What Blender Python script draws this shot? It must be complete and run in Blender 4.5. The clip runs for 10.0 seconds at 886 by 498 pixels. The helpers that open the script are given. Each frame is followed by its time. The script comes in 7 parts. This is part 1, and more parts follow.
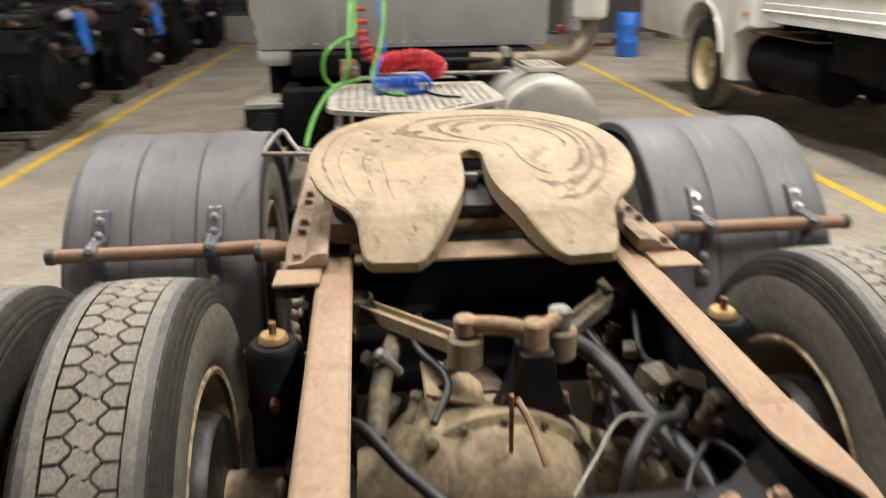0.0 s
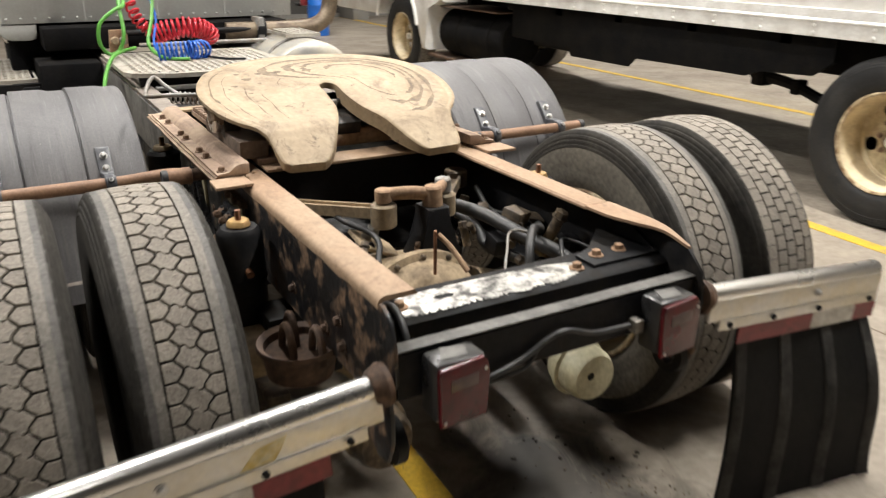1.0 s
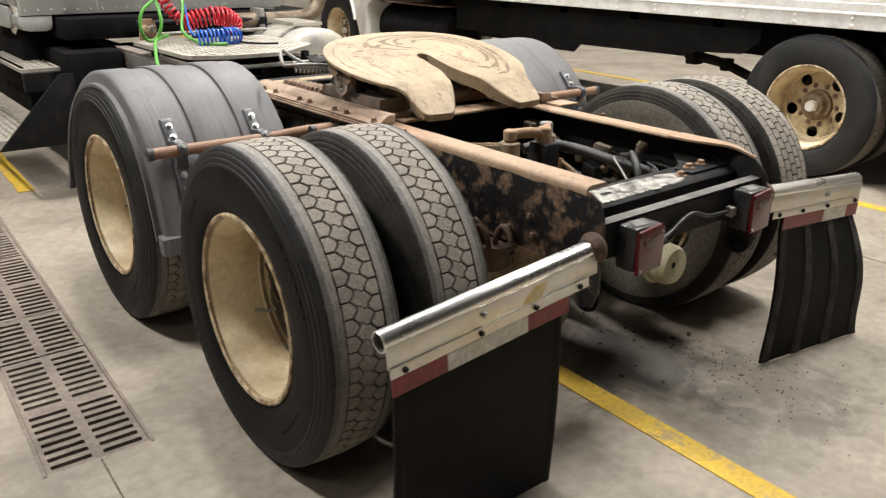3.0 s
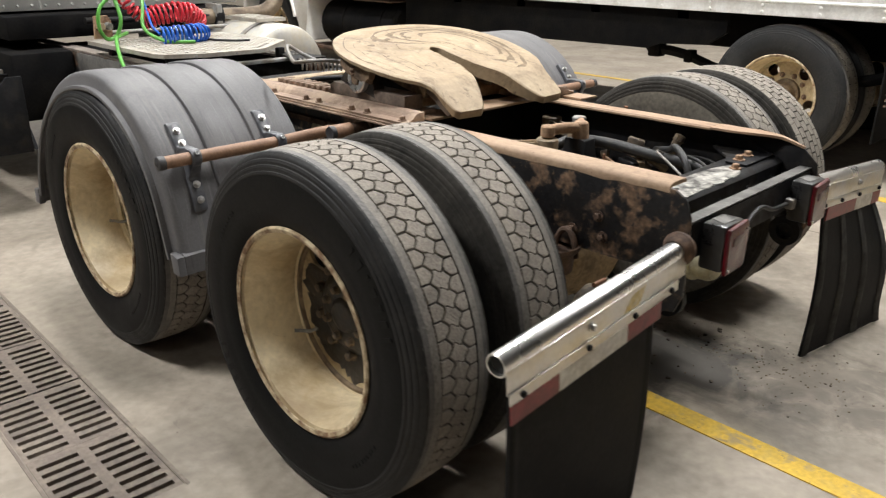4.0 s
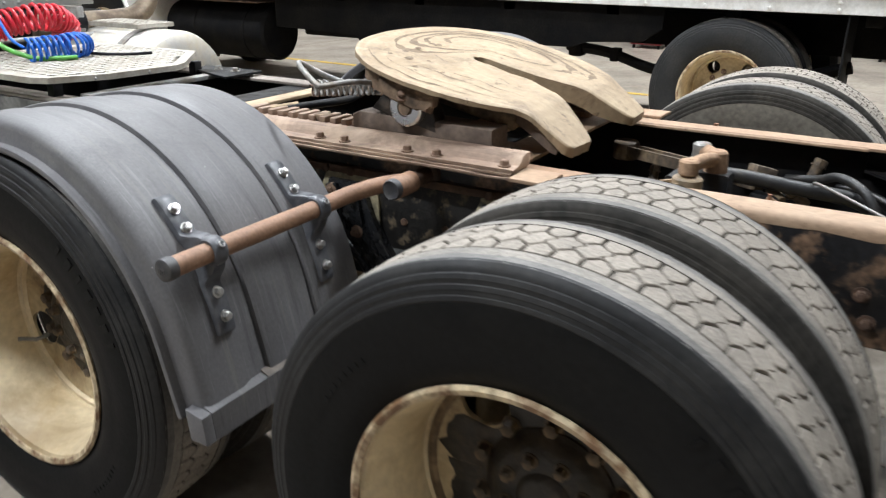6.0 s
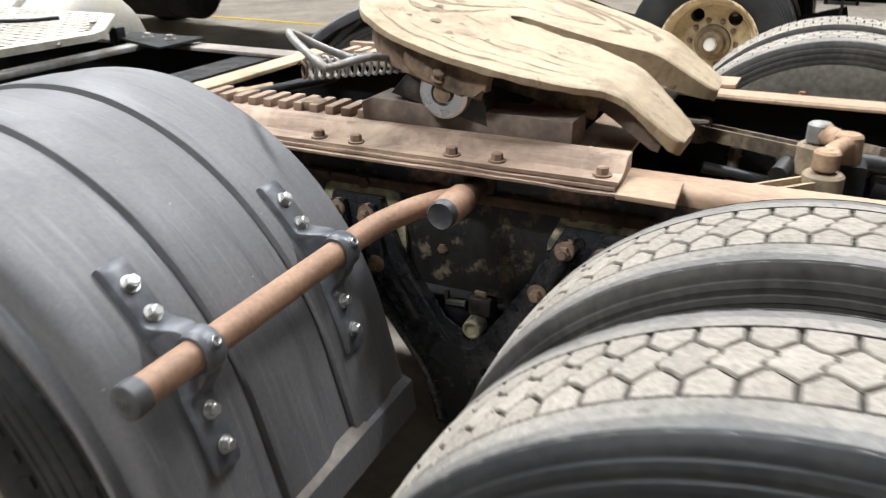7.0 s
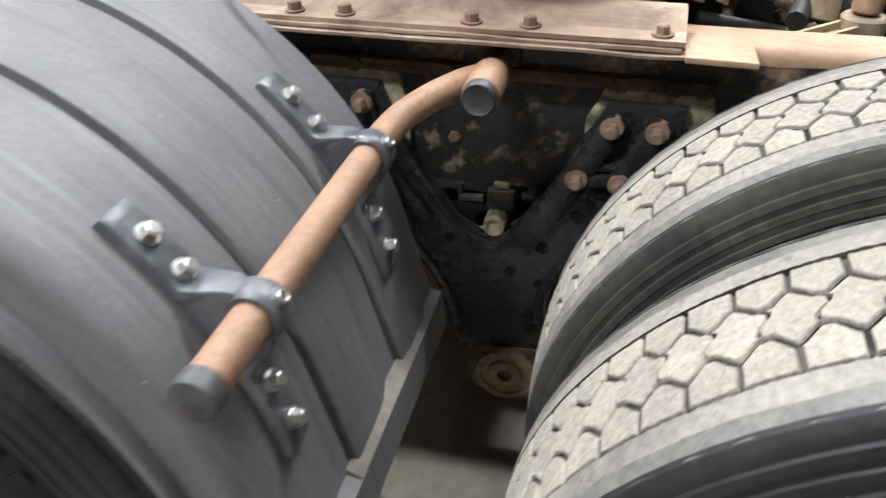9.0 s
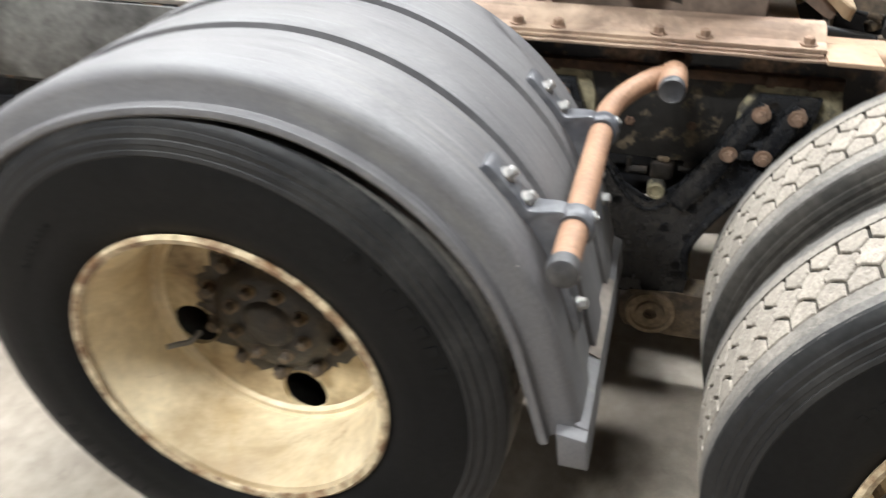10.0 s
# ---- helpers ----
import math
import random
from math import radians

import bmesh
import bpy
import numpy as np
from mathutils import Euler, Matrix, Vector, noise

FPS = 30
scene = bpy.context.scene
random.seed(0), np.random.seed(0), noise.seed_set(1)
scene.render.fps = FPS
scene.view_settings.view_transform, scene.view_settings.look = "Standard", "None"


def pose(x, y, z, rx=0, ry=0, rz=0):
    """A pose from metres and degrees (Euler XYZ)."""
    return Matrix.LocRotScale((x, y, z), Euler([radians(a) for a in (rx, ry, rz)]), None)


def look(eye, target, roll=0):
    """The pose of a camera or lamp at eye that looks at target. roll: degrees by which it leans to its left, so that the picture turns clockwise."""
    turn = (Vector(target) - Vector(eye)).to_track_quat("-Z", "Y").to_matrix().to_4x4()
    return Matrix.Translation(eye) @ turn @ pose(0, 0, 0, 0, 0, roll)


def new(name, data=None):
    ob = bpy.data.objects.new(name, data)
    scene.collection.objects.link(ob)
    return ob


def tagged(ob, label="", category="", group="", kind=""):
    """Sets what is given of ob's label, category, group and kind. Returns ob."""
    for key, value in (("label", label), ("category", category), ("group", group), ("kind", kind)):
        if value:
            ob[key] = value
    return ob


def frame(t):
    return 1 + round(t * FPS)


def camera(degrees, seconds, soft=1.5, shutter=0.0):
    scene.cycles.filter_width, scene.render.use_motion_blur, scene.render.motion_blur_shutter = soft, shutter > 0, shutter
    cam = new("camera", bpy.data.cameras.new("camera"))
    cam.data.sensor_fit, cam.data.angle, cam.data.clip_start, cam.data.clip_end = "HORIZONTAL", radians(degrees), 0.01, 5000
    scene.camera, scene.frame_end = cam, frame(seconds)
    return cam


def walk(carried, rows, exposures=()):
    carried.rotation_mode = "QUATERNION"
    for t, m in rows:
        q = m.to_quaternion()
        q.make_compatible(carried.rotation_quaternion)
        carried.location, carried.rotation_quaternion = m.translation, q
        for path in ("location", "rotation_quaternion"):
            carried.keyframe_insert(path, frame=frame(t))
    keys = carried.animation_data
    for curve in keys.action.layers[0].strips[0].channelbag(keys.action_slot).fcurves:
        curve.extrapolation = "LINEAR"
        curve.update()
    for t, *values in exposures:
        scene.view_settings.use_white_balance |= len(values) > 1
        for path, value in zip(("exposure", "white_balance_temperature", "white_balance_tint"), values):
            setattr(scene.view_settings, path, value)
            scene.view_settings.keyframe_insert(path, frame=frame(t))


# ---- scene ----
cam = camera(59.4, 10.0, soft=1.25, shutter=0.5)
PATH = [
    (0, (-0.235, -1.479, 1.625), (-0.104, 0.395, 0.938), -0.7),
    (0.5, (-0.591, -1.753, 1.584), (0.005, 0.013, 0.859), -0.0),
    (1, (-0.957, -1.995, 1.574), (-0.083, -0.346, 0.854), 0.3),
    (1.5, (-1.277, -2.228, 1.587), (-0.303, -0.637, 0.867), 0.3),
    (2, (-1.557, -2.258, 1.571), (-0.539, -0.697, 0.846), 0.3),
    (2.5, (-1.817, -2.223, 1.572), (-0.75, -0.691, 0.854), 0.4),
    (2.7, (-1.921, -2.198, 1.561), (-0.83, -0.681, 0.846), 0.5),
    (3.8, (-2.22, -1.797, 1.507), (-0.962, -0.42, 0.784), 0.6),
    (4, (-2.252, -1.702, 1.497), (-0.964, -0.351, 0.778), 0.5),
    (4.5, (-2.343, -1.418, 1.474), (-0.977, -0.146, 0.756), 0.6),
    (5, (-2.334, -1.146, 1.451), (-0.883, 0.031, 0.734), 0.6),
    (5.5, (-2.217, -0.8, 1.453), (-0.691, 0.274, 0.735), 0.6),
    (6, (-2.118, -0.483, 1.42), (-0.537, 0.513, 0.705), 0.5),
    (6.2, (-2.073, -0.356, 1.411), (-0.472, 0.606, 0.696), 0.6),
    (7.3, (-1.63, 0.172, 1.338), (0.015, 0.91, 0.472), -0.4),
    (7.5, (-1.595, 0.235, 1.317), (0.061, 0.919, 0.429), -0.4),
    (8, (-1.575, 0.306, 1.293), (0.066, 0.897, 0.315), -0.6),
    (8.5, (-1.563, 0.338, 1.29), (0.041, 0.848, 0.208), -0.8),
    (9, (-1.626, 0.374, 1.31), (-0.038, 0.843, 0.19), -0.9),
    (9.5, (-1.834, 0.5, 1.323), (-0.243, 0.954, 0.199), -0.9),
    (10, (-2.092, 0.595, 1.463), (-0.523, 1.118, 0.339), -1.1),
]
EXPOSURES = [(0.0, -0.3, 6430, 11), (1.0, -0.12, 6400, 11), (2.5, -0.05, 6350, 11), (4.5, -0.17, 6000, 10), (6.0, -0.02, 5700, 9), (7.5, 0.2, 5800, 9), (8.0, 0.13, 5780, 9), (8.7, 0.27, 5750, 9), (9.5, 0.40, 5830, 9), (10.0, 0.52, 5900, 9)]
walk(cam, [(t, look(eye, target, roll)) for t, eye, target, roll in PATH], EXPOSURES)

# ---- world and lights ----
world = bpy.data.worlds.new("world")
scene.world = world
world.use_nodes = True
world.node_tree.nodes["Background"].inputs[0].default_value = (0.75, 0.72, 0.66, 1)
world.node_tree.nodes["Background"].inputs[1].default_value = 0.0

LAMPS = [(-3.9, 2.9, 600), (-5.2, -2.6, 40), (-0.4, 2.4, 235), (2.6, -0.6, 510), (2.2, 5.0, 400), (2.0, 11.5, 290), (7.0, 2.6, 520), (7.2, -2.2, 420), (7.0, 9.5, 470)]

# ---- materials ----
def mat(name, col, rough=0.6, metal=0.0, col2=None, scale=6.0, mix=(0.4, 0.65), grain=0.15, bump=0.2, fine=60.0, spec=0.5, rough2=None, mask2=None, object_space=True, random=0.0, stretch=(1, 1, 1)):
    """A surface with two scales of variation: patches of col2 over col, and a fine grain with relief."""
    m = bpy.data.materials.new(name)
    m.use_nodes = True
    nt = m.node_tree
    b = nt.nodes["Principled BSDF"]
    b.inputs["Roughness"].default_value = rough
    b.inputs["Metallic"].default_value = metal
    b.inputs["Specular IOR Level"].default_value = spec
    tc = nt.nodes.new("ShaderNodeTexCoord")
    mp = nt.nodes.new("ShaderNodeMapping")
    mp.inputs["Scale"].default_value = stretch
    nt.links.new(tc.outputs["Object"], mp.inputs["Vector"])
    big = nt.nodes.new("ShaderNodeTexNoise")
    big.inputs["Scale"].default_value, big.inputs["Detail"].default_value, big.inputs["Roughness"].default_value = scale, 8, 0.62
    small = nt.nodes.new("ShaderNodeTexNoise")
    small.inputs["Scale"].default_value, small.inputs["Detail"].default_value = fine, 6
    for n in (big, small):
        nt.links.new(mp.outputs[0], n.inputs["Vector"])
    ramp = nt.nodes.new("ShaderNodeValToRGB")
    ramp.color_ramp.elements[0].position, ramp.color_ramp.elements[1].position = mix
    ramp.color_ramp.elements[0].color = (*col, 1)
    ramp.color_ramp.elements[1].color = (*(col2 or tuple(c * 0.8 for c in col)), 1)
    nt.links.new(big.outputs["Fac"], ramp.inputs[0])
    vary = nt.nodes.new("ShaderNodeMapRange")
    vary.inputs["From Min"].default_value, vary.inputs["From Max"].default_value = 0.3, 0.7
    vary.inputs["To Min"].default_value, vary.inputs["To Max"].default_value = 1 - grain, 1 + grain
    nt.links.new(small.outputs["Fac"], vary.inputs["Value"])
    mul = nt.nodes.new("ShaderNodeMix")
    mul.data_type, mul.blend_type = "RGBA", "MULTIPLY"
    mul.inputs["Factor"].default_value = 1
    nt.links.new(ramp.outputs[0], mul.inputs["A"])
    nt.links.new(vary.outputs[0], mul.inputs["B"])
    out = mul.outputs["Result"]
    if random:
        info = nt.nodes.new("ShaderNodeNewGeometry")
        rr = nt.nodes.new("ShaderNodeMapRange")
        rr.inputs["To Min"].default_value, rr.inputs["To Max"].default_value = 1 - random, 1 + random
        nt.links.new(info.outputs["Random Per Island"], rr.inputs["Value"])
        mu2 = nt.nodes.new("ShaderNodeMix")
        mu2.data_type, mu2.blend_type = "RGBA", "MULTIPLY"
        mu2.inputs["Factor"].default_value = 1
        nt.links.new(out, mu2.inputs["A"])
        nt.links.new(rr.outputs[0], mu2.inputs["B"])
        out = mu2.outputs["Result"]
    nt.links.new(out, b.inputs["Base Color"])
    rgh = nt.nodes.new("ShaderNodeMapRange")
    rgh.inputs["From Min"].default_value, rgh.inputs["From Max"].default_value = mix
    rgh.inputs["To Min"].default_value, rgh.inputs["To Max"].default_value = rough, rough if rough2 is None else rough2
    nt.links.new(big.outputs["Fac"], rgh.inputs["Value"])
    nt.links.new(rgh.outputs[0], b.inputs["Roughness"])
    if bump:
        bp = nt.nodes.new("ShaderNodeBump")
        bp.inputs["Strength"].default_value, bp.inputs["Distance"].default_value = bump, 0.004
        add = nt.nodes.new("ShaderNodeMath")
        nt.links.new(small.outputs["Fac"], add.inputs[0])
        nt.links.new(big.outputs["Fac"], add.inputs[1])
        nt.links.new(add.outputs[0], bp.inputs["Height"])
        nt.links.new(bp.outputs[0], b.inputs["Normal"])
    return m


def glow(name, col, strength):
    m = bpy.data.materials.new(name)
    m.use_nodes = True
    b = m.node_tree.nodes["Principled BSDF"]
    b.inputs["Base Color"].default_value = (*col, 1)
    b.inputs["Emission Color"].default_value = (*col, 1)
    b.inputs["Emission Strength"].default_value = strength
    return m


RUBBER = mat("tyre_sidewall_rubber", (0.0048, 0.0050, 0.0054), 0.5, col2=(0.0085, 0.0083, 0.008), scale=5, grain=0.25, bump=0.10, spec=0.12, fine=90, rough2=0.62)
TREAD = mat("dusty_tread_rubber", (0.275, 0.243, 0.203), 0.78, col2=(0.205, 0.183, 0.155), scale=9, mix=(0.35, 0.72), grain=0.2, bump=0.8, fine=150, spec=0.35, random=0.10)
TREADRIB = mat("dusty_grey_shoulder_rib", (0.222, 0.201, 0.173), 0.72, col2=(0.115, 0.107, 0.096), scale=8, mix=(0.42, 0.75), grain=0.2, bump=0.6, fine=120, spec=0.38)
RUBBED = mat("rubbed_shoulder_rubber", (0.130, 0.121, 0.110), 0.6, col2=(0.062, 0.059, 0.055), scale=11, mix=(0.4, 0.7), grain=0.2, bump=0.4, fine=120, spec=0.42)
SHOULDER = mat("dusty_shoulder_rubber", (0.0135, 0.0135, 0.014), 0.55, col2=(0.029, 0.0277, 0.0258), scale=9, mix=(0.45, 0.72), grain=0.25, bump=0.2, spec=0.3, fine=80, rough2=0.85)
BETWEEN = mat("dust_filmed_rubber", (0.026, 0.024, 0.021), 0.8, col2=(0.048, 0.043, 0.036), scale=5, mix=(0.4, 0.7), grain=0.25, bump=0.2, spec=0.2, fine=60)
DUSTYWALL = mat("dusty_inner_sidewall", (0.16, 0.145, 0.12), 0.9, col2=(0.11, 0.10, 0.084), scale=3, mix=(0.4, 0.72), grain=0.25, bump=0.2, spec=0.15, fine=60)
# groove rubber and dust, darkened with the shade between the blocks
GROOVE = mat("shaded_groove_rubber", (0.026, 0.024, 0.021), 0.95, col2=(0.095, 0.084, 0.069), scale=17, bump=0.3, spec=0.1)
RIM = mat("cream_wheel_paint", (0.71, 0.60, 0.40), 0.42, col2=(0.50, 0.37, 0.19), scale=6, mix=(0.5, 0.8), grain=0.08, bump=0.08, rough2=0.6)
DISC = mat("grimy_cream_wheel_disc", (0.52, 0.42, 0.25), 0.45, col2=(0.27, 0.19, 0.10), scale=7, mix=(0.42, 0.7), grain=0.12, bump=0.12, rough2=0.7)
RAIL = mat("rusty_frame_steel", (0.30, 0.192, 0.118), 0.68, col2=(0.36, 0.262, 0.172), scale=4.5, mix=(0.36, 0.7), grain=0.14, bump=0.18, fine=90, stretch=(1, 0.6, 1))
ANGLE = mat("dusty_brown_steel", (0.205, 0.138, 0.097), 0.78, col2=(0.29, 0.208, 0.148), scale=5, mix=(0.35, 0.7), grain=0.12, bump=0.25, fine=55)
RAILSIDE = mat("flaking_black_paint_over_rust", (0.0105, 0.0105, 0.012), 0.4, col2=(0.15, 0.092, 0.054), scale=12, mix=(0.505, 0.60), grain=0.5, bump=0.4, rough2=0.85)
BLACK = mat("black_chassis_paint", (0.007, 0.007, 0.008), 0.5, col2=(0.018, 0.015, 0.012), scale=12, mix=(0.48, 0.7), grain=0.3, bump=0.2, rough2=0.8, spec=0.2)
GRIME = mat("oily_brown_grime", (0.06, 0.045, 0.032), 0.6, col2=(0.20, 0.145, 0.085), scale=14, mix=(0.4, 0.7), grain=0.35, bump=0.5, rough2=0.9)
DUST = mat("dusty_tan_casting", (0.33, 0.25, 0.155), 0.85, col2=(0.14, 0.10, 0.065), scale=10, mix=(0.45, 0.75), grain=0.25, bump=0.4)
PLATE = mat("tan_greased_steel", (0.36, 0.275, 0.172), 0.6, col2=(0.275, 0.20, 0.122), scale=4, mix=(0.40, 0.74), grain=0.12, bump=0.25, fine=60)
RUST = mat("brown_rusty_steel", (0.25, 0.115, 0.06), 0.7, col2=(0.15, 0.07, 0.04), scale=16, grain=0.25, bump=0.3)
FENDER = mat("grey_fender_plastic", (0.112, 0.109, 0.112), 0.50, col2=(0.140, 0.136, 0.136), scale=4, mix=(0.4, 0.75), grain=0.1, bump=0.12, fine=140, rough2=0.66, spec=0.4)
CHROME = mat("chrome_plate", (0.86, 0.85, 0.83), 0.26, 1.0, col2=(0.82, 0.80, 0.77), scale=6, grain=0.03, bump=0.0, rough2=0.32)
ZINC = mat("zinc_plated_bolt", (0.58, 0.57, 0.55), 0.42, 1.0, grain=0.15, bump=0.1)
STEEL = mat("dull_grey_steel", (0.27, 0.27, 0.26), 0.5, 0.3, col2=(0.18, 0.15, 0.12), scale=12, grain=0.2, bump=0.2)
RED = mat("red_lamp_lens", (0.085, 0.004, 0.007), 0.22, col2=(0.05, 0.006, 0.008), scale=20, grain=0.1, bump=0.1)
REDTAPE = mat("red_reflective_tape", (0.21, 0.020, 0.026), 0.4, col2=(0.14, 0.018, 0.020), scale=25, grain=0.15, bump=0.05)
WHITETAPE = mat("silver_reflective_tape", (0.62, 0.60, 0.55), 0.4, col2=(0.45, 0.42, 0.36), scale=25, grain=0.15, bump=0.05)
FLAP = mat("black_mudflap_rubber", (0.0062, 0.0062, 0.0068), 0.62, spec=0.12, col2=(0.011, 0.0105, 0.010), scale=6, grain=0.2, bump=0.15)
FLOOR = mat("stained_concrete", (0.345, 0.298, 0.240), 0.45, col2=(0.235, 0.20, 0.16), scale=1.3, mix=(0.36, 0.66), grain=0.16, bump=0.05, fine=22, rough2=0.65)


def add_stains(m, colour, scale, lo, hi, amount):
    """Lays blotchy stains with a shape of their own over a material's colour."""
    nt = m.node_tree
    b = nt.nodes["Principled BSDF"]
    src = b.inputs["Base Color"].links[0].from_socket
    tc = nt.nodes.new("ShaderNodeTexCoord")
    n = nt.nodes.new("ShaderNodeTexNoise")
    n.inputs["Scale"].default_value, n.inputs["Detail"].default_value, n.inputs["Roughness"].default_value, n.inputs["Distortion"].default_value = scale, 9, 0.68, 0.6
    nt.links.new(tc.outputs["Object"], n.inputs["Vector"])
    r = nt.nodes.new("ShaderNodeMapRange")
    r.inputs["From Min"].default_value, r.inputs["From Max"].default_value, r.inputs["To Max"].default_value = lo, hi, amount
    nt.links.new(n.outputs["Fac"], r.inputs["Value"])
    x = nt.nodes.new("ShaderNodeMix")
    x.data_type = "RGBA"
    x.inputs["B"].default_value = (*colour, 1)
    nt.links.new(r.outputs[0], x.inputs["Factor"])
    nt.links.new(src, x.inputs["A"])
    nt.links.new(x.outputs["Result"], b.inputs["Base Color"])


def add_streaks(m, colour, stretch, lo, hi, amount):
    """Long scuffs along one direction."""
    add_stains(m, colour, 1.0, lo, hi, amount)
    nt = m.node_tree
    n = [x for x in nt.nodes if x.bl_idname == "ShaderNodeTexNoise"][-1]
    n.inputs["Distortion"].default_value = 0.0
    mp = nt.nodes.new("ShaderNodeMapping")
    mp.inputs["Scale"].default_value = stretch
    tc = nt.nodes.new("ShaderNodeTexCoord")
    nt.links.new(tc.outputs["Object"], mp.inputs["Vector"])
    nt.links.new(mp.outputs[0], n.inputs["Vector"])


def add_patch(m, colour, centre, size, amount, scale=3.0):
    """A ragged darker patch round one spot of the floor."""
    nt = m.node_tree
    b = nt.nodes["Principled BSDF"]
    src = b.inputs["Base Color"].links[0].from_socket
    tc = nt.nodes.new("ShaderNodeTexCoord")
    mp = nt.nodes.new("ShaderNodeMapping")
    mp.vector_type = "TEXTURE"
    mp.inputs["Location"].default_value, mp.inputs["Scale"].default_value = (*centre, 0), (*size, 1)
    nt.links.new(tc.outputs["Object"], mp.inputs["Vector"])
    ln = nt.nodes.new("ShaderNodeVectorMath")
    ln.operation = "LENGTH"
    nt.links.new(mp.outputs[0], ln.inputs[0])
    n = nt.nodes.new("ShaderNodeTexNoise")
    n.inputs["Scale"].default_value, n.inputs["Detail"].default_value, n.inputs["Roughness"].default_value, n.inputs["Distortion"].default_value = scale, 8, 0.65, 0.8
    nt.links.new(tc.outputs["Object"], n.inputs["Vector"])
    ad = nt.nodes.new("ShaderNodeMath")
    ad.operation = "MULTIPLY_ADD"
    ad.inputs[1].default_value = 2.6
    nt.links.new(n.outputs["Fac"], ad.inputs[0])
    nt.links.new(ln.outputs["Value"], ad.inputs[2])
    r = nt.nodes.new("ShaderNodeMapRange")
    r.inputs["From Min"].default_value, r.inputs["From Max"].default_value, r.inputs["To Min"].default_value, r.inputs["To Max"].default_value = 1.75, 2.25, amount, 0.0
    nt.links.new(ad.outputs[0], r.inputs["Value"])
    x = nt.nodes.new("ShaderNodeMix")
    x.data_type = "RGBA"
    x.inputs["B"].default_value = (*colour, 1)
    nt.links.new(r.outputs[0], x.inputs["Factor"])
    nt.links.new(src, x.inputs["A"])
    nt.links.new(x.outputs["Result"], b.inputs["Base Color"])


add_stains(FLOOR, (0.11, 0.093, 0.073), 0.9, 0.53, 0.74, 0.8)
add_stains(FLOOR, (0.16, 0.135, 0.105), 2.2, 0.55, 0.66, 0.55)
add_stains(FLOOR, (0.13, 0.112, 0.09), 5.0, 0.60, 0.72, 0.6)
add_stains(FLOOR, (0.47, 0.42, 0.35), 2.6, 0.56, 0.75, 0.5)
add_stains(FLOOR, (0.07, 0.06, 0.05), 9.0, 0.66, 0.74, 0.6)
# shade of the truck's rear frame, painted into the floor colour
add_patch(FLOOR, (0.045, 0.04, 0.034), (0.28, -0.36), (0.42, 0.46), 0.90, 3.6)
add_patch(FLOOR, (0.10, 0.085, 0.065), (0.5, -0.85), (0.35, 0.4), 0.6, 7.0)
YELLOW = mat("worn_yellow_line_paint", (0.62, 0.40, 0.035), 0.6, col2=(0.42, 0.30, 0.07), scale=9, mix=(0.5, 0.75), grain=0.15, bump=0.1)
add_stains(YELLOW, (0.26, 0.215, 0.15), 7.0, 0.54, 0.64, 0.75)
add_stains(YELLOW, (0.16, 0.13, 0.09), 30.0, 0.60, 0.68, 0.7)
GRATE = mat("cast_iron_grate", (0.15, 0.12, 0.10), 0.7, col2=(0.23, 0.19, 0.15), scale=8, grain=0.2, bump=0.2)
# near black that stands for the shade inside holes and the trench
DARK = mat("hole_shade_black", (0.01, 0.01, 0.01), 0.9, grain=0.1, bump=0)
WHITEBOX = mat("white_box_panel", (0.86, 0.84, 0.81), 0.35, col2=(0.68, 0.65, 0.6), scale=2, grain=0.04, bump=0.02)
ALU = mat("brushed_aluminium_rail", (0.74, 0.73, 0.70), 0.42, 0.2, col2=(0.58, 0.56, 0.52), scale=6, grain=0.08, bump=0.05)
CABGREY = mat("grey_cab_paint", (0.335, 0.335, 0.312), 0.45, col2=(0.27, 0.265, 0.247), scale=2.5, grain=0.05, bump=0.03)
WHITEPAINT = mat("white_cab_paint", (0.84, 0.83, 0.80), 0.3, col2=(0.62, 0.59, 0.54), scale=3, grain=0.04, bump=0.02)
WALL = mat("painted_block_wall", (0.22, 0.21, 0.19), 0.8, col2=(0.17, 0.16, 0.14), scale=1.5, grain=0.08, bump=0.1)
WALLDARK = mat("dark_wall_cladding", (0.05, 0.047, 0.042), 0.8, col2=(0.07, 0.065, 0.06), scale=1.5, grain=0.1, bump=0.1)
DECK = mat("diamond_tread_aluminium", (0.43, 0.405, 0.355), 0.5, 0.3, col2=(0.31, 0.275, 0.22), scale=7, grain=0.14, bump=0.1)
HOSERED = mat("red_air_hose", (0.55, 0.02, 0.035), 0.35, col2=(0.42, 0.02, 0.03), scale=20, grain=0.08, bump=0.05)
HOSEBLUE = mat("blue_air_hose", (0.012, 0.10, 0.48), 0.35, col2=(0.012, 0.08, 0.36), scale=20, grain=0.08, bump=0.05)
HOSEGREEN = mat("green_cable", (0.10, 0.33, 0.05), 0.4, col2=(0.08, 0.26, 0.04), scale=20, grain=0.08, bump=0.05)
BLUE = mat("blue_drum_paint", (0.015, 0.14, 0.55), 0.35, col2=(0.02, 0.11, 0.42), scale=6, grain=0.1, bump=0.05)
WOOD = mat("grey_pallet_wood", (0.15, 0.12, 0.09), 0.85, col2=(0.09, 0.075, 0.055), scale=5, grain=0.25, bump=0.4, stretch=(1, 8, 8))
PIPE = mat("brown_rusty_pipe", (0.265, 0.152, 0.09), 0.6, col2=(0.19, 0.105, 0.062), scale=11, mix=(0.42, 0.75), grain=0.16, bump=0.2, fine=110)
CLAMP = mat("grey_cast_clamp", (0.058, 0.060, 0.069), 0.32, 0.0, col2=(0.105, 0.106, 0.112), scale=20, grain=0.15, bump=0.15, rough2=0.5)
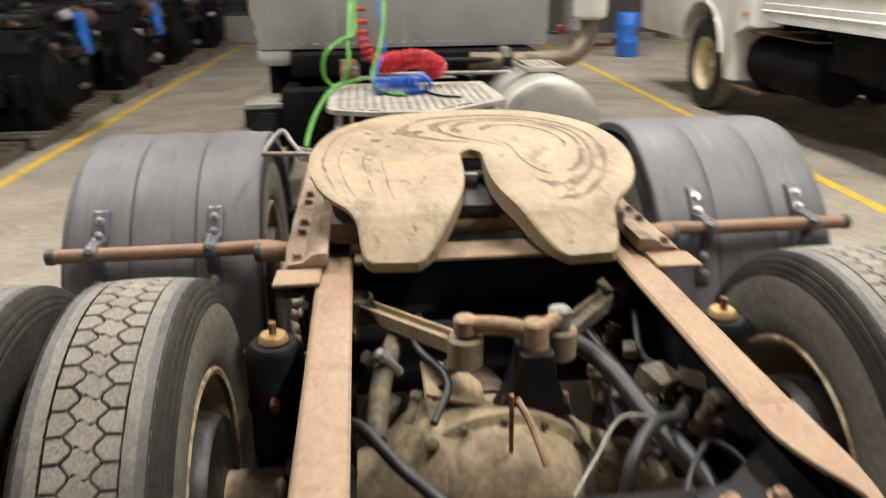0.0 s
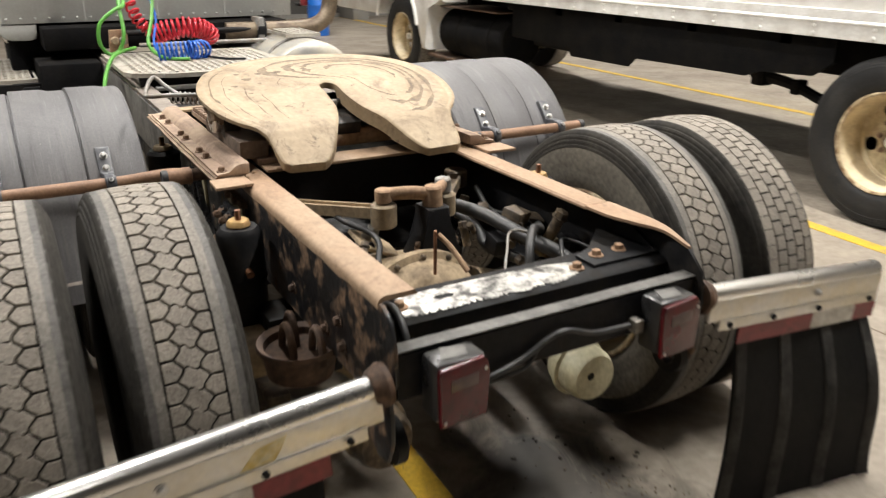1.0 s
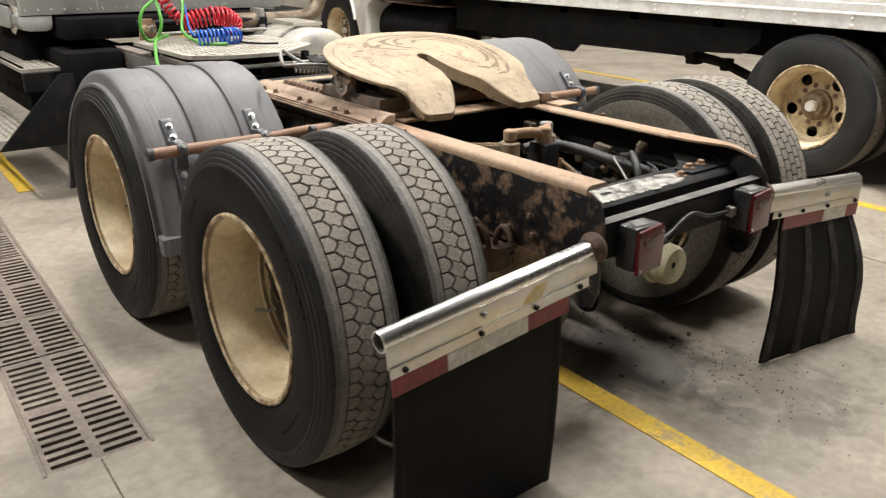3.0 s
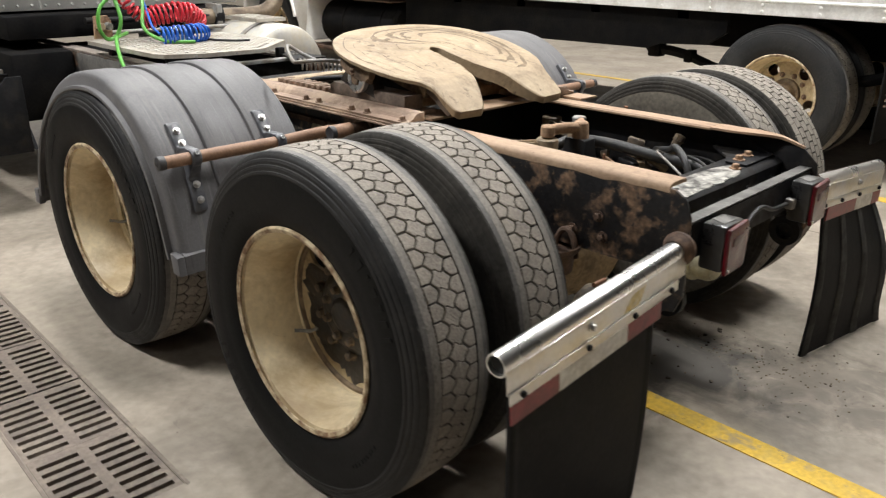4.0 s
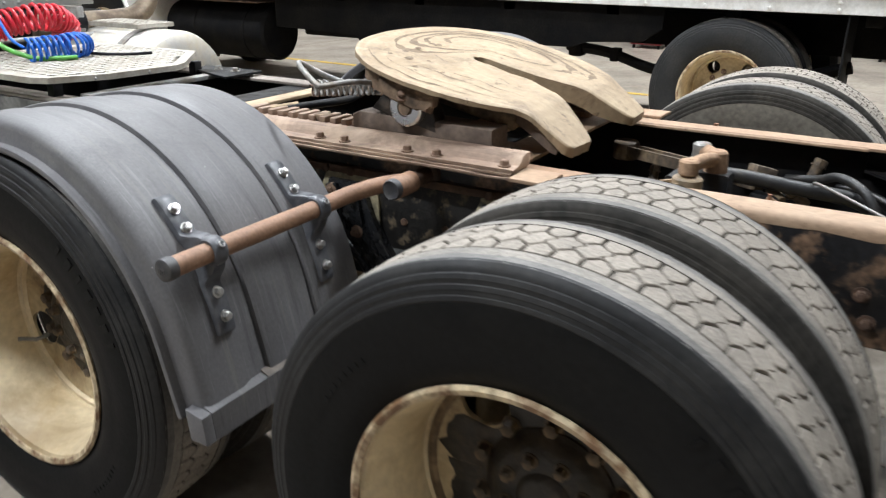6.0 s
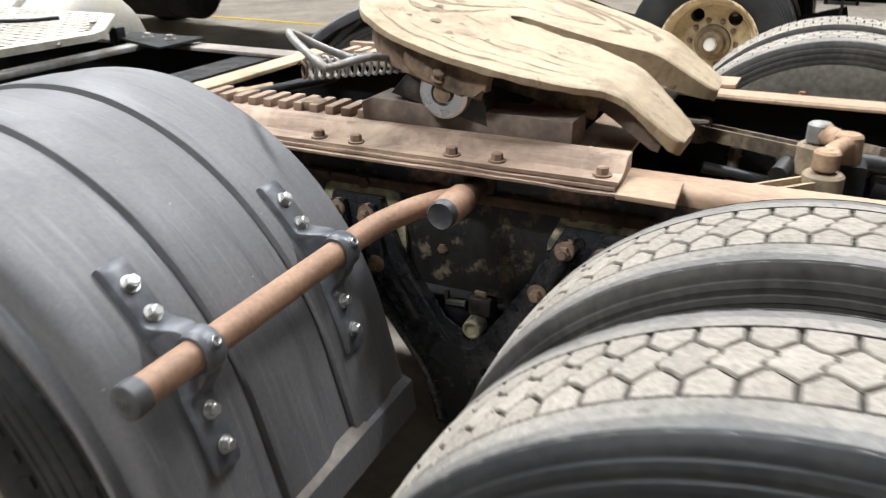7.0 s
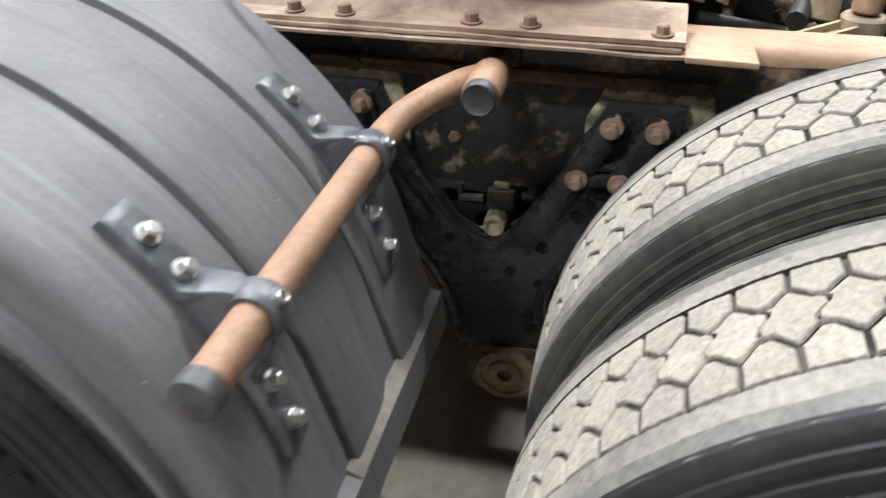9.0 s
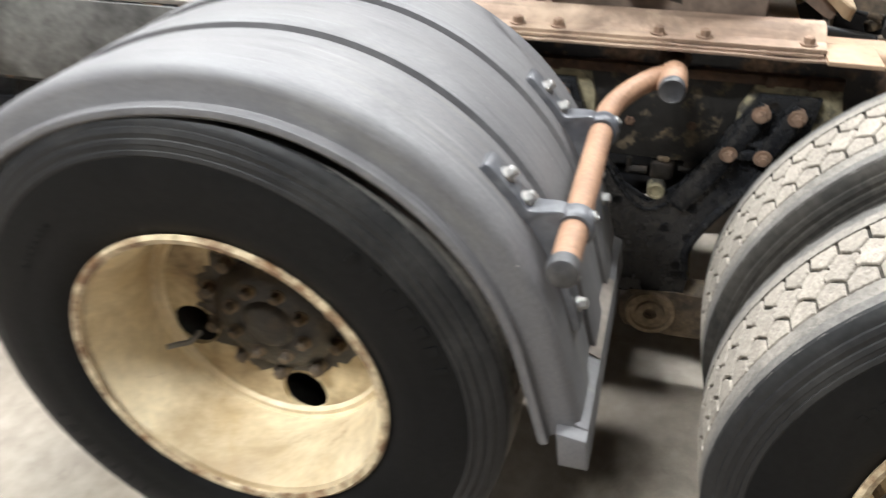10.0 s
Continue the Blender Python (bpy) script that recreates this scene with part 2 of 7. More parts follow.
CAPGREY = mat("dark_grey_plastic_cap", (0.030, 0.030, 0.033), 0.5, col2=(0.075, 0.072, 0.07), scale=18, grain=0.2, bump=0.15)
GREASESHADE = mat("dark_grease_and_shade", (0.11, 0.072, 0.038), 0.6, col2=(0.21, 0.15, 0.085), scale=25, grain=0.25, bump=0.3)
RUSTDUST = mat("dusty_rust", (0.33, 0.215, 0.13), 0.85, col2=(0.20, 0.115, 0.07), scale=14, mix=(0.4, 0.75), grain=0.25, bump=0.4)
RUSTDARK = mat("dark_brown_rust", (0.06, 0.036, 0.024), 0.8, col2=(0.115, 0.065, 0.038), scale=14, grain=0.3, bump=0.4)
FLAKE = mat("black_paint_with_tan_crust", (0.0085, 0.0078, 0.007), 0.5, col2=(0.095, 0.073, 0.045), scale=22, mix=(0.54, 0.62), grain=0.4, bump=0.6, rough2=0.9)
BRASS = mat("worn_brass", (0.50, 0.33, 0.13), 0.45, 0.5, col2=(0.35, 0.22, 0.1), scale=20, grain=0.15, bump=0.1)
RODS = mat("tan_cast_steel", (0.27, 0.205, 0.13), 0.6, col2=(0.12, 0.095, 0.065), scale=12, mix=(0.45, 0.7), grain=0.2, bump=0.3)
HOSE = mat("black_hose_rubber", (0.013, 0.013, 0.0135), 0.5, col2=(0.035, 0.03, 0.024), scale=16, mix=(0.48, 0.72), grain=0.25, bump=0.2)
CHAMBER = mat("pale_painted_chamber", (0.50, 0.47, 0.32), 0.55, col2=(0.33, 0.29, 0.19), scale=9, mix=(0.45, 0.7), grain=0.15, bump=0.15)
SCRAPEDSHEEN = mat("scraped_metal_sheen", (0.60, 0.585, 0.545), 0.36, 0.75, col2=(0.05, 0.048, 0.045), scale=17, mix=(0.44, 0.60), grain=0.3, bump=0.3)
RIBGREY = mat("dusty_grey_rubber", (0.055, 0.053, 0.05), 0.75, col2=(0.02, 0.02, 0.019), scale=10, grain=0.2, bump=0.15, spec=0.2)
BARGREY = mat("grey_worn_bar", (0.13, 0.125, 0.115), 0.6, col2=(0.05, 0.047, 0.043), scale=8, grain=0.25, bump=0.2)
BARTOP = mat("dusty_grey_steel", (0.235, 0.205, 0.175), 0.75, col2=(0.15, 0.125, 0.105), scale=6, grain=0.15, bump=0.2)
LENSWHITE = mat("clear_dirty_lens", (0.12, 0.075, 0.07), 0.25, grain=0.15, bump=0.1)
ALUBRIGHT = mat("polished_aluminium", (0.62, 0.61, 0.585), 0.30, 0.8, col2=(0.66, 0.61, 0.50), scale=9, grain=0.06, bump=0.01, rough2=0.5)
EXHAUST = mat("heat_stained_exhaust", (0.20, 0.155, 0.105), 0.5, 0.4, col2=(0.075, 0.052, 0.035), scale=6, mix=(0.4, 0.65), grain=0.15, bump=0.1)
HUBGRIME = mat("black_hub_grease", (0.012, 0.0102, 0.0085), 0.42, col2=(0.055, 0.040, 0.028), scale=22, mix=(0.48, 0.70), grain=0.4, bump=0.5, rough2=0.75)
BLACKGLOSS = mat("glossy_black_paint", (0.014, 0.014, 0.015), 0.25, col2=(0.03, 0.028, 0.025), scale=6, grain=0.2, bump=0.05, rough2=0.45)
AMBER = mat("amber_marker", (0.7, 0.2, 0.03), 0.3, grain=0.05, bump=0)
BRACKET = mat("black_bracket_paint", (0.014, 0.0145, 0.016), 0.27, col2=(0.034, 0.031, 0.026), scale=15, mix=(0.55, 0.78), grain=0.25, bump=0.35, rough2=0.6)
OLIVE = mat("olive_tan_crust", (0.27, 0.235, 0.145), 0.85, col2=(0.05, 0.045, 0.035), scale=16, mix=(0.48, 0.6), grain=0.3, bump=0.5)
# shade below the bodies put into the colour: darker and duller than the chassis paint
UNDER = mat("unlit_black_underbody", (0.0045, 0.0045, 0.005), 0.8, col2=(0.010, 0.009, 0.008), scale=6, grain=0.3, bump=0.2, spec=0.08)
ENGINEDARK = mat("oily_engine_iron", (0.010, 0.0095, 0.009), 0.4, col2=(0.03, 0.024, 0.019), scale=9, mix=(0.5, 0.75), grain=0.4, bump=0.5, spec=0.3, rough2=0.7)
# base colour lowered for the coupling plate's shade on the slide blocks
SLIDE = mat("grey_brown_slide_steel", (0.165, 0.122, 0.092), 0.75, col2=(0.085, 0.062, 0.048), scale=9, mix=(0.42, 0.68), grain=0.2, bump=0.35)
CASTING = mat("brown_dusty_casting", (0.20, 0.137, 0.086), 0.85, col2=(0.055, 0.038, 0.025), scale=11, mix=(0.45, 0.66), grain=0.3, bump=0.6)
SMEAR = mat("thin_yellow_smear", (0.68, 0.60, 0.38), 0.45, col2=(0.66, 0.47, 0.10), scale=26, mix=(0.4, 0.62), grain=0.15, bump=0.02)
BOLTBROWN = mat("dusty_brown_bolt", (0.22, 0.145, 0.098), 0.8, col2=(0.12, 0.072, 0.045), scale=30, mix=(0.4, 0.7), grain=0.25, bump=0.35)
TEXTGREY = mat("faded_lettering", (0.28, 0.26, 0.30), 0.5, grain=0.1, bump=0)
add_stains(TREAD, (0.36, 0.32, 0.265), 38.0, 0.58, 0.66, 0.55)
add_stains(TREAD, (0.085, 0.076, 0.065), 55.0, 0.62, 0.69, 0.6)
add_stains(TREADRIB, (0.07, 0.065, 0.058), 30.0, 0.58, 0.68, 0.6)
add_stains(BETWEEN, (0.085, 0.077, 0.064), 7.0, 0.56, 0.70, 0.55)
add_stains(BETWEEN, (0.012, 0.011, 0.010), 12.0, 0.56, 0.68, 0.6)
add_stains(DISC, (0.09, 0.065, 0.035), 6.0, 0.52, 0.68, 0.8)
RIMEDGE = mat("scuffed_rim_edge", (0.55, 0.45, 0.29), 0.5, col2=(0.17, 0.095, 0.045), scale=22, mix=(0.42, 0.60), grain=0.25, bump=0.3)
add_stains(RIM, (0.31, 0.22, 0.115), 3.0, 0.46, 0.66, 0.72)
add_stains(RIM, (0.24, 0.12, 0.045), 16.0, 0.62, 0.74, 0.75)
add_stains(RIM, (0.36, 0.26, 0.13), 4.5, 0.55, 0.8, 0.6)
add_stains(PLATE, (0.20, 0.14, 0.075), 4.5, 0.50, 0.72, 0.6)
add_stains(PLATE, (0.15, 0.105, 0.062), 8.0, 0.53, 0.64, 0.6)
add_stains(PLATE, (0.09, 0.06, 0.034), 17.0, 0.60, 0.68, 0.8)
add_stains(PLATE, (0.50, 0.41, 0.27), 7.0, 0.56, 0.70, 0.5)
add_streaks(FENDER, (0.20, 0.198, 0.20), (110, 5, 5), 0.56, 0.66, 0.45)
add_streaks(FENDER, (0.050, 0.048, 0.052), (38, 3, 3), 0.54, 0.68, 0.5)
add_streaks(FENDER, (0.165, 0.158, 0.14), (70, 2.5, 2.5), 0.57, 0.68, 0.5)
add_stains(RIM, (0.40, 0.27, 0.12), 9.0, 0.55, 0.72, 0.55)
add_stains(FENDER, (0.32, 0.31, 0.30), 62.0, 0.675, 0.71, 0.8)
add_stains(FENDER, (0.06, 0.058, 0.062), 3.2, 0.55, 0.70, 0.5)
add_stains(PIPE, (0.105, 0.060, 0.036), 13.0, 0.55, 0.69, 0.65)
add_stains(PIPE, (0.34, 0.235, 0.15), 24.0, 0.62, 0.70, 0.5)
add_stains(PIPE, (0.07, 0.040, 0.026), 70.0, 0.66, 0.71, 0.6)
add_stains(RAILSIDE, (0.19, 0.125, 0.075), 38.0, 0.60, 0.66, 0.6)
add_stains(RAILSIDE, (0.012, 0.011, 0.011), 5.0, 0.52, 0.62, 0.7)
add_stains(RAIL, (0.13, 0.082, 0.052), 6.0, 0.55, 0.72, 0.5)
add_stains(ANGLE, (0.12, 0.08, 0.055), 9.0, 0.55, 0.68, 0.65)
add_streaks(ANGLE, (0.085, 0.058, 0.042), (40, 3, 40), 0.54, 0.66, 0.6)
add_stains(ANGLE, (0.44, 0.33, 0.235), 5.0, 0.50, 0.66, 0.75)
add_stains(ANGLE, (0.055, 0.038, 0.028), 24.0, 0.62, 0.70, 0.6)
add_stains(RAIL, (0.07, 0.045, 0.03), 22.0, 0.62, 0.70, 0.6)
add_stains(DUST, (0.08, 0.06, 0.04), 5.0, 0.54, 0.70, 0.7)
TUBEGLOW = glow("lamp_diffuser", (1.0, 0.95, 0.85), 6.0)


# ---- mesh helpers ----
def finish(bm, name, material, sharp=38):
    bmesh.ops.recalc_face_normals(bm, faces=bm.faces)
    me = bpy.data.meshes.new(name)
    bm.to_mesh(me)
    bm.free()
    me.polygons.foreach_set("use_smooth", [True] * len(me.polygons))
    me.set_sharp_from_angle(angle=radians(sharp))
    me.materials.append(material)
    return me


def part(name, bm, material, parent, label="", at=None, sharp=38):
    """Links a bmesh as one mesh object under a thing or a part."""
    ob = new(name, finish(bm, name, material, sharp))
    ob.parent = parent
    if at is not None:
        ob.matrix_basis = at
    return tagged(ob, label)


def again(ob, parent, m):
    """One more part on the same mesh."""
    o = new(ob.name.split(".")[0], ob.data)
    o.parent, o.matrix_basis = parent, m
    if "label" in ob:
        o["label"] = ob["label"]
    return o


def thing(name, label, category, m=Matrix(), group="", kind=""):
    ob = new(name)
    ob.empty_display_size = 0.2
    ob.matrix_basis = m
    return tagged(ob, label, category, group, kind)


def solid(name, bm, material, label, category, group="", kind="", at=None):
    """A thing of one mesh."""
    ob = new(name, finish(bm, name, material))
    if at is not None:
        ob.matrix_basis = at
    return tagged(ob, label, category, group, kind)


def box(bm, x0, x1, y0, y1, z0, z1, bevel=0.0, m=None):
    v = [bm.verts.new((x, y, z)) for x in (x0, x1) for y in (y0, y1) for z in (z0, z1)]
    f = [bm.faces.new([v[i] for i in q]) for q in ((0, 1, 3, 2), (4, 6, 7, 5), (0, 4, 5, 1), (2, 3, 7, 6), (0, 2, 6, 4), (1, 5, 7, 3))]
    if bevel:
        e = {e for g in f for e in g.edges}
        r = bmesh.ops.bevel(bm, geom=list(e), offset=bevel, segments=2, profile=0.5, affect="EDGES")
        v = list({w for g in r["faces"] for w in g.verts} | {w for w in v if w.is_valid})
    if m is not None:
        bmesh.ops.transform(bm, matrix=m, verts=v)
    return bm


def new_box(*a, **k):
    return box(bmesh.new(), *a, **k)


def cyl(bm, p, q, r, r2=None, seg=16, caps=True, bevel=0.0):
    p, q = Vector(p), Vector(q)
    r2 = r if r2 is None else r2
    turn = (q - p).to_track_quat("Z", "Y").to_matrix()
    L = (q - p).length
    prof = [(r, 0), (r2, L)]
    if bevel:
        prof = [(r - bevel, 0), (r, bevel), (r2, L - bevel), (r2 - bevel, L)]
    rings = []
    for rad, h in prof:
        rings.append([bm.verts.new(p + turn @ Vector((rad * math.cos(2 * math.pi * i / seg), rad * math.sin(2 * math.pi * i / seg), h))) for i in range(seg)])
    for a, b in zip(rings, rings[1:]):
        for i in range(seg):
            bm.faces.new((a[i], a[(i + 1) % seg], b[(i + 1) % seg], b[i]))
    if caps:
        bm.faces.new(rings[0][::-1])
        bm.faces.new(rings[-1])
    return bm


def new_cyl(*a, **k):
    return cyl(bmesh.new(), *a, **k)


def lathe(bm, prof, seg=48, a0=0.0, a1=360.0, closed=False, centre=(0, 0)):
    """Turns a profile of (x, r) round the x axis; angles from +y towards +z."""
    full = abs(a1 - a0) >= 359.9
    n = seg if full else seg + 1
    rings = []
    for i in range(n):
        a = radians(a0 + (a1 - a0) * i / seg)
        rings.append([bm.verts.new((x, centre[0] + r * math.cos(a), centre[1] + r * math.sin(a))) for x, r in prof])
    m = len(prof)
    for i in range(seg):
        A, B = rings[i], rings[(i + 1) % n]
        for j in range(m if closed else m - 1):
            bm.faces.new((A[j], A[(j + 1) % m], B[(j + 1) % m], B[j]))
    if closed and not full:
        bm.faces.new(rings[0])
        bm.faces.new(rings[-1][::-1])
    return bm


def smooth_path(pts, n=8):
    """A smooth curve through the points."""
    P = [Vector(p) for p in pts]
    P = [P[0] * 2 - P[1]] + P + [P[-1] * 2 - P[-2]]
    out = []
    for i in range(1, len(P) - 2):
        a, b, c, d = P[i - 1 : i + 3]
        for k in range(n):
            t = k / n
            out.append(0.5 * (2 * b + (c - a) * t + (2 * a - 5 * b + 4 * c - d) * t * t + (3 * b - a - 3 * c + d) * t ** 3))
    out.append(P[-2])
    return out


def tube(bm, pts, r, seg=10, caps=True, flat=1.0):
    P = [Vector(p) for p in pts]
    rings, up = [], None
    for i, p in enumerate(P):
        d = (P[min(i + 1, len(P) - 1)] - P[max(i - 1, 0)]).normalized()
        if up is None:
            up = d.orthogonal().normalized()
        up = (up - d * up.dot(d)).normalized()
        s = d.cross(up)
        rings.append([bm.verts.new(p + r * (math.cos(2 * math.pi * k / seg) * up + flat * math.sin(2 * math.pi * k / seg) * s)) for k in range(seg)])
    for a, b in zip(rings, rings[1:]):
        for i in range(seg):
            bm.faces.new((a[i], a[(i + 1) % seg], b[(i + 1) % seg], b[i]))
    if caps:
        bm.faces.new(rings[0][::-1])
        bm.faces.new(rings[-1])
    return bm


def new_tube(*a, **k):
    return tube(bmesh.new(), *a, **k)


def prism(bm, outline, d0, d1, axis="z", bevel=0.0):
    """Extrudes a flat outline along an axis: z takes (x, y), x takes (y, z), y takes (x, z)."""
    put = {"z": lambda u, v, d: (u, v, d), "x": lambda u, v, d: (d, u, v), "y": lambda u, v, d: (u, d, v)}[axis]
    a = [bm.verts.new(put(u, v, d0)) for u, v in outline]
    b = [bm.verts.new(put(u, v, d1)) for u, v in outline]
    n = len(a)
    bot, top = bm.faces.new(a[::-1]), bm.faces.new(b)
    for i in range(n):
        bm.faces.new((a[i], a[(i + 1) % n], b[(i + 1) % n], b[i]))
    if bevel:
        bmesh.ops.bevel(bm, geom=list(bot.edges) + list(top.edges), offset=bevel, segments=2, profile=0.5, affect="EDGES")
    return bm


def new_prism(*a, **k):
    return prism(bmesh.new(), *a, **k)


def bolt(bm, p, d, r=0.011, h=0.012, washer=0.0):
    """A hex bolt head at p that points along d."""
    p, d = Vector(p), Vector(d).normalized()
    if washer:
        cyl(bm, p, p + d * 0.003, washer, seg=14)
        p = p + d * 0.003
    cyl(bm, p, p + d * h, r, r * 0.96, seg=6)
    cyl(bm, p + d * h, p + d * (h + 0.002), r * 0.8, r * 0.6, seg=10)
    return bm


# ---- the building ----
TX0, TX1, TY0, TY1 = -1.805, -1.485, 0.215, 7.83
slab = bmesh.new()
for a in ((-16, TX0, -14, 17), (TX1, 22, -14, 17), (TX0, TX1, -14, TY0), (TX0, TX1, TY1, 17)):
    box(slab, *a, -0.3, 0)
bmesh.ops.remove_doubles(slab, verts=slab.verts, dist=0.0001)
floor = solid("floor", slab, FLOOR, "stained worn concrete workshop floor", "floor", kind="structure")
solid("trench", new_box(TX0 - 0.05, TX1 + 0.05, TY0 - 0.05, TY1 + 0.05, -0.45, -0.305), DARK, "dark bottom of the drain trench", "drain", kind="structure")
solid("wall_north", new_box(-16, 22, 17, 17.3, 0, 7), WALL, "painted block wall of the workshop", "wall", kind="structure")
# these walls and the ceiling are out of view, darkened to limit bounced light
solid("wall_south", new_box(-16, 22, -14.3, -14, 0, 7), WALL, "painted block wall of the workshop", "wall", kind="structure")
solid("wall_west", new_box(-16.3, -16, -14.3, 17.3, 0, 7), WALL, "painted block wall of the workshop", "wall", kind="structure")
solid("wall_east", new_box(22, 22.3, -14.3, 17.3, 0, 7), WALL, "painted block wall of the workshop", "wall", kind="structure")
solid("ceiling", new_box(-16.3, 22.3, -14.3, 17.3, 7, 7.2), WALLDARK, "unseen workshop ceiling, kept dark to limit bounced light", "ceiling", kind="structure")


def ceiling_lamp(x, y, watts):
    lamp = thing("ceiling_light", "white strip light hung under the ceiling", "lamp", pose(x, y, 6.2), "strip lights under the ceiling")
    part("housing", new_box(-0.2, 0.2, -1.25, 1.25, 0.01, 0.09, 0.01), WHITEPAINT, lamp)
    part("diffuser", new_box(-0.16, 0.16, -1.2, 1.2, -0.03, 0.008), TUBEGLOW, lamp)
    for s in (-1, 1):
        part("hanger", new_cyl((0, s, 0.09), (0, s, 0.8), 0.006, seg=6), STEEL, lamp)
    L = bpy.data.lights.new("strip", "AREA")
    L.shape, L.size, L.size_y, L.energy, L.color = "RECTANGLE", 0.32, 2.4, watts, (1.0, 0.965, 0.90)
    o = new("lamp_light", L)
    o.parent, o.location = lamp, (0, 0, -0.04)
    return lamp


for lx, ly, w in LAMPS:
    ceiling_lamp(lx, ly, w)

# yellow lane lines, slightly proud of the floor
for x, y0, y1, n in ((-0.06, -6, 0.2, "a"), (-1.235, 3.57, 7.2, "e"), (3.16, -8, 16.9, "b"), (-3.37, -8, 16.9, "c"), (6.15, -8, 16.9, "d")):
    solid("floor_line", new_box(x - 0.05, x + 0.05, y0, y1, -0.002, 0.004), YELLOW, "worn yellow paint line on the floor", "floor marking", "lane lines", "structure")

# ---- the truck tractor: local frame at the rear axle's centre on the floor ----
truck = thing("truck_tractor", "grey tractor truck with bare rusty rear frame and tandem dual wheels", "truck", pose(0.015, 0, 0, 0, 0, 1.7))
AX = (0.0, 1.32)
HUB, TR = 0.503, 0.512


def tread_mesh(name, wide, R):
    """Hexagonal tread blocks in interlocked rows with shoulder ribs, round the x axis."""
    verts, faces, dark, ribs, rubbed = [], [], [], [], []
    N = 70
    step = 2 * math.pi / N

    def block(poly, h):
        k = len(poly)
        base = len(verts)
        cx, ca = sum(p[0] for p in poly) / k, sum(p[1] for p in poly) / k
        for rr, s in ((R - 0.016, 1.0), (R - 0.0042, 1.0), (R - 0.0013, 0.968), (R, 0.915)):
            for x, a in poly:
                X, A = cx + (x - cx) * s, ca + (a - ca) * s
                k0 = Vector((X * 60, math.cos(A) * 30, math.sin(A) * 30))
                X += 0.0012 * noise.noise(k0) + 0.0006 * noise.noise(k0 * 3.1)
                A += 0.0020 * noise.noise(k0 + Vector((7, 7, 7))) + 0.0010 * noise.noise(k0 * 2.7)
                crown = 0.006 * (X / (wide / 2)) ** 2
                verts.append((X, (rr - crown) * math.cos(A), (rr - crown) * math.sin(A)))
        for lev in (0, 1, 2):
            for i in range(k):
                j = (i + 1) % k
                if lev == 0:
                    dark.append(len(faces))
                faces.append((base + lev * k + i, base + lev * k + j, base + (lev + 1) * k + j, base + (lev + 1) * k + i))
        faces.append(tuple(base + 3 * k + i for i in range(k)))

    edge = 0.064

    def zig(u):
        """Trapezoid wave of the inner groove over one pitch, u from -1 to 1; 1 at the middle of an outer block."""
        return max(0.0, min(1.0, (1 - abs(u)) / 0.72 - 0.08))

    def inner(u):
        return 0.0335 - 0.0155 * zig(u)

    h = step / 2
    us = [-1, -0.86, -0.66, -0.42, -0.2, 0, 0.2, 0.42, 0.66, 0.86, 1]
    notch = [-1, -0.87, -0.85, -0.55, -0.52, -0.37, -0.34, -0.05, -0.02, 0.13, 0.16, 0.45, 0.48, 0.63, 0.66, 1]
    deep = [0, 0, 1, 1, 0, 0, 1, 1, 0, 0, 1, 1, 0, 0, 1, 1]
    rnd = random.Random(8)
    for s in (-1, 1):
        for i in range(N):
            a = (i + 0.5) * step
            cut = 1 - 0.0024 / R / h
            k = rnd.uniform(-0.0006, 0.0006)
            poly = [(inner(u) + 0.0021 + k, a + u * h * cut) for u in us]
            poly += [(edge - 0.0026 - 0.0022 * abs(noise.noise((a * 60 + u * 2.2, s, 5.0))) - 0.0006 * d, a + u * h * cut) for u, d in zip(notch[::-1], deep[::-1])]
            poly = [(s * x, b) for x, b in poly]
            block(poly if s < 0 else poly[::-1], 0)
    for i in range(N):
        # centre blocks, joined but for notches that run in from both sides
        a = i * step
        right = []
        for u in us:
            w = u + 1 if u < 0 else u - 1
            right.append((inner(w) - 0.0021, a + u * h * (1 - 0.0012 / R / h)))
        end = [(x, a + h - ((0.0011 + 0.12 * max(0.0, abs(x) - 0.0068)) if abs(x) > 0.0065 else 0.0001) / R + 0.0050 / R * math.tanh(x / 0.004)) for x in (0.013, 0.0095, 0.0068, 0.0040, 0.0, -0.0040, -0.0068, -0.0095, -0.013)]
        left = [(-x, b) for x, b in right[::-1]]
        start = [(x, a - h + ((0.0011 + 0.12 * max(0.0, abs(x) - 0.0068)) if abs(x) > 0.0065 else 0.0001) / R + 0.0050 / R * math.tanh(x / 0.004)) for x in (-0.013, -0.0095, -0.0068, -0.0040, 0.0, 0.0040, 0.0068, 0.0095, 0.013)]
        block((right + end + left + start)[::-1], 0)
    # wide plain shoulder ribs, notched along the outer grooves
    for s in (-1, 1):
        for i in range(N):
            a = (i + 0.5) * step
            poly = [(s * (edge - 0.0002 + 0.0026 * abs(noise.noise((a * 70 + u * 2.6, s, 2.0))) + 0.0007 * d), a + u * h) for u, d in zip(notch, deep)] + [(s * (0.087 + 0.004 * noise.noise((a * 9, s, 4.0))), a + h), (s * (0.087 + 0.004 * noise.noise(((a - 2 * h) * 9, s, 4.0))), a - h)]
            if s < 0:
                poly = poly[::-1]
            base = len(verts)
            k = len(poly)
            for rr in (R - 0.016, R):
                for x, b in poly:
                    crown = 0.006 * (x / (wide / 2)) ** 2
                    verts.append((x, (rr - crown) * math.cos(b), (rr - crown) * math.sin(b)))
            for p in range(k):
                q = (p + 1) % k
                dark.append(len(faces))
                faces.append((base + p, base + q, base + k + q, base + k + p))
            ribs.append(len(faces))
            faces.append(tuple(base + k + p for p in range(k)))
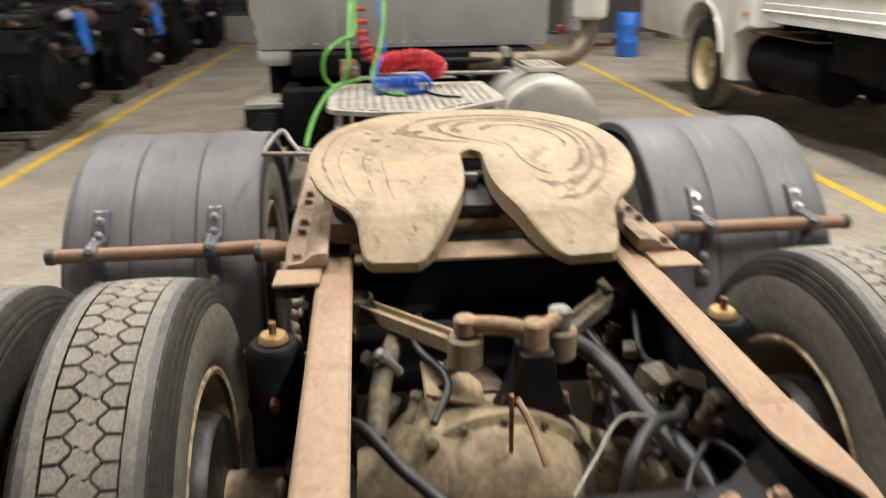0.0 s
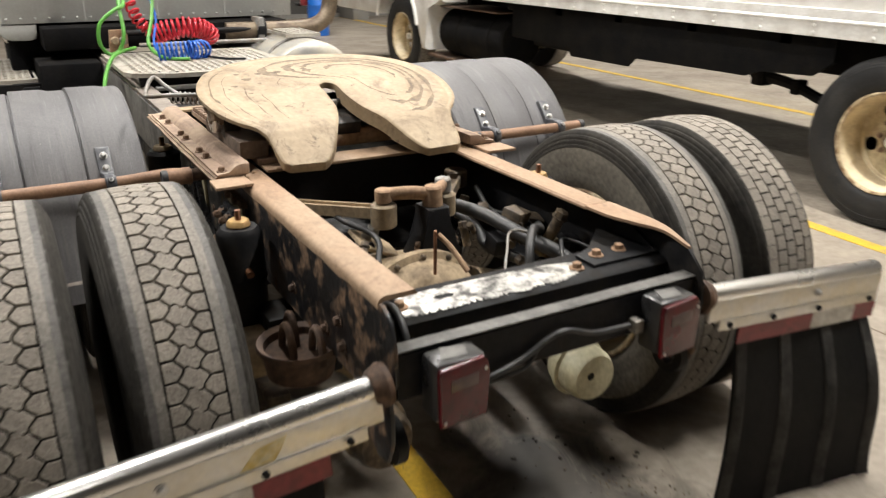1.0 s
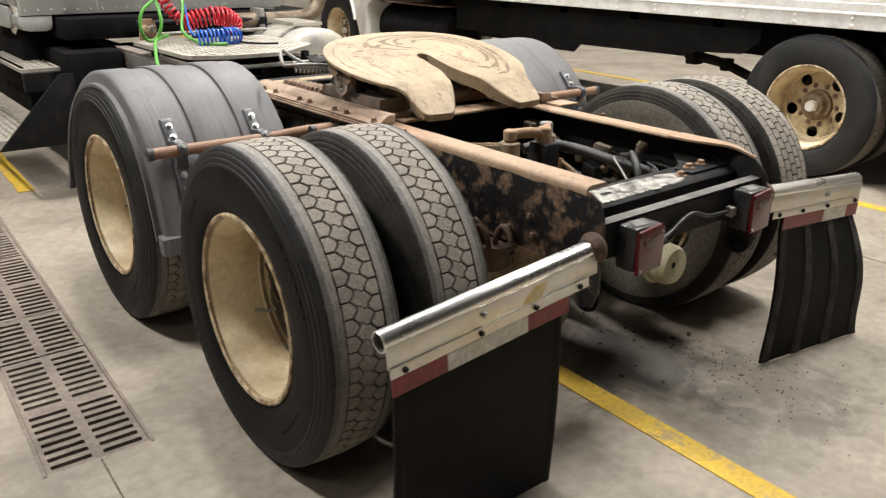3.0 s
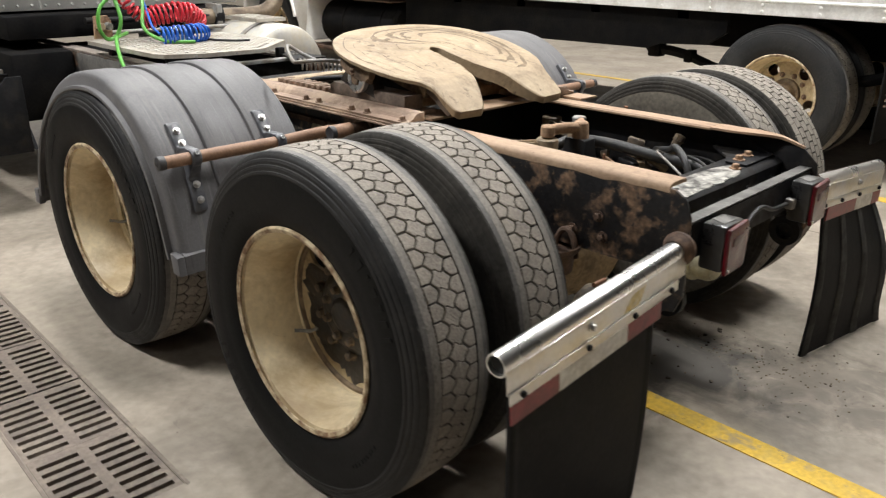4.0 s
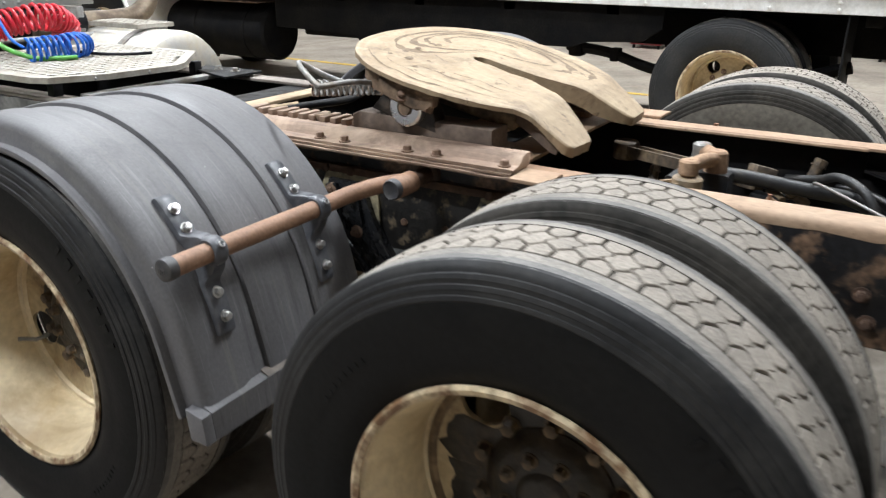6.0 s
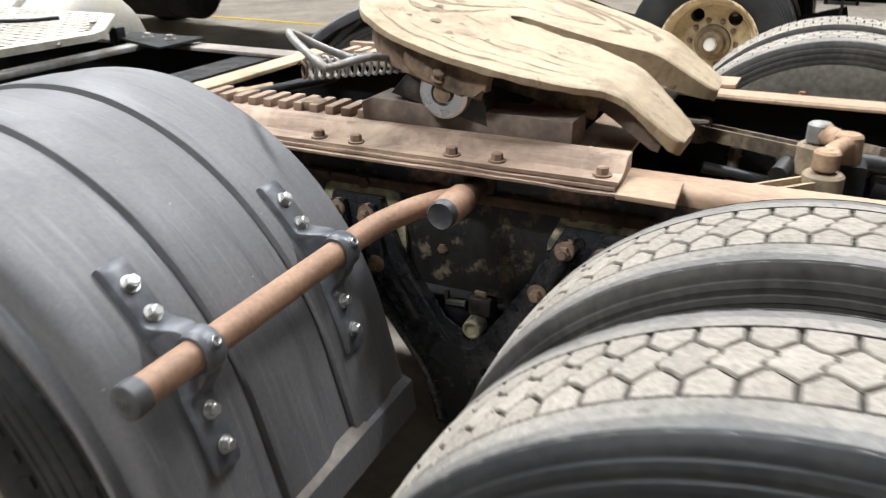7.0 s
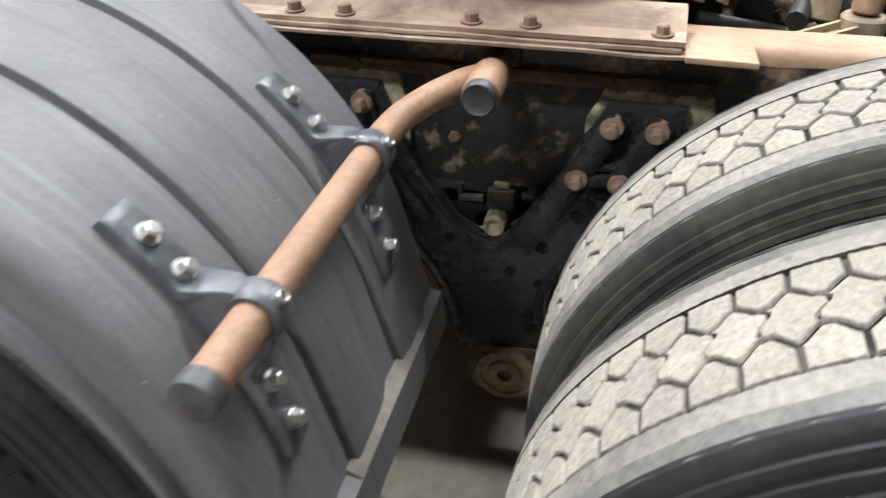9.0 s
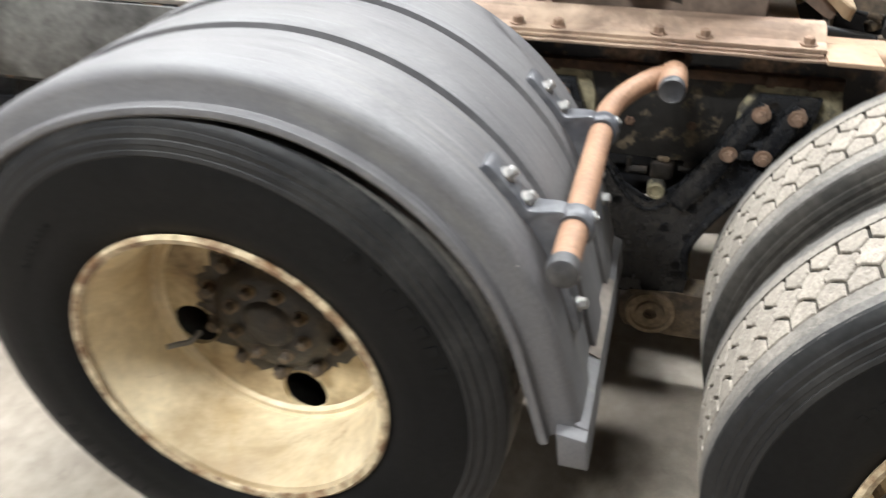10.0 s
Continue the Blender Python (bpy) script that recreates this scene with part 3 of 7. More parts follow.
            out = [(s * (0.087 + 0.004 * noise.noise(((a - 2 * h) * 9, s, 4.0))), a - h), (s * (0.087 + 0.004 * noise.noise((a * 9, s, 4.0))), a + h), (s * wide / 2, a + h), (s * wide / 2, a - h)]
            base = len(verts)
            for x, b in out if s > 0 else out[::-1]:
                crown = 0.006 * (x / (wide / 2)) ** 2
                verts.append((x, (R - crown) * math.cos(b), (R - crown) * math.sin(b)))
            rubbed.append(len(faces))
            faces.append(tuple(base + p for p in range(4)))
    me = bpy.data.meshes.new(name)
    me.from_pydata(verts, [], faces)
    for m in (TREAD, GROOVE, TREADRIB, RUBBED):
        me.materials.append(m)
    # block sides take the dark groove colour, so the grooves' shade is painted in
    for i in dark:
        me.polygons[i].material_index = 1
    for i in ribs:
        me.polygons[i].material_index = 2
    for i in rubbed:
        me.polygons[i].material_index = 3
    return me


TREAD_MESH = tread_mesh("tread", 0.216, TR)


def wall_profile(s):
    """Sidewall from the bead up to the shoulder, on one side."""
    return [(s * x, r) for x, r in ((0.100, 0.292), (0.116, 0.303), (0.1185, 0.312), (0.1235, 0.318), (0.130, 0.338), (0.1345, 0.36), (0.1345, 0.364), (0.1375, 0.385), (0.1385, 0.41), (0.1365, 0.438), (0.1345, 0.448))]


def shoulder_profile(s):
    """Ringed shoulder between sidewall and tread."""
    return [(s * x, 0.448 + (r - 0.448) * 0.889) for x, r in ((0.1345, 0.448), (0.1358, 0.451), (0.1342, 0.4585), (0.1318, 0.4597), (0.1308, 0.467), (0.1315, 0.469), (0.1292, 0.4765), (0.1266, 0.4778), (0.1255, 0.484), (0.1258, 0.486), (0.1225, 0.4940), (0.1196, 0.4955), (0.1180, 0.501), (0.1150, 0.5065), (0.1095, 0.5125), (0.104, 0.5145), (0.104, 0.5055))]


def rim_bm(out):
    """A deep dished steel rim; out is +1 or -1, the side of its open dish."""
    prof = [(0.121, 0.290), (0.124, 0.300), (0.118, 0.305), (0.112, 0.300), (0.108, 0.287), (0.085, 0.279), (0.05, 0.268), (0.02, 0.262), (-0.04, 0.258), (-0.055, 0.262), (-0.062, 0.252), (-0.066, 0.251)]
    return lathe(bmesh.new(), [(out * x, r) for x, r in prof], 56)


def disc_bm(out, angles=(0, 180), hole=0.040):
    """The wheel disc with its hand holes."""
    bm = bmesh.new()
    edges = []

    def ring(cy, cz, r, n):
        v = [bm.verts.new((0, cy + r * math.cos(2 * math.pi * i / n), cz + r * math.sin(2 * math.pi * i / n))) for i in range(n)]
        edges.extend(bm.edges.new((v[i], v[(i + 1) % n])) for i in range(n))

    ring(0, 0, 0.255, 48)
    ring(0, 0, 0.075, 24)
    for a in (radians(b) for b in angles):
        ring(0.200 * math.cos(a), 0.200 * math.sin(a), hole, 18)
    bmesh.ops.triangle_fill(bm, use_beauty=True, edges=edges)
    for v in bm.verts:
        r = math.hypot(v.co.y, v.co.z)
        v.co.x = out * (-0.066 - 0.012 * (1 - min(1, (r / 0.255) ** 2)))
    e = bmesh.ops.extrude_face_region(bm, geom=list(bm.faces))
    for v in e["geom"]:
        if isinstance(v, bmesh.types.BMVert):
            v.co.x -= out * 0.012
    return bm


def brick_tread(name, wide, R):
    """Rectangular tread blocks in staggered rows, round the x axis."""
    verts, faces = [], []
    N = 66
    step = 2 * math.pi / N
    cols = [(-0.108, -0.066), (-0.061, -0.024), (-0.019, 0.019), (0.024, 0.061), (0.066, 0.108)]
    for c, (xa, xb) in enumerate(cols):
        for i in range(N):
            a = (i + (c % 2) * 0.5) * step
            g = 0.0 if c in (0, 4) and i % 2 else 0.0035 / R
            poly = [(xa, a - step / 2 + g), (xb, a - step / 2 + g), (xb, a + step / 2 - g), (xa, a + step / 2 - g)]
            base = len(verts)
            for rr in (R - 0.016, R):
                for x, b in poly:
                    k = rr - 0.006 * (x / (wide / 2)) ** 2
                    verts.append((x, k * math.cos(b), k * math.sin(b)))
            for p in range(4):
                q = (p + 1) % 4
                faces.append((base + p, base + q, base + 4 + q, base + 4 + p))
            faces.append((base + 4, base + 5, base + 6, base + 7))
    me = bpy.data.meshes.new(name)
    me.from_pydata(verts, [], faces)
    me.materials.append(TREAD)
    return me


BRICK_MESH = brick_tread("tread", 0.216, TR)


def tyre_meshes(low, high):
    """Sidewalls and shoulders, with a material for the wall towards -x and one for the wall towards +x."""
    bm = lathe(bmesh.new(), wall_profile(-1), 96)
    lathe(bm, wall_profile(1), 96)
    lathe(bm, [(-0.104, TR - 0.0125), (0.104, TR - 0.0125)], 96)
    walls = finish(bm, "tyre", low)
    bm = lathe(bmesh.new(), shoulder_profile(-1), 96)
    shoulders = finish(lathe(bm, shoulder_profile(1), 96), "tyre_shoulder", SHOULDER if low is RUBBER else BETWEEN if low is DUSTYWALL else low, 25)
    walls.materials.append(high)
    shoulders.materials.append(SHOULDER if high is RUBBER else BETWEEN if high is DUSTYWALL else high)
    for me in (walls, shoulders):
        for p in me.polygons:
            p.material_index = 1 if p.center.x > 0 else 0
    return walls, shoulders


TYRES = {}


def tyre_pair(low, high):
    key = (low.name, high.name)
    if key not in TYRES:
        TYRES[key] = tyre_meshes(low, high)
    return TYRES[key]


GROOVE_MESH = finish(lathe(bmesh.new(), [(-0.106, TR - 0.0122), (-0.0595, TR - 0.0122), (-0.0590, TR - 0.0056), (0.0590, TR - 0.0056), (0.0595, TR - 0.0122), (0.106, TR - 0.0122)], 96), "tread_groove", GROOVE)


def letter_bars(out):
    """Raised unreadable moulded marks on the sidewall."""
    bm = bmesh.new()
    rnd = random.Random(4)
    for start, count, r0 in ((40, 7, 0.425), (215, 7, 0.425), (120, 9, 0.392), (300, 8, 0.392)):
        for k in range(count):
            a = radians(start + k * (5.2 if r0 > 0.4 else 2.6))
            h = 0.026 if r0 > 0.4 else 0.010
            w = rnd.choice((0.005, 0.009, 0.010)) if r0 > 0.4 else 0.005
            x = out * (0.1368 if r0 > 0.4 else 0.1372)
            box(bm, *sorted((x, x + out * 0.0022)), -w, w, -h / 2, h / 2, m=Matrix.Rotation(a, 4, "X") @ Matrix.Translation((0, 0, r0)))
    return bm


def grime_shade(out, seed, angles, more):
    """Caked grease round the hub, with a ragged rim, widened to paint the disc's shade."""
    bm = bmesh.new()
    rows = []
    for k in range(97):
        a = 2 * math.pi * k / 96
        n = noise.noise((2.2 * math.cos(a), 2.2 * math.sin(a), seed)) + 0.6 * noise.noise((9 * math.cos(a), 9 * math.sin(a), seed))
        # reaches further up and rearward, where the rim shades the disc
        reach = 0.170 + more + 0.030 * n + 0.010 * ((k * 7) % 5 - 2) / 2 * (k % 8 < 4) + 0.055 * max(0.0, math.cos(a - radians(125)))
        reach = min(0.246, reach)
        for b in angles:
            d = abs((a - radians(b) + math.pi) % (2 * math.pi) - math.pi)
            if d < 0.26:
                reach = min(reach, 0.146 + 0.05 * (d / 0.26) ** 4)
        rows.append([bm.verts.new((out * (-0.0665 - 0.012 * (1 - (r / 0.255) ** 2) + h), r * math.cos(a), r * math.sin(a))) for r, h in ((0.09, 0.004), (reach * 0.8, 0.004), (reach * 0.96, 0.003), (reach, 0.0005))])
    for a, b in zip(rows, rows[1:]):
        for k in range(3):
            bm.faces.new((a[k], a[k + 1], b[k + 1], b[k]))
    return bm


NUTS = {}


def ring_nuts(parent, name, material, x, out, n, r, size, length):
    """Nuts in a ring, each an object of its own on one mesh."""
    key = (out, size, length, material.name)
    for i in range(n):
        a = 2 * math.pi * (i + 0.5) / n
        if key not in NUTS:
            NUTS[key] = finish(bolt(bmesh.new(), (0, 0, 0), (out, 0, 0), size, length, size * 1.35), name, material)
        o = new(name, NUTS[key])
        o.parent, o.matrix_basis = parent, pose(x, r * math.cos(a), r * math.sin(a))


def wheel_assembly(parent, m, out, hub="drive", tread=None, angles=(0, 180), hole=0.040, valve=282, walls=None, worn=False):
    """A steel wheel with its tyre; out is the side towards which its dish opens."""
    w = part("wheel", rim_bm(out), RIM, parent, "cream painted steel wheel with a dished rim", m)
    pair = tyre_pair(*(walls or (RUBBER, RUBBER)))
    for name, me, label in (("tyre", pair[0], "black truck tyre with dusty worn tread"), ("tyre_shoulder", pair[1], "dusty ringed tyre shoulder"), ("tread_groove", GROOVE_MESH, "")):
        t = tagged(new(name, me), label)
        t.parent = w
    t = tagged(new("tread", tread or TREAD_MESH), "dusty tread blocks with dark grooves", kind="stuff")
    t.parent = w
    part("wheel_disc", disc_bm(out, angles, hole), DISC, w)
    # the step ring is darker on the rear wheels
    part("disc_step", lathe(bmesh.new(), [(out * -0.060, 0.262), (out * -0.058, 0.245), (out * -0.066, 0.238)], 48), GREASESHADE if worn else RIM, w)
    if hub == "drive":
        tagged(part("sidewall_lettering", letter_bars(out), RUBBER, w), kind="stuff")
    va = radians(valve)
    part("valve_stem", new_tube(smooth_path([(out * x, rr * math.cos(va + d), rr * math.sin(va + d)) for x, rr, d in ((-0.075, 0.205, 0.0), (-0.045, 0.212, 0.0), (-0.025, 0.226, 0.05), (-0.010, 0.238, 0.08))], 4), 0.006, 8), STEEL, w, "tarnished valve stem")
    part("rim_edge", lathe(bmesh.new(), [(out * 0.1195, 0.2885), (out * 0.1225, 0.2895), (out * 0.1265, 0.300), (out * 0.1225, 0.3065), (out * 0.118, 0.306)], 64), RIMEDGE, w, "scuffed rusty rim edge")
    if hub == "drive":
        part("hub", lathe(bmesh.new(), [(out * x, rr) for x, rr in ((-0.080, 0.132), (-0.066, 0.130), (-0.061, 0.121), (-0.054, 0.116), (-0.048, 0.104), (-0.044, 0.098), (-0.042, 0.055), (-0.034, 0.048), (-0.031, 0.040), (-0.031, 0.0))], 32), HUBGRIME, w, "dark greasy axle hub")
        # grease plus painted shade, wider on the rear wheels
        part("hub_grime_shade", grime_shade(out, int(va * 10), angles, 0.055 if worn else 0.0), HUBGRIME, w, "ragged black grease round the hub, widened for shade on the disc")
        ring_nuts(w, "hub_bolt", GRIME, out * -0.044, out, 8, 0.079, 0.0115, 0.014)
        ring_nuts(w, "wheel_nut", GRIME, out * -0.072, out, 10, 0.140, 0.0145, 0.021)
    elif hub == "steer":
        part("hub", lathe(bmesh.new(), [(out * -0.075, 0.115), (out * -0.045, 0.112), (out * -0.04, 0.09), (out * 0.0, 0.075), (out * 0.005, 0.05), (out * 0.005, 0.0)], 32), GREASESHADE, w, "grimy brown wheel hub")
        part("hub_cap", lathe(bmesh.new(), [(out * 0.0, 0.042), (out * 0.04, 0.038), (out * 0.046, 0.031), (out * 0.044, 0.022), (out * 0.044, 0.0)], 24), WHITEPAINT, w, "white hub cap")
        ring_nuts(w, "wheel_nut", BOLTBROWN, out * -0.074, out, 10, 0.143, 0.0145, 0.020)
    return w


for axle, ay in enumerate(AX):
    for side in (-1, 1):
        for dual, dx in (("outer", 1.113), ("inner", 0.778)):
            turn = 0 if side < 0 else 40 + 50 * axle
            angles, valve = {(0, -1, "outer"): ((46, 240), 327), (1, -1, "outer"): ((341, 258, 62, 150), 335)}.get((axle, side, dual), ((35, 215), 300))
            m = Matrix.Translation((side * dx, ay, HUB)) @ pose(0, 0, 0, turn)
            out = side if dual == "outer" else -side
            walls = (RUBBER, BETWEEN) if dual == "outer" else (BETWEEN, DUSTYWALL)
            walls = walls if side < 0 else walls[::-1]
            wheel_assembly(truck, m, out, "drive" if dual == "outer" else "", BRICK_MESH if (side, dual, axle) == (1, "outer", 0) else None, angles, 0.050, valve, walls, axle == 0)

rail_out = 0.43


def sx(s, a, b):
    """The interval between s*a and s*b, in order."""
    return tuple(sorted((s * a, s * b)))


def rail(s):
    """A channel frame rail, its end sloped and rounded."""
    x = rail_out
    web = [(4.4, 0.652), (4.4, 0.893), (-0.50, 0.893), (-0.595, 0.888), (-0.675, 0.866), (-0.725, 0.82), (-0.735, 0.74), (-0.725, 0.68), (-0.69, 0.655), (-0.55, 0.645)]
    if s < 0:
        web = [(4.4, 0.652), (4.4, 0.893), (-0.655, 0.893), (-0.69, 0.872), (-0.71, 0.82), (-0.715, 0.74), (-0.70, 0.69), (-0.66, 0.655), (-0.5, 0.645)]
    r = part("frame_rail", new_prism(web, s * x, s * (x - 0.010), "x", 0.002), RAILSIDE if s < 0 else BLACK, truck, "frame rail with flaking black paint over rust")
    end = -0.64 if s < 0 else -0.36
    bm = bmesh.new()
    n = 40
    # the rolled top flange
    prof = [(x + 0.0012, 0.883 if s < 0 else 0.885), (x + 0.0015, 0.892), (x - 0.003, 0.902), (x - 0.014, 0.9078), (x - 0.084, 0.908), (x - 0.090, 0.902), (x - 0.090, 0.896), (x - 0.011, 0.8955)]
    rows = []
    for i in range(n + 1):
        y = end + (1.5 - end) * i / n
        w = 0.0016 * noise.noise((s * 3.0, y * 6, 0.0))
        low = 0.009 * max(0.0, 0.3 + noise.noise((s, y * 11, 3.0))) if s < 0 else 0.0
        rows.append([bm.verts.new((s * px, y, pz + w - (low if k == 0 else 0.0))) for k, (px, pz) in enumerate(prof)])
    for a, b in zip(rows, rows[1:]):
        for k in range(len(prof)):
            bm.faces.new((a[k], a[(k + 1) % len(prof)], b[(k + 1) % len(prof)], b[k]))
    bm.faces.new(rows[0])
    bm.faces.new(rows[-1][::-1])
    part("top_flange", bm, RAIL, r, "rusty worn top flange")
    if s > 0:
        tail = smooth_path([(0.09, -0.36, 0.9065), (0.087, -0.45, 0.9065), (0.066, -0.53, 0.9065), (0.028, -0.60, 0.899), (0.0105, -0.675, 0.875)], 4)
        bm = bmesh.new()
        rows = []
        for k, p in enumerate(tail):
            a, b = tail[max(0, k - 1)], tail[min(len(tail) - 1, k + 1)]
            d = Vector((0, b.y - a.y, b.z - a.z)).normalized()
            up = Vector((0, d.z, -d.y))
            o = Vector((0, p.y, p.z))
            rows.append([bm.verts.new(o + Vector((px, 0, 0)) + up * h) for px, h in ((x + 0.0015, -0.010), (x + 0.0015, -0.005), (x - 0.003, 0.0), (x - p.x, 0.0), (x - p.x, -0.008))])
        for a, b in zip(rows, rows[1:]):
            for k in range(5):
                bm.faces.new((a[k], a[(k + 1) % 5], b[(k + 1) % 5], b[k]))
        bm.faces.new(rows[0])
        bm.faces.new(rows[-1][::-1])
        part("flange_tail", bm, RAIL, r)
    part("top_flange", new_box(*sx(s, x - 0.001, x - 0.088), 1.505, 4.4, 0.895, 0.907, 0.002), BARTOP, r, "dusty grey forward flange")
    part("web_cover", new_box(*sx(s, x + 0.001, x + 0.009), 1.62, 3.4, 0.662, 0.892, 0.003), BARGREY, r, "dull grey forward web")
    part("bottom_flange", new_box(*sx(s, x - 0.011, x - 0.088), -0.60, 4.4, 0.646, 0.657, 0.002), BLACK, r)
    # bolts and washers along the web
    for y, z in ((-0.42, 0.76), (-0.44, 0.70), (-0.33, 0.70), (-0.10, 0.72), (0.711, 0.718), (0.578, 0.72)):
        part("web_bolt", bolt(bmesh.new(), (s * (x + 0.0005), y, z), (s, 0, 0), 0.012, 0.011, 0.018), RUSTDARK, r)
    return r


for s in (-1, 1):
    rail(s)


def clamp_arm(x, cy, cz, R, ra, sign, reach, rise):
    """A cast strap that lies on the fender and swells up into the pipe collar; sign picks the way along the arc."""
    bm = bmesh.new()
    rows = []
    n = 22
    for k in range(n + 1):
        d = reach * (1 - k / n)
        e = max(0.0, min(1.0, (0.060 - d) / 0.034))
        e = e * e * (3 - 2 * e)
        top = 0.0165 + (rise + 0.004 - 0.0165) * e
        w = 0.0235 - 0.0065 * e
        if k == 0:
            top -= 0.003
        q = ra + sign * d / R
        v = Vector((0, math.cos(q), math.sin(q)))
        o = Vector((x, cy, cz)) + v * R
        rows.append([bm.verts.new(o + v * h + Vector((u, 0, 0))) for u, h in ((-w - 0.002, -0.006), (-w, top - 0.006), (-w + 0.0018, top - 0.0018), (-w + 0.006, top), (w - 0.006, top), (w - 0.0018, top - 0.0018), (w, top - 0.006), (w + 0.002, -0.006))])
    for a, b in zip(rows, rows[1:]):
        for k in range(7):
            bm.faces.new((a[k], a[k + 1], b[k + 1], b[k]))
    bm.faces.new(rows[0])
    return bm


def fender(s):
    """A half-round ribbed plastic fender over the forward dual wheels."""
    cy, cz, R = 1.259, 0.541, 0.533
    front = 0.770
    xo, xi = 1.232, 0.632
    w = xo - xi
    prof = [(0.0, R - 0.03), (0.0, R - 0.006), (0.012, R), (0.085, R - 0.001), (0.125, R + 0.004)]
    # two raised bands, each with a sharp outer step and a soft inner slope
    for g in (0.315, 0.635):
        prof += [(g - 0.09, R + 0.005), (g - 0.012, R + 0.0048), (g - 0.006, R + 0.003), (g - 0.003, R - 0.0085), (g + 0.005, R - 0.0085), (g + 0.010, R - 0.0035), (g + 0.085, R - 0.0035), (g + 0.135, R + 0.0035)]
    prof += [(0.90, R + 0.003), (0.932, R + 0.0015), (0.946, R - 0.004), (0.953, R - 0.010), (0.957, R - 0.017), (0.963, R - 0.041), (0.967, R - 0.0465), (0.974, R - 0.048), (0.992, R - 0.0465), (0.998, R - 0.048), (1.0, R - 0.052), (1.0, R - 0.058)]
    inner = [(u - (0.008 if u > 0.95 else 0), r - 0.006) for u, r in prof[::-1]]
    # tight round the back, flatter towards the front
    stations = [(165, cz, R, 0.165 - 0.033 * i) for i in range(5)] + [(165 - 75 * i / 40, cz, R, 0.0) for i in range(41)] + [(90 - 77 * i / 44, cz + R - front, front, 0.0) for i in range(1, 45)]
    bm = bmesh.new()
    rows = []
    for a, zc, rad, down in stations:
        q = radians(a)
        rows.append([bm.verts.new((s * (xi + u * w), cy + (rad + r - R) * math.cos(q) - down * math.sin(q), zc + (rad + r - R) * math.sin(q) + down * math.cos(q))) for u, r in prof + inner])
    k = len(prof) * 2
    for a, b in zip(rows, rows[1:]):
        for i in range(k):
            bm.faces.new((a[i], a[(i + 1) % k], b[(i + 1) % k], b[i]))
    bm.faces.new(rows[0])
    bm.faces.new(rows[-1][::-1])
    f = part("fender", bm, FENDER, truck, "grey ribbed plastic half fender over the dual wheels", sharp=32)
    for a, d, zc, rad, down in ((165, -1, cz, R, 0.165), (13, 1, cz + R - front, front, 0.0)):
        y0 = cy + (rad - 0.005) * math.cos(radians(a)) - down * math.sin(radians(a))
        z0 = zc + rad * math.sin(radians(a)) + down * math.cos(radians(a))
        lip = [(y0 - d * 0.004, z0 + 0.014), (y0 + d * 0.018, z0 + 0.006), (y0 + d * 0.026, z0 - 0.058), (y0 + d * 0.018, z0 - 0.062), (y0 + d * 0.010, z0 - 0.004), (y0 - d * 0.008, z0 + 0.004)]
        part("end_lip", new_prism(lip, s * xi, s * (xo - 0.03), "x", 0.001), FENDER, f)
        side = [(y0 - d * 0.03, z0 + 0.014), (y0 + d * 0.018, z0 + 0.006), (y0 + d * 0.026, z0 - 0.058), (y0 - d * 0.022, z0 - 0.058)]
        if d < 0:
            part("lip_dust", new_prism([(y0 + 0.004, z0 + 0.0195), (y0 - 0.016, z0 + 0.0095), (y0 - 0.0175, z0 + 0.0075), (y0 + 0.003, z0 + 0.0145)], s * (xi + 0.16), s * (xo - 0.20), "x"), BARTOP, f, "grey-tan dust lying on the fender lip")
        part("end_lip", new_prism(side, s * (xo - 0.03), s * (xo - 0.002), "x", 0.003), FENDER, f)
    # mounting pipe
    py, pz = 0.748, 0.84
    path = [(s * 0.74, py, pz), (s * 0.70, py - 0.002, pz + 0.002), (s * 0.65, py - 0.014, pz + 0.008), (s * 0.595, py - 0.045, pz + 0.018), (s * 0.55, py - 0.080, pz + 0.024), (s * 0.525, py - 0.112, pz + 0.026)]
    pipe = part("fender_pipe", new_tube([(s * 1.222, py, pz), (s * 1.1, py, pz), (s * 0.95, py, pz), (s * 0.8, py, pz)] + smooth_path(path, 6), 0.0215, 18), PIPE, truck, "rusty brown fender mounting pipe")
    cap = part("end_cap", lathe(bmesh.new(), [(s * 1.206, 0.0220), (s * 1.207, 0.0240), (s * 1.224, 0.0242), (s * 1.229, 0.0232), (s * 1.2315, 0.019), (s * 1.232, 0.0)], 28, centre=(py, pz)), CAPGREY, pipe, "dark grey plastic pipe end cap")
    for k, (dy, h) in enumerate(((-0.007, 0.009), (-0.001, 0.006), (0.004, 0.008), (0.009, 0.006))):
        part("moulded_mark", new_box(*sx(s, 1.2315, 1.2328), py + dy - 0.0008, py + dy + 0.0008, pz - h, pz + h * 0.4), CAPGREY, cap)
    qy, qz = py - 0.114, pz + 0.026
    part("pipe_stub", lathe(bmesh.new(), [(s * 0.520, 0.016), (s * 0.524, 0.0285), (s * 0.597, 0.0285), (s * 0.602, 0.025)], 22, centre=(qy, qz)), PIPE, pipe)
    part("pipe_mount", lathe(bmesh.new(), [(s * 0.43, 0.034), (s * 0.445, 0.033), (s * 0.45, 0.022), (s * 0.559, 0.021), (s * 0.559, 0.0)], 20, centre=(qy, qz)), RUSTDARK, pipe, "dark rusty mounting stub")
    part("end_cap", lathe(bmesh.new(), [(s * 0.598, 0.0246), (s * 0.598, 0.0265), (s * 0.614, 0.0263), (s * 0.618, 0.0235), (s * 0.6165, 0.0215), (s * 0.6165, 0.0)], 24, centre=(qy, qz)), CAPGREY, pipe, "dark grey plastic pipe end cap")
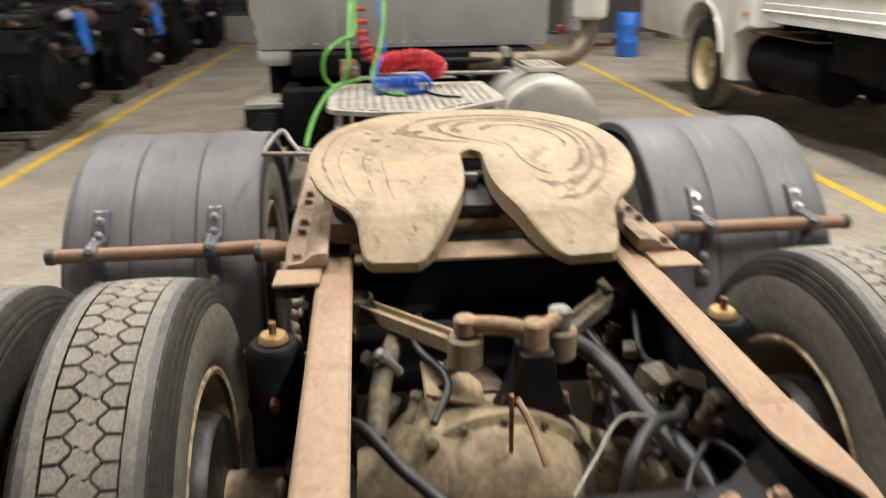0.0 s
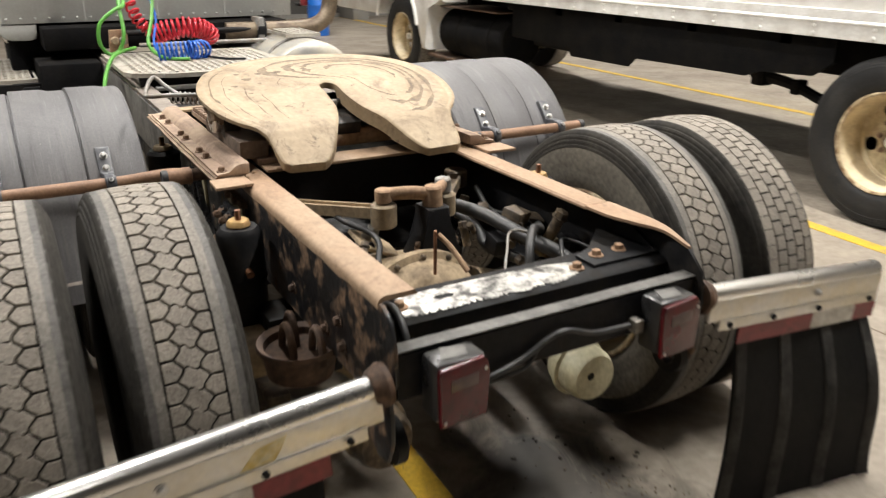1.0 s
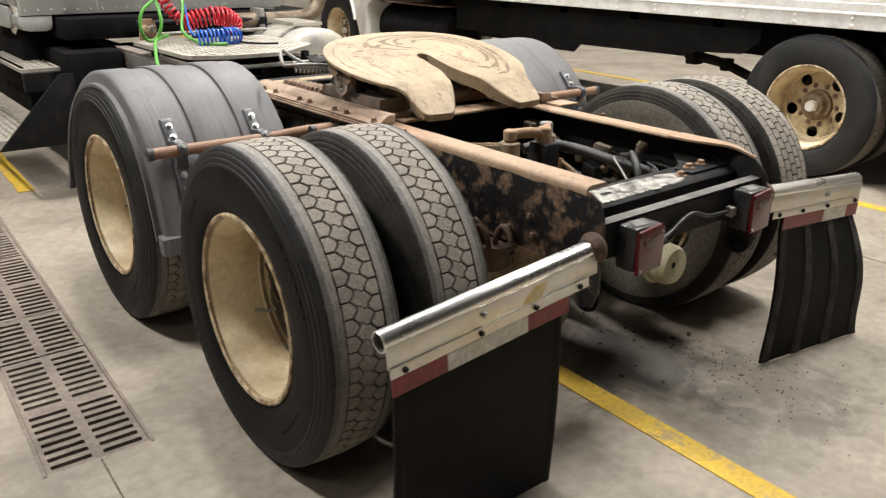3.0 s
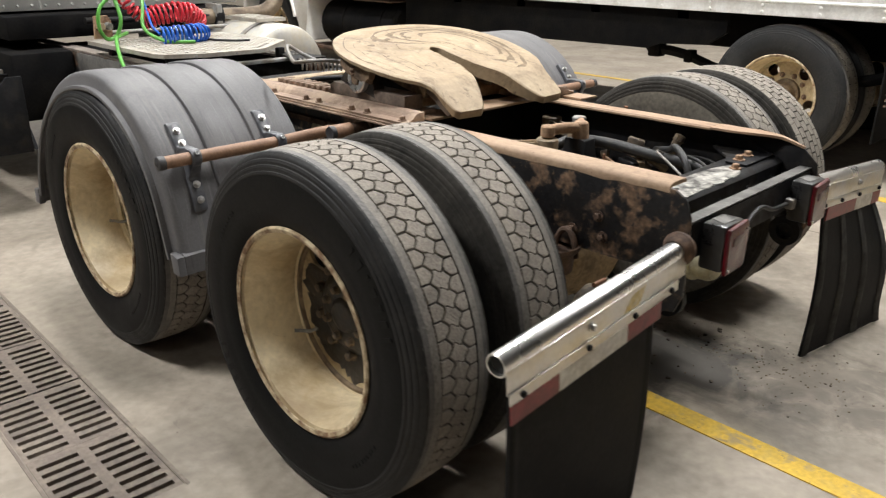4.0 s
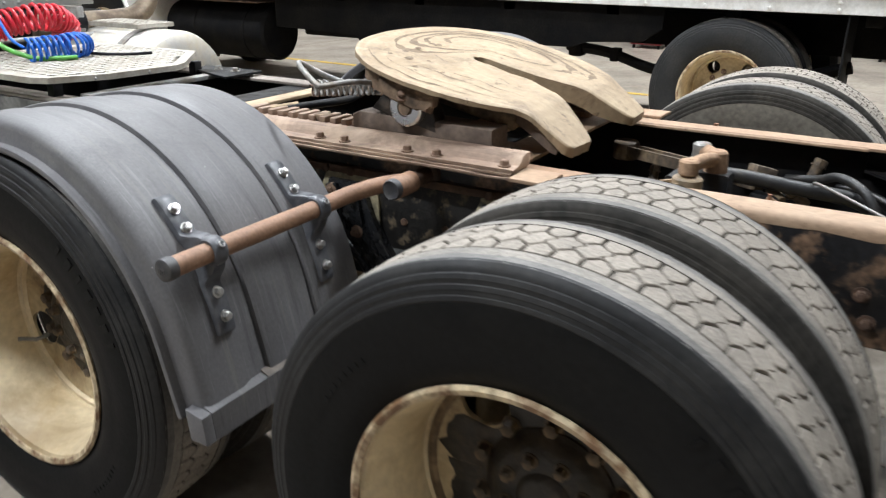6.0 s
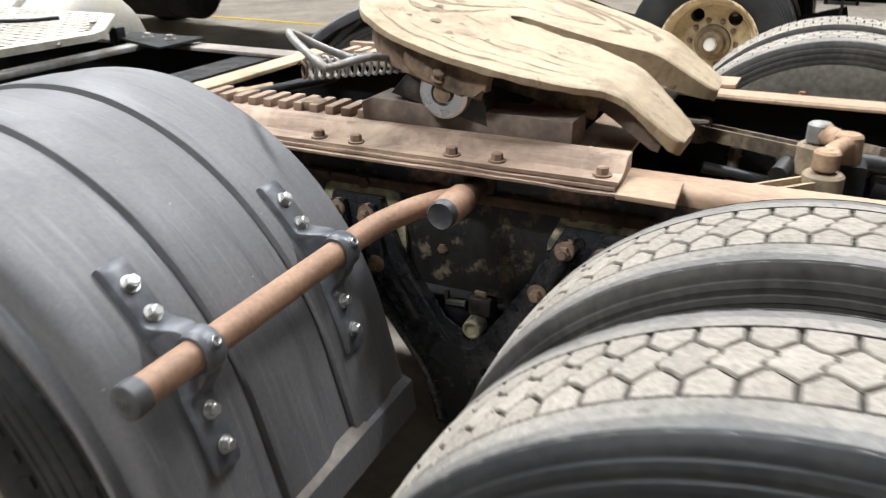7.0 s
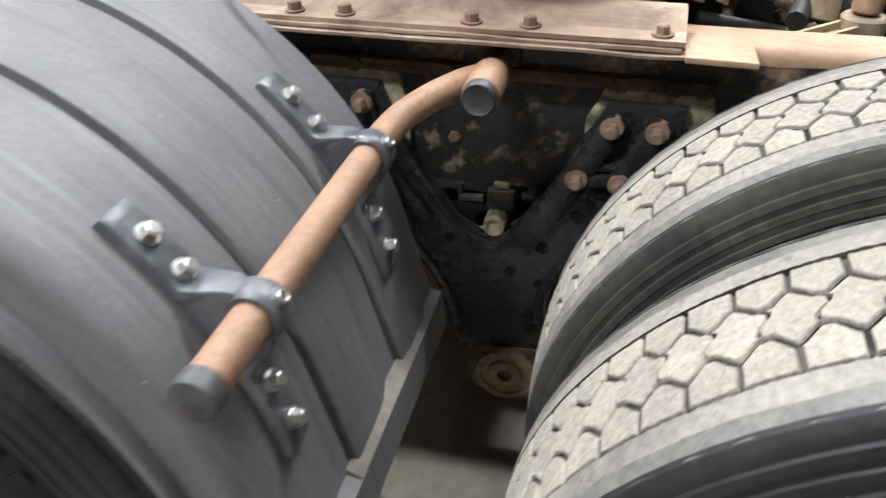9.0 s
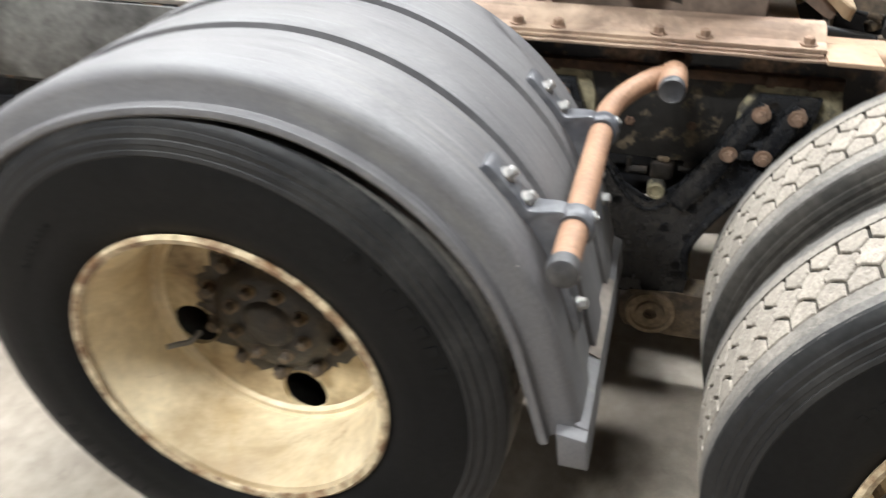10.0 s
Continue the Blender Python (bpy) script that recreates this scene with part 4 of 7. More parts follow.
    ra = math.atan2(pz - cz, py - cy)
    for x in (1.100, 0.762):
        bm = lathe(bmesh.new(), [(s * (x - 0.017), 0.0216), (s * (x - 0.0175), 0.027), (s * (x - 0.014), 0.0305), (s * (x - 0.007), 0.0318), (s * (x + 0.007), 0.0318), (s * (x + 0.014), 0.0305), (s * (x + 0.0175), 0.027), (s * (x + 0.017), 0.0216)], 32, centre=(py, pz))
        c = part("pipe_clamp", bm, CLAMP, truck, "grey cast pipe clamp on the fender")
        bd = Vector((0, -0.80, 0.60))
        b0 = Vector((s * x, py, pz)) + bd * 0.0295
        part("screw_boss", new_cyl(b0, b0 + bd * 0.0065, 0.0115, 0.0100, seg=18, bevel=0.0015), CLAMP, c)
        part("set_screw", new_tube([b0 + bd * 0.0065 + Vector((0.0058 * math.cos(k * math.pi / 5), bd.z * 0.0058 * math.sin(k * math.pi / 5), -bd.y * 0.0058 * math.sin(k * math.pi / 5))) for k in range(11)], 0.0018, 6), ZINC, c, "bright socket set screw")
        hub_h = math.hypot(py - cy, pz - cz) - R
        for sign, reach, bolts in ((-1, 0.150, (0.112, 0.066)), (1, 0.166, (0.078, 0.130))):
            part("clamp_strap", clamp_arm(s * x, cy, cz, R, ra, sign, reach, hub_h), CLAMP, c, "grey cast strap with a square end")
            for d in bolts:
                q = ra + sign * d / R
                v = Vector((0, math.cos(q), math.sin(q)))
                part("strap_bolt", bolt(bmesh.new(), Vector((s * x, cy, cz)) + v * (R + 0.0165), v, 0.0098, 0.0105, 0.0132), ZINC, c, "bright zinc hex bolt")
    return f


fender(-1)
fender(1)

# ---- fifth wheel coupling ----
FW = pose(0.008, 0.70, 1.113, 13.2)


def plate_sections():
    """Cross lines of the coupling plate from the right ramp's tip, round the front, to the left ramp's tip: inner point, outer point, height."""
    half = [((0.186, -0.445), (0.298, -0.441), 0.0), ((0.165, -0.432), (0.316, -0.426), 0.0), ((0.137, -0.395), (0.325, -0.388), 0.0), ((0.110, -0.348), (0.329, -0.348), 0.0), ((0.094, -0.315), (0.336, -0.312), 0.0),
            ((0.076, -0.275), (0.361, -0.268), 0.0), ((0.056, -0.22), (0.404, -0.213), 0.0), ((0.041, -0.16), (0.436, -0.150), 0.0), ((0.034, -0.10), (0.455, -0.075), 0.0), ((0.032, -0.04), (0.463, 0.0), 0.0),
            ((0.032, 0.0), (0.455, 0.075), 0.0), ((0.031, 0.012), (0.430, 0.145), 0.0), ((0.028, 0.022), (0.385, 0.21), 0.0), ((0.022, 0.031), (0.315, 0.265), 0.0), ((0.015, 0.037), (0.225, 0.305), 0.0), ((0.008, 0.041), (0.115, 0.327), 0.0)]
    mid = [((0.0, 0.043), (0.0, 0.334), 0.0)]
    left = [((-a[0], a[1]), (-b[0], b[1]), h) for a, b, h in half[::-1]]
    return half + mid + left


def plate_point(sec, v, lift=0.0):
    (ax, ay), (bx, by), h = sec
    y = ay + (by - ay) * v
    return Vector((ax + (bx - ax) * v, y, -0.42 * (max(0.0, -0.293 - y) + 0.008 * math.exp(-(((y + 0.293) / 0.012) ** 2))) + lift))


def fine_sections(k=3):
    raw = plate_sections()
    P = [Vector((a[0], a[1], 0)) for a, b, h in raw]
    Q = [Vector((b[0], b[1], h)) for a, b, h in raw]
    return [((p.x, p.y), (q.x, q.y), q.z) for p, q in zip(smooth_path(P, k), smooth_path(Q, k))]


SECTIONS = fine_sections()
LAST = len(SECTIONS) - 1


FINE = fine_sections(6)
TOP = len(FINE) - 1
LOOPS = ((1.0, 0.10, 0.0034), (0.80, 0.085, 0.0034), (0.66, 0.07, 0.0026), (0.42, 0.09, 0.0020))


def lobe(t, v):
    """How far a spot lies from the middle of the worn loops on the right lobe; 1 on the outermost."""
    return ((abs(t - 0.375) / 0.215) ** 2.6 + (abs(v - 0.47) / 0.37) ** 2.6) ** (1 / 2.6) + 0.05 * noise.noise((t * 12, v * 4, 2.0))


def ring_relief(t, v):
    """Worn loops and a rim groove on the plate's top, scuffs on its left lobe."""
    q = lobe(t, v)
    z = 0.0
    for c, wdt, d in LOOPS:
        z -= d * math.exp(-(((q - c) / wdt) ** 2))
    ramp = min(1.0, max(0.0, (t - 0.13) * 14)) * min(1.0, max(0.0, (0.87 - t) * 14))
    z -= 0.002 * math.exp(-(((v + 0.012 * noise.noise((t * 14, v * 3, 2.0)) - 0.93) / 0.018) ** 2))
    left = max(0.0, min(1.0, (t - 0.5) * 6))
    z += left * 0.0048 * noise.noise((t * 26, v * 9, 5.0)) + left * 0.0040 * min(0.0, noise.noise((t * 55, v * 12, 1.0)) + 0.15) + 0.0010 * noise.noise((t * 40, v * 16, 9.0))
    return z * (0.2 + 0.8 * ramp)


def coupling_plate():
    bm = bmesh.new()
    nv = 96
    top, low = [], []
    for i, sec in enumerate(FINE):
        row = [bm.verts.new(plate_point(sec, 0, -0.012))]
        for j in range(nv + 1):
            v = j / nv
            edge = min(v, 1 - v) * 18
            row.append(bm.verts.new(plate_point(sec, v, ring_relief(i / TOP, v) - (0.005 * (1 - edge) ** 2 if edge < 1 else 0))))
        row.append(bm.verts.new(plate_point(sec, 1, -0.012)))
        # a thin lip round the rim, a deep web along the throat and the ramps
        t = min(i, TOP - i) / TOP
        web = 0.028 + 0.030 * min(1.0, max(0.0, t - 0.03) / 0.07) * min(1.0, max(0.0, (0.36 - t) / 0.06))
        lip = 0.017 + 0.003 * noise.noise((i * 0.35, 0, 0)) + 0.011 * min(1.0, max(0.0, (0.10 - t) / 0.06))
        deck = 0.013 + 0.015 * min(1.0, max(0.0, (0.07 - t) / 0.03))
        for v, dz in ((0.998, -lip), (0.955, -lip - 0.001), (0.945, -deck), (0.075, -deck), (0.065, -web), (0.004, -web)):
            row.append(bm.verts.new(plate_point(sec, v, dz)))
        top.append(row)
    for a, b in zip(top, top[1:]):
        m = len(a)
        for k in range(m):
            bm.faces.new((a[k], a[(k + 1) % m], b[(k + 1) % m], b[k]))
    bm.faces.new(top[0])
    bm.faces.new(top[-1][::-1])
    return bm


coupling = part("fifth_wheel", coupling_plate(), PLATE, truck, "dusty tan fifth wheel plate with worn greasy rings", FW, sharp=27)


def surf(t, v, lift):
    """A spot on the plate's worn top."""
    f = max(0.0, min(0.9999, t)) * TOP
    i = int(f)
    return plate_point(FINE[i], v, 0).lerp(plate_point(FINE[i + 1], v, 0), f - i) + Vector((0, 0, ring_relief(t, v) + lift))


def groove_loop(c, width, a0, a1, seed):
    """A dark band in one of the worn loops: old grease plus painted groove shade."""
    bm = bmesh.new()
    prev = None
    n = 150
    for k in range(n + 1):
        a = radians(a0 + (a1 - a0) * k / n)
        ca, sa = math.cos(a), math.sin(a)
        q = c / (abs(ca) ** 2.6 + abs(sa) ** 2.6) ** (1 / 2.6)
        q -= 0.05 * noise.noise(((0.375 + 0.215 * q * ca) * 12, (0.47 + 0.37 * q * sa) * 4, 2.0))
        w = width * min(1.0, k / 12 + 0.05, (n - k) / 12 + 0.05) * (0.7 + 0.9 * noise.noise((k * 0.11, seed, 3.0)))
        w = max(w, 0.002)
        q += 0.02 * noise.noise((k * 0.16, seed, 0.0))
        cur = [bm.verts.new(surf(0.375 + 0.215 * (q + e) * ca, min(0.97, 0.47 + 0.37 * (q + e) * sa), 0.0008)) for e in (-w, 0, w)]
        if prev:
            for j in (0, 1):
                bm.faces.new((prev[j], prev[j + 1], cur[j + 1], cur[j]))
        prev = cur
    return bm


# the bands darken the grooves: grease, with the groove's shade put into the colour
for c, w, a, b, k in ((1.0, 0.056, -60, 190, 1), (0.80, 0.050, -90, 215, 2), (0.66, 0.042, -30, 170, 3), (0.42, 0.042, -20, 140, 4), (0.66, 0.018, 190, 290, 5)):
    part("groove_band", groove_loop(c, w, a, b, k), GREASESHADE, coupling, "dark band of grease and painted shade in a worn ring")
for t0, t1, v, w in ((0.60, 0.80, 0.90, 0.010), (0.64, 0.84, 0.80, 0.006), (0.68, 0.82, 0.64, 0.007), (0.72, 0.83, 0.52, 0.006), (0.60, 0.70, 0.35, 0.006)):
    bm = bmesh.new()
    prev = None
    for k in range(61):
        t = t0 + (t1 - t0) * k / 60
        m = v + 0.03 * noise.noise((t * 20, v, 4.0))
        e = w * min(1.0, k / 8 + 0.05, (60 - k) / 8 + 0.05) * max(0.15, 0.6 + noise.noise((t * 60, v, 1.0)))
        cur = [bm.verts.new(surf(t, m + x, 0.0008)) for x in (-e, 0, e)]
        if prev:
            for j in (0, 1):
                bm.faces.new((prev[j], prev[j + 1], cur[j + 1], cur[j]))
        prev = cur
    part("grease_streak", bm, GREASESHADE, coupling)
for i, v, rad in ((62, 0.62, 0.014), (66, 0.70, 0.009), (60, 0.74, 0.008), (69, 0.60, 0.007), (58, 0.60, 0.010), (55, 0.50, 0.011), (64, 0.50, 0.007)):
    bm = bmesh.new()
    p = surf(i / LAST, v, 0.0014)
    bm.faces.new([bm.verts.new(p + Vector((rad * math.cos(a) * (1.3 + 0.3 * math.sin(3 * a)), rad * math.sin(a) * 0.8, 0))) for a in [k * math.pi / 6 for k in range(12)]])
    part("grease_spot", bm, GREASESHADE, coupling, "dark pit of old grease")
# the cast skirt, ribs and lock housing under the plate
bm = bmesh.new()
rows = []
rim = [q[1] for q in SECTIONS[24:-24]]
for k, (x, y) in enumerate(rim):
    low = -0.078 - 0.010 * noise.noise((k * 0.3, 4.0, 0.0)) + 0.045 * (0.5 + 0.5 * math.sin(k * 0.9)) * (abs(x) < 0.36)
    rows.append([bm.verts.new((x * c, y * c - 0.005, z)) for c, z in ((0.935, -0.008), (0.915, low), (0.885, low), (0.885, -0.008))])
for a, b in zip(rows, rows[1:]):
    for k in range(4):
        bm.faces.new((a[k], a[(k + 1) % 4], b[(k + 1) % 4], b[k]))
bm.faces.new(rows[0])
bm.faces.new(rows[-1][::-1])
part("skirt", bm, CASTING, coupling, "brown cast skirt under the plate")
for s in (-1, 1):
    part("rib", new_box(*sx(s, 0.12, 0.145), -0.20, 0.16, -0.10, -0.010, 0.004), GRIME, coupling)
    part("rib", new_box(*sx(s, 0.29, 0.315), -0.27, 0.14, -0.075, -0.010, 0.004), GRIME, coupling)
    part("ramp_web", new_prism([(-0.27, -0.012), (-0.312, -0.022), (-0.405, -0.062), (-0.402, -0.094), (-0.385, -0.094), (-0.30, -0.058), (-0.27, -0.052)], s * 0.302, s * 0.312, "x", 0.002), SLIDE, coupling, "dull grey-brown plate under the ramp")
    # a lug of the casting that hides the upper half of the pivot bushing
    lug = [(-0.085, -0.010), (0.095, -0.010), (0.090, -0.055), (0.062, -0.066), (0.045, -0.075), (-0.040, -0.078), (-0.062, -0.064), (-0.085, -0.055)]
    part("pivot_lug", new_prism(lug, s * 0.405, s * 0.438, "x", 0.006), CASTING, coupling, "brown cast lug over the pivot")
    part("lug_bolt", bolt(bmesh.new(), (s * 0.432, 0.012, -0.055), (s * 0.7, 0, 0.7), 0.011, 0.012, 0.016), BOLTBROWN, coupling)
    brk = [(-0.10, -0.13), (0.12, -0.13), (0.09, -0.075), (0.045, -0.05), (-0.05, -0.05), (-0.075, -0.075)]
    part("pivot_bracket", new_prism(brk, s * 0.35, s * 0.405, "x", 0.006), HUBGRIME, coupling)
    part("pivot_bush", lathe(bmesh.new(), [(s * 0.40, 0.050), (s * 0.425, 0.050), (s * 0.430, 0.044), (s * 0.430, 0.024), (s * 0.420, 0.022), (s * 0.42, 0.0)], 28, centre=(0.0, -0.085)), CHROME, coupling, "bright steel pivot bushing")
    part("pivot_cap", lathe(bmesh.new(), [(s * 0.42, 0.020), (s * 0.433, 0.018), (s * 0.433, 0.0)], 16, centre=(0.0, -0.085)), CASTING, coupling)
part("lock_jaw", new_prism([(-0.10, -0.06), (-0.06, -0.16), (0.06, -0.16), (0.10, -0.06), (0.09, 0.12), (-0.09, 0.12)], -0.125, -0.075, "z", 0.008), HUBGRIME, coupling, "greasy lock jaw under the throat")
part("lock_bar", new_cyl((-0.16, -0.02, -0.06), (0.16, -0.02, -0.06), 0.016, seg=14, bevel=0.003), HUBGRIME, coupling)
part("lock_finger", new_box(-0.026, 0.012, -0.055, -0.04, -0.075, -0.035, 0.004), STEEL, coupling)

# release handle and springs beside the coupling
handle = part("release_handle", new_tube(smooth_path([(-0.36, 0.862, 1.075), (-0.44, 0.862, 1.09), (-0.51, 0.858, 1.096), (-0.585, 0.856, 1.098), (-0.598, 0.868, 1.102), (-0.575, 0.93, 1.13), (-0.556, 0.960, 1.143), (-0.542, 0.962, 1.143), (-0.52, 0.925, 1.12), (-0.497, 0.887, 1.101), (-0.488, 0.872, 1.096)], 5), 0.0075, 10), STEEL, truck, "bent worn steel release handle rod")


def spring(p, q, r, turns, wire):
    p, q = Vector(p), Vector(q)
    d = (q - p).normalized()
    u = d.orthogonal().normalized()
    w = d.cross(u)
    n = turns * 12
    return new_tube([p + (q - p) * (i / n) + r * (math.cos(2 * math.pi * i / 12) * u + math.sin(2 * math.pi * i / 12) * w) for i in range(n + 1)], wire, 6)


part("release_spring", spring((-0.50, 0.965, 1.072), (-0.20, 0.80, 1.052), 0.020, 20, 0.0038), STEEL, truck, "dull steel coiled release spring")
part("release_spring", spring((-0.43, 1.03, 1.05), (-0.36, 0.99, 1.045), 0.016, 7, 0.003), RUSTDARK, truck)

# mounting angles, slide racks and base strips on the rails
for s in (-1, 1):
    for z0, z1, reach, y0 in ((0.9095, 0.9145, 0.514, 0.355), (0.9160, 0.9215, 0.506, 0.362)):
        bm = bmesh.new()
        rows = []
        for i in range(41):
            y = y0 + (1.465 - y0) * i / 40
            wave = 0.0022 * noise.noise((y * 7, s, z0 * 90)) - (0.004 if z0 < 0.912 else 0.0) * math.exp(-(((y - 0.42) / 0.05) ** 2))
            xo = reach + 0.005 * noise.noise((y * 5, s, z0 * 50))
            rows.append([bm.verts.new((s * a, y, b + wave)) for a, b in ((0.412, z0), (xo, z0), (xo + 0.001, z1), (0.412, z1))])
        for a, b in zip(rows, rows[1:]):
            for k in range(4):
                bm.faces.new((a[k], a[(k + 1) % 4], b[(k + 1) % 4], b[k]))
        bm.faces.new(rows[0])
        bm.faces.new(rows[-1][::-1])
        part("base_strip", bm, ANGLE, truck, "wavy rusty base strip on the frame rail")
    part("end_pad", new_prism([(0.418, 0.262), (0.530, 0.258), (0.526, 0.356), (0.418, 0.362)] if s > 0 else [(-0.418, 0.262), (-0.530, 0.258), (-0.526, 0.356), (-0.418, 0.362)], 0.9085, 0.918, "z", 0.0015), RAIL, truck, "rusty bent end of the base strip")
    up = [(0.446, 0.9225), (0.500, 0.9225), (0.501, 0.930), (0.462, 0.932), (0.452, 0.943), (0.440, 0.953), (0.424, 0.956), (0.400, 0.956), (0.400, 0.9225)]
    ang = part("mounting_angle", new_prism([(s * x, z) for x, z in up], 0.358, 1.42, "y", 0.002), ANGLE, truck, "dusty brown bolted mounting angle on the frame rail")
    for y in (0.391, 0.585, 0.675, 0.88, 0.965, 1.19, 1.30):
        part("angle_bolt", bolt(bmesh.new(), (s * 0.478, y, 0.9312), (0, 0, 1), 0.0112, 0.012, 0.0165), BOLTBROWN, ang)
    rack = part("slide_rack", new_box(*sx(s, 0.345, 0.255), 0.45, 1.39, 0.9195, 0.938, 0.002), ANGLE, truck, "toothed rusty slide rack")
    tooth = None
    for k in range(11):
        y = 0.945 + k * 0.041
        if tooth is None:
            tooth = part("rack_tooth", new_box(*sx(s, 0.343, 0.262), -0.011, 0.011, 0.0, 0.019, 0.002), ANGLE, rack, at=pose(0, y, 0.938))
        else:
            again(tooth, rack, pose(0, y, 0.938))
    part("slide_block", new_prism([(0.47, 0.94), (0.91, 0.94), (0.915, 0.99), (0.89, 1.002), (0.47, 0.995)], s * 0.396, s * 0.300, "x", 0.006), SLIDE, truck, "dusty brown slide block under the coupling")
    part("lock_lug", new_box(*sx(s, 0.335, 0.29), 1.06, 1.11, 0.938, 0.960, 0.006), CASTING, rack)
    # the ledge under the angle and the plates on the web
    ledge = part("rail_ledge", new_prism([(0.30, 0.83), (1.55, 0.83), (1.55, 0.852), (0.30, 0.852)], s * (rail_out + 0.001), s * (rail_out + 0.022), "x", 0.003), RUSTDARK, truck, "brown rusty ledge along the rail web")
    for y in (0.36, 0.44, 0.72, 0.88, 0.97, 1.3):
        part("ledge_bolt", bolt(bmesh.new(), (s * (rail_out + 0.022), y, 0.842), (s, 0, 0), 0.014, 0.01, 0), RUSTDARK, ledge)
    part("web_plate", new_box(*sx(s, rail_out + 0.001, rail_out + 0.011), 0.30, 1.6, 0.632, 0.828, 0.003), FLAKE, truck, "flaking black and tan web plate")
part("cross_strip", new_box(-0.335, 0.335, 0.386, 0.505, 0.9085, 0.9185, 0.002), RAIL, truck, "rusty cross strip between the rails")
part("cross_tube", new_cyl((-0.298, 0.60, 0.945), (0.298, 0.60, 0.945), 0.032, seg=20), RUSTDUST, truck)
part("cross_strip", new_box(-0.42, 0.42, 1.50, 1.575, 0.909, 0.921, 0.002), PLATE, truck)
part("cross_bar", new_box(-0.34, 0.42, 2.16, 2.215, 0.90, 0.918, 0.003), STEEL, truck)
part("cross_gusset", new_prism([(0.20, 2.02), (0.42, 2.02), (0.42, 2.36), (0.30, 2.3)], 0.9185, 0.928, "z", 0.002), BLACK, truck)
for y in (2.1, 2.2):
    part("gusset_bolt", bolt(bmesh.new(), (0.34, y, 0.928), (0, 0, 1), 0.014, 0.012, 0.02), STEEL, truck)
part("air_line", new_tube(smooth_path([(-0.30, 1.30, 0.94), (-0.2, 1.22, 0.955), (-0.05, 1.20, 0.95), (0.1, 1.25, 0.945)], 6), 0.013, 10), BLACK, truck)
part("air_fitting", new_cyl((-0.30, 1.31, 0.945), (-0.235, 1.25, 0.955), 0.014, seg=8), DUST, truck)
for y in (0.62, 1.75, 3.2):
    part("crossmember", new_prism([(-0.06, 0.66), (0.06, 0.66), (0.06, 0.69), (0.03, 0.70), (0.03, 0.86), (0.06, 0.87), (0.06, 0.893), (-0.06, 0.893), (-0.06, 0.87), (-0.03, 0.86), (-0.03, 0.70), (-0.06, 0.69)], -0.418, 0.418, "x", 0.003), BLACK, truck, "black channel crossmember", pose(0, y, 0))

# ---- suspension hangers at the rail's side ----


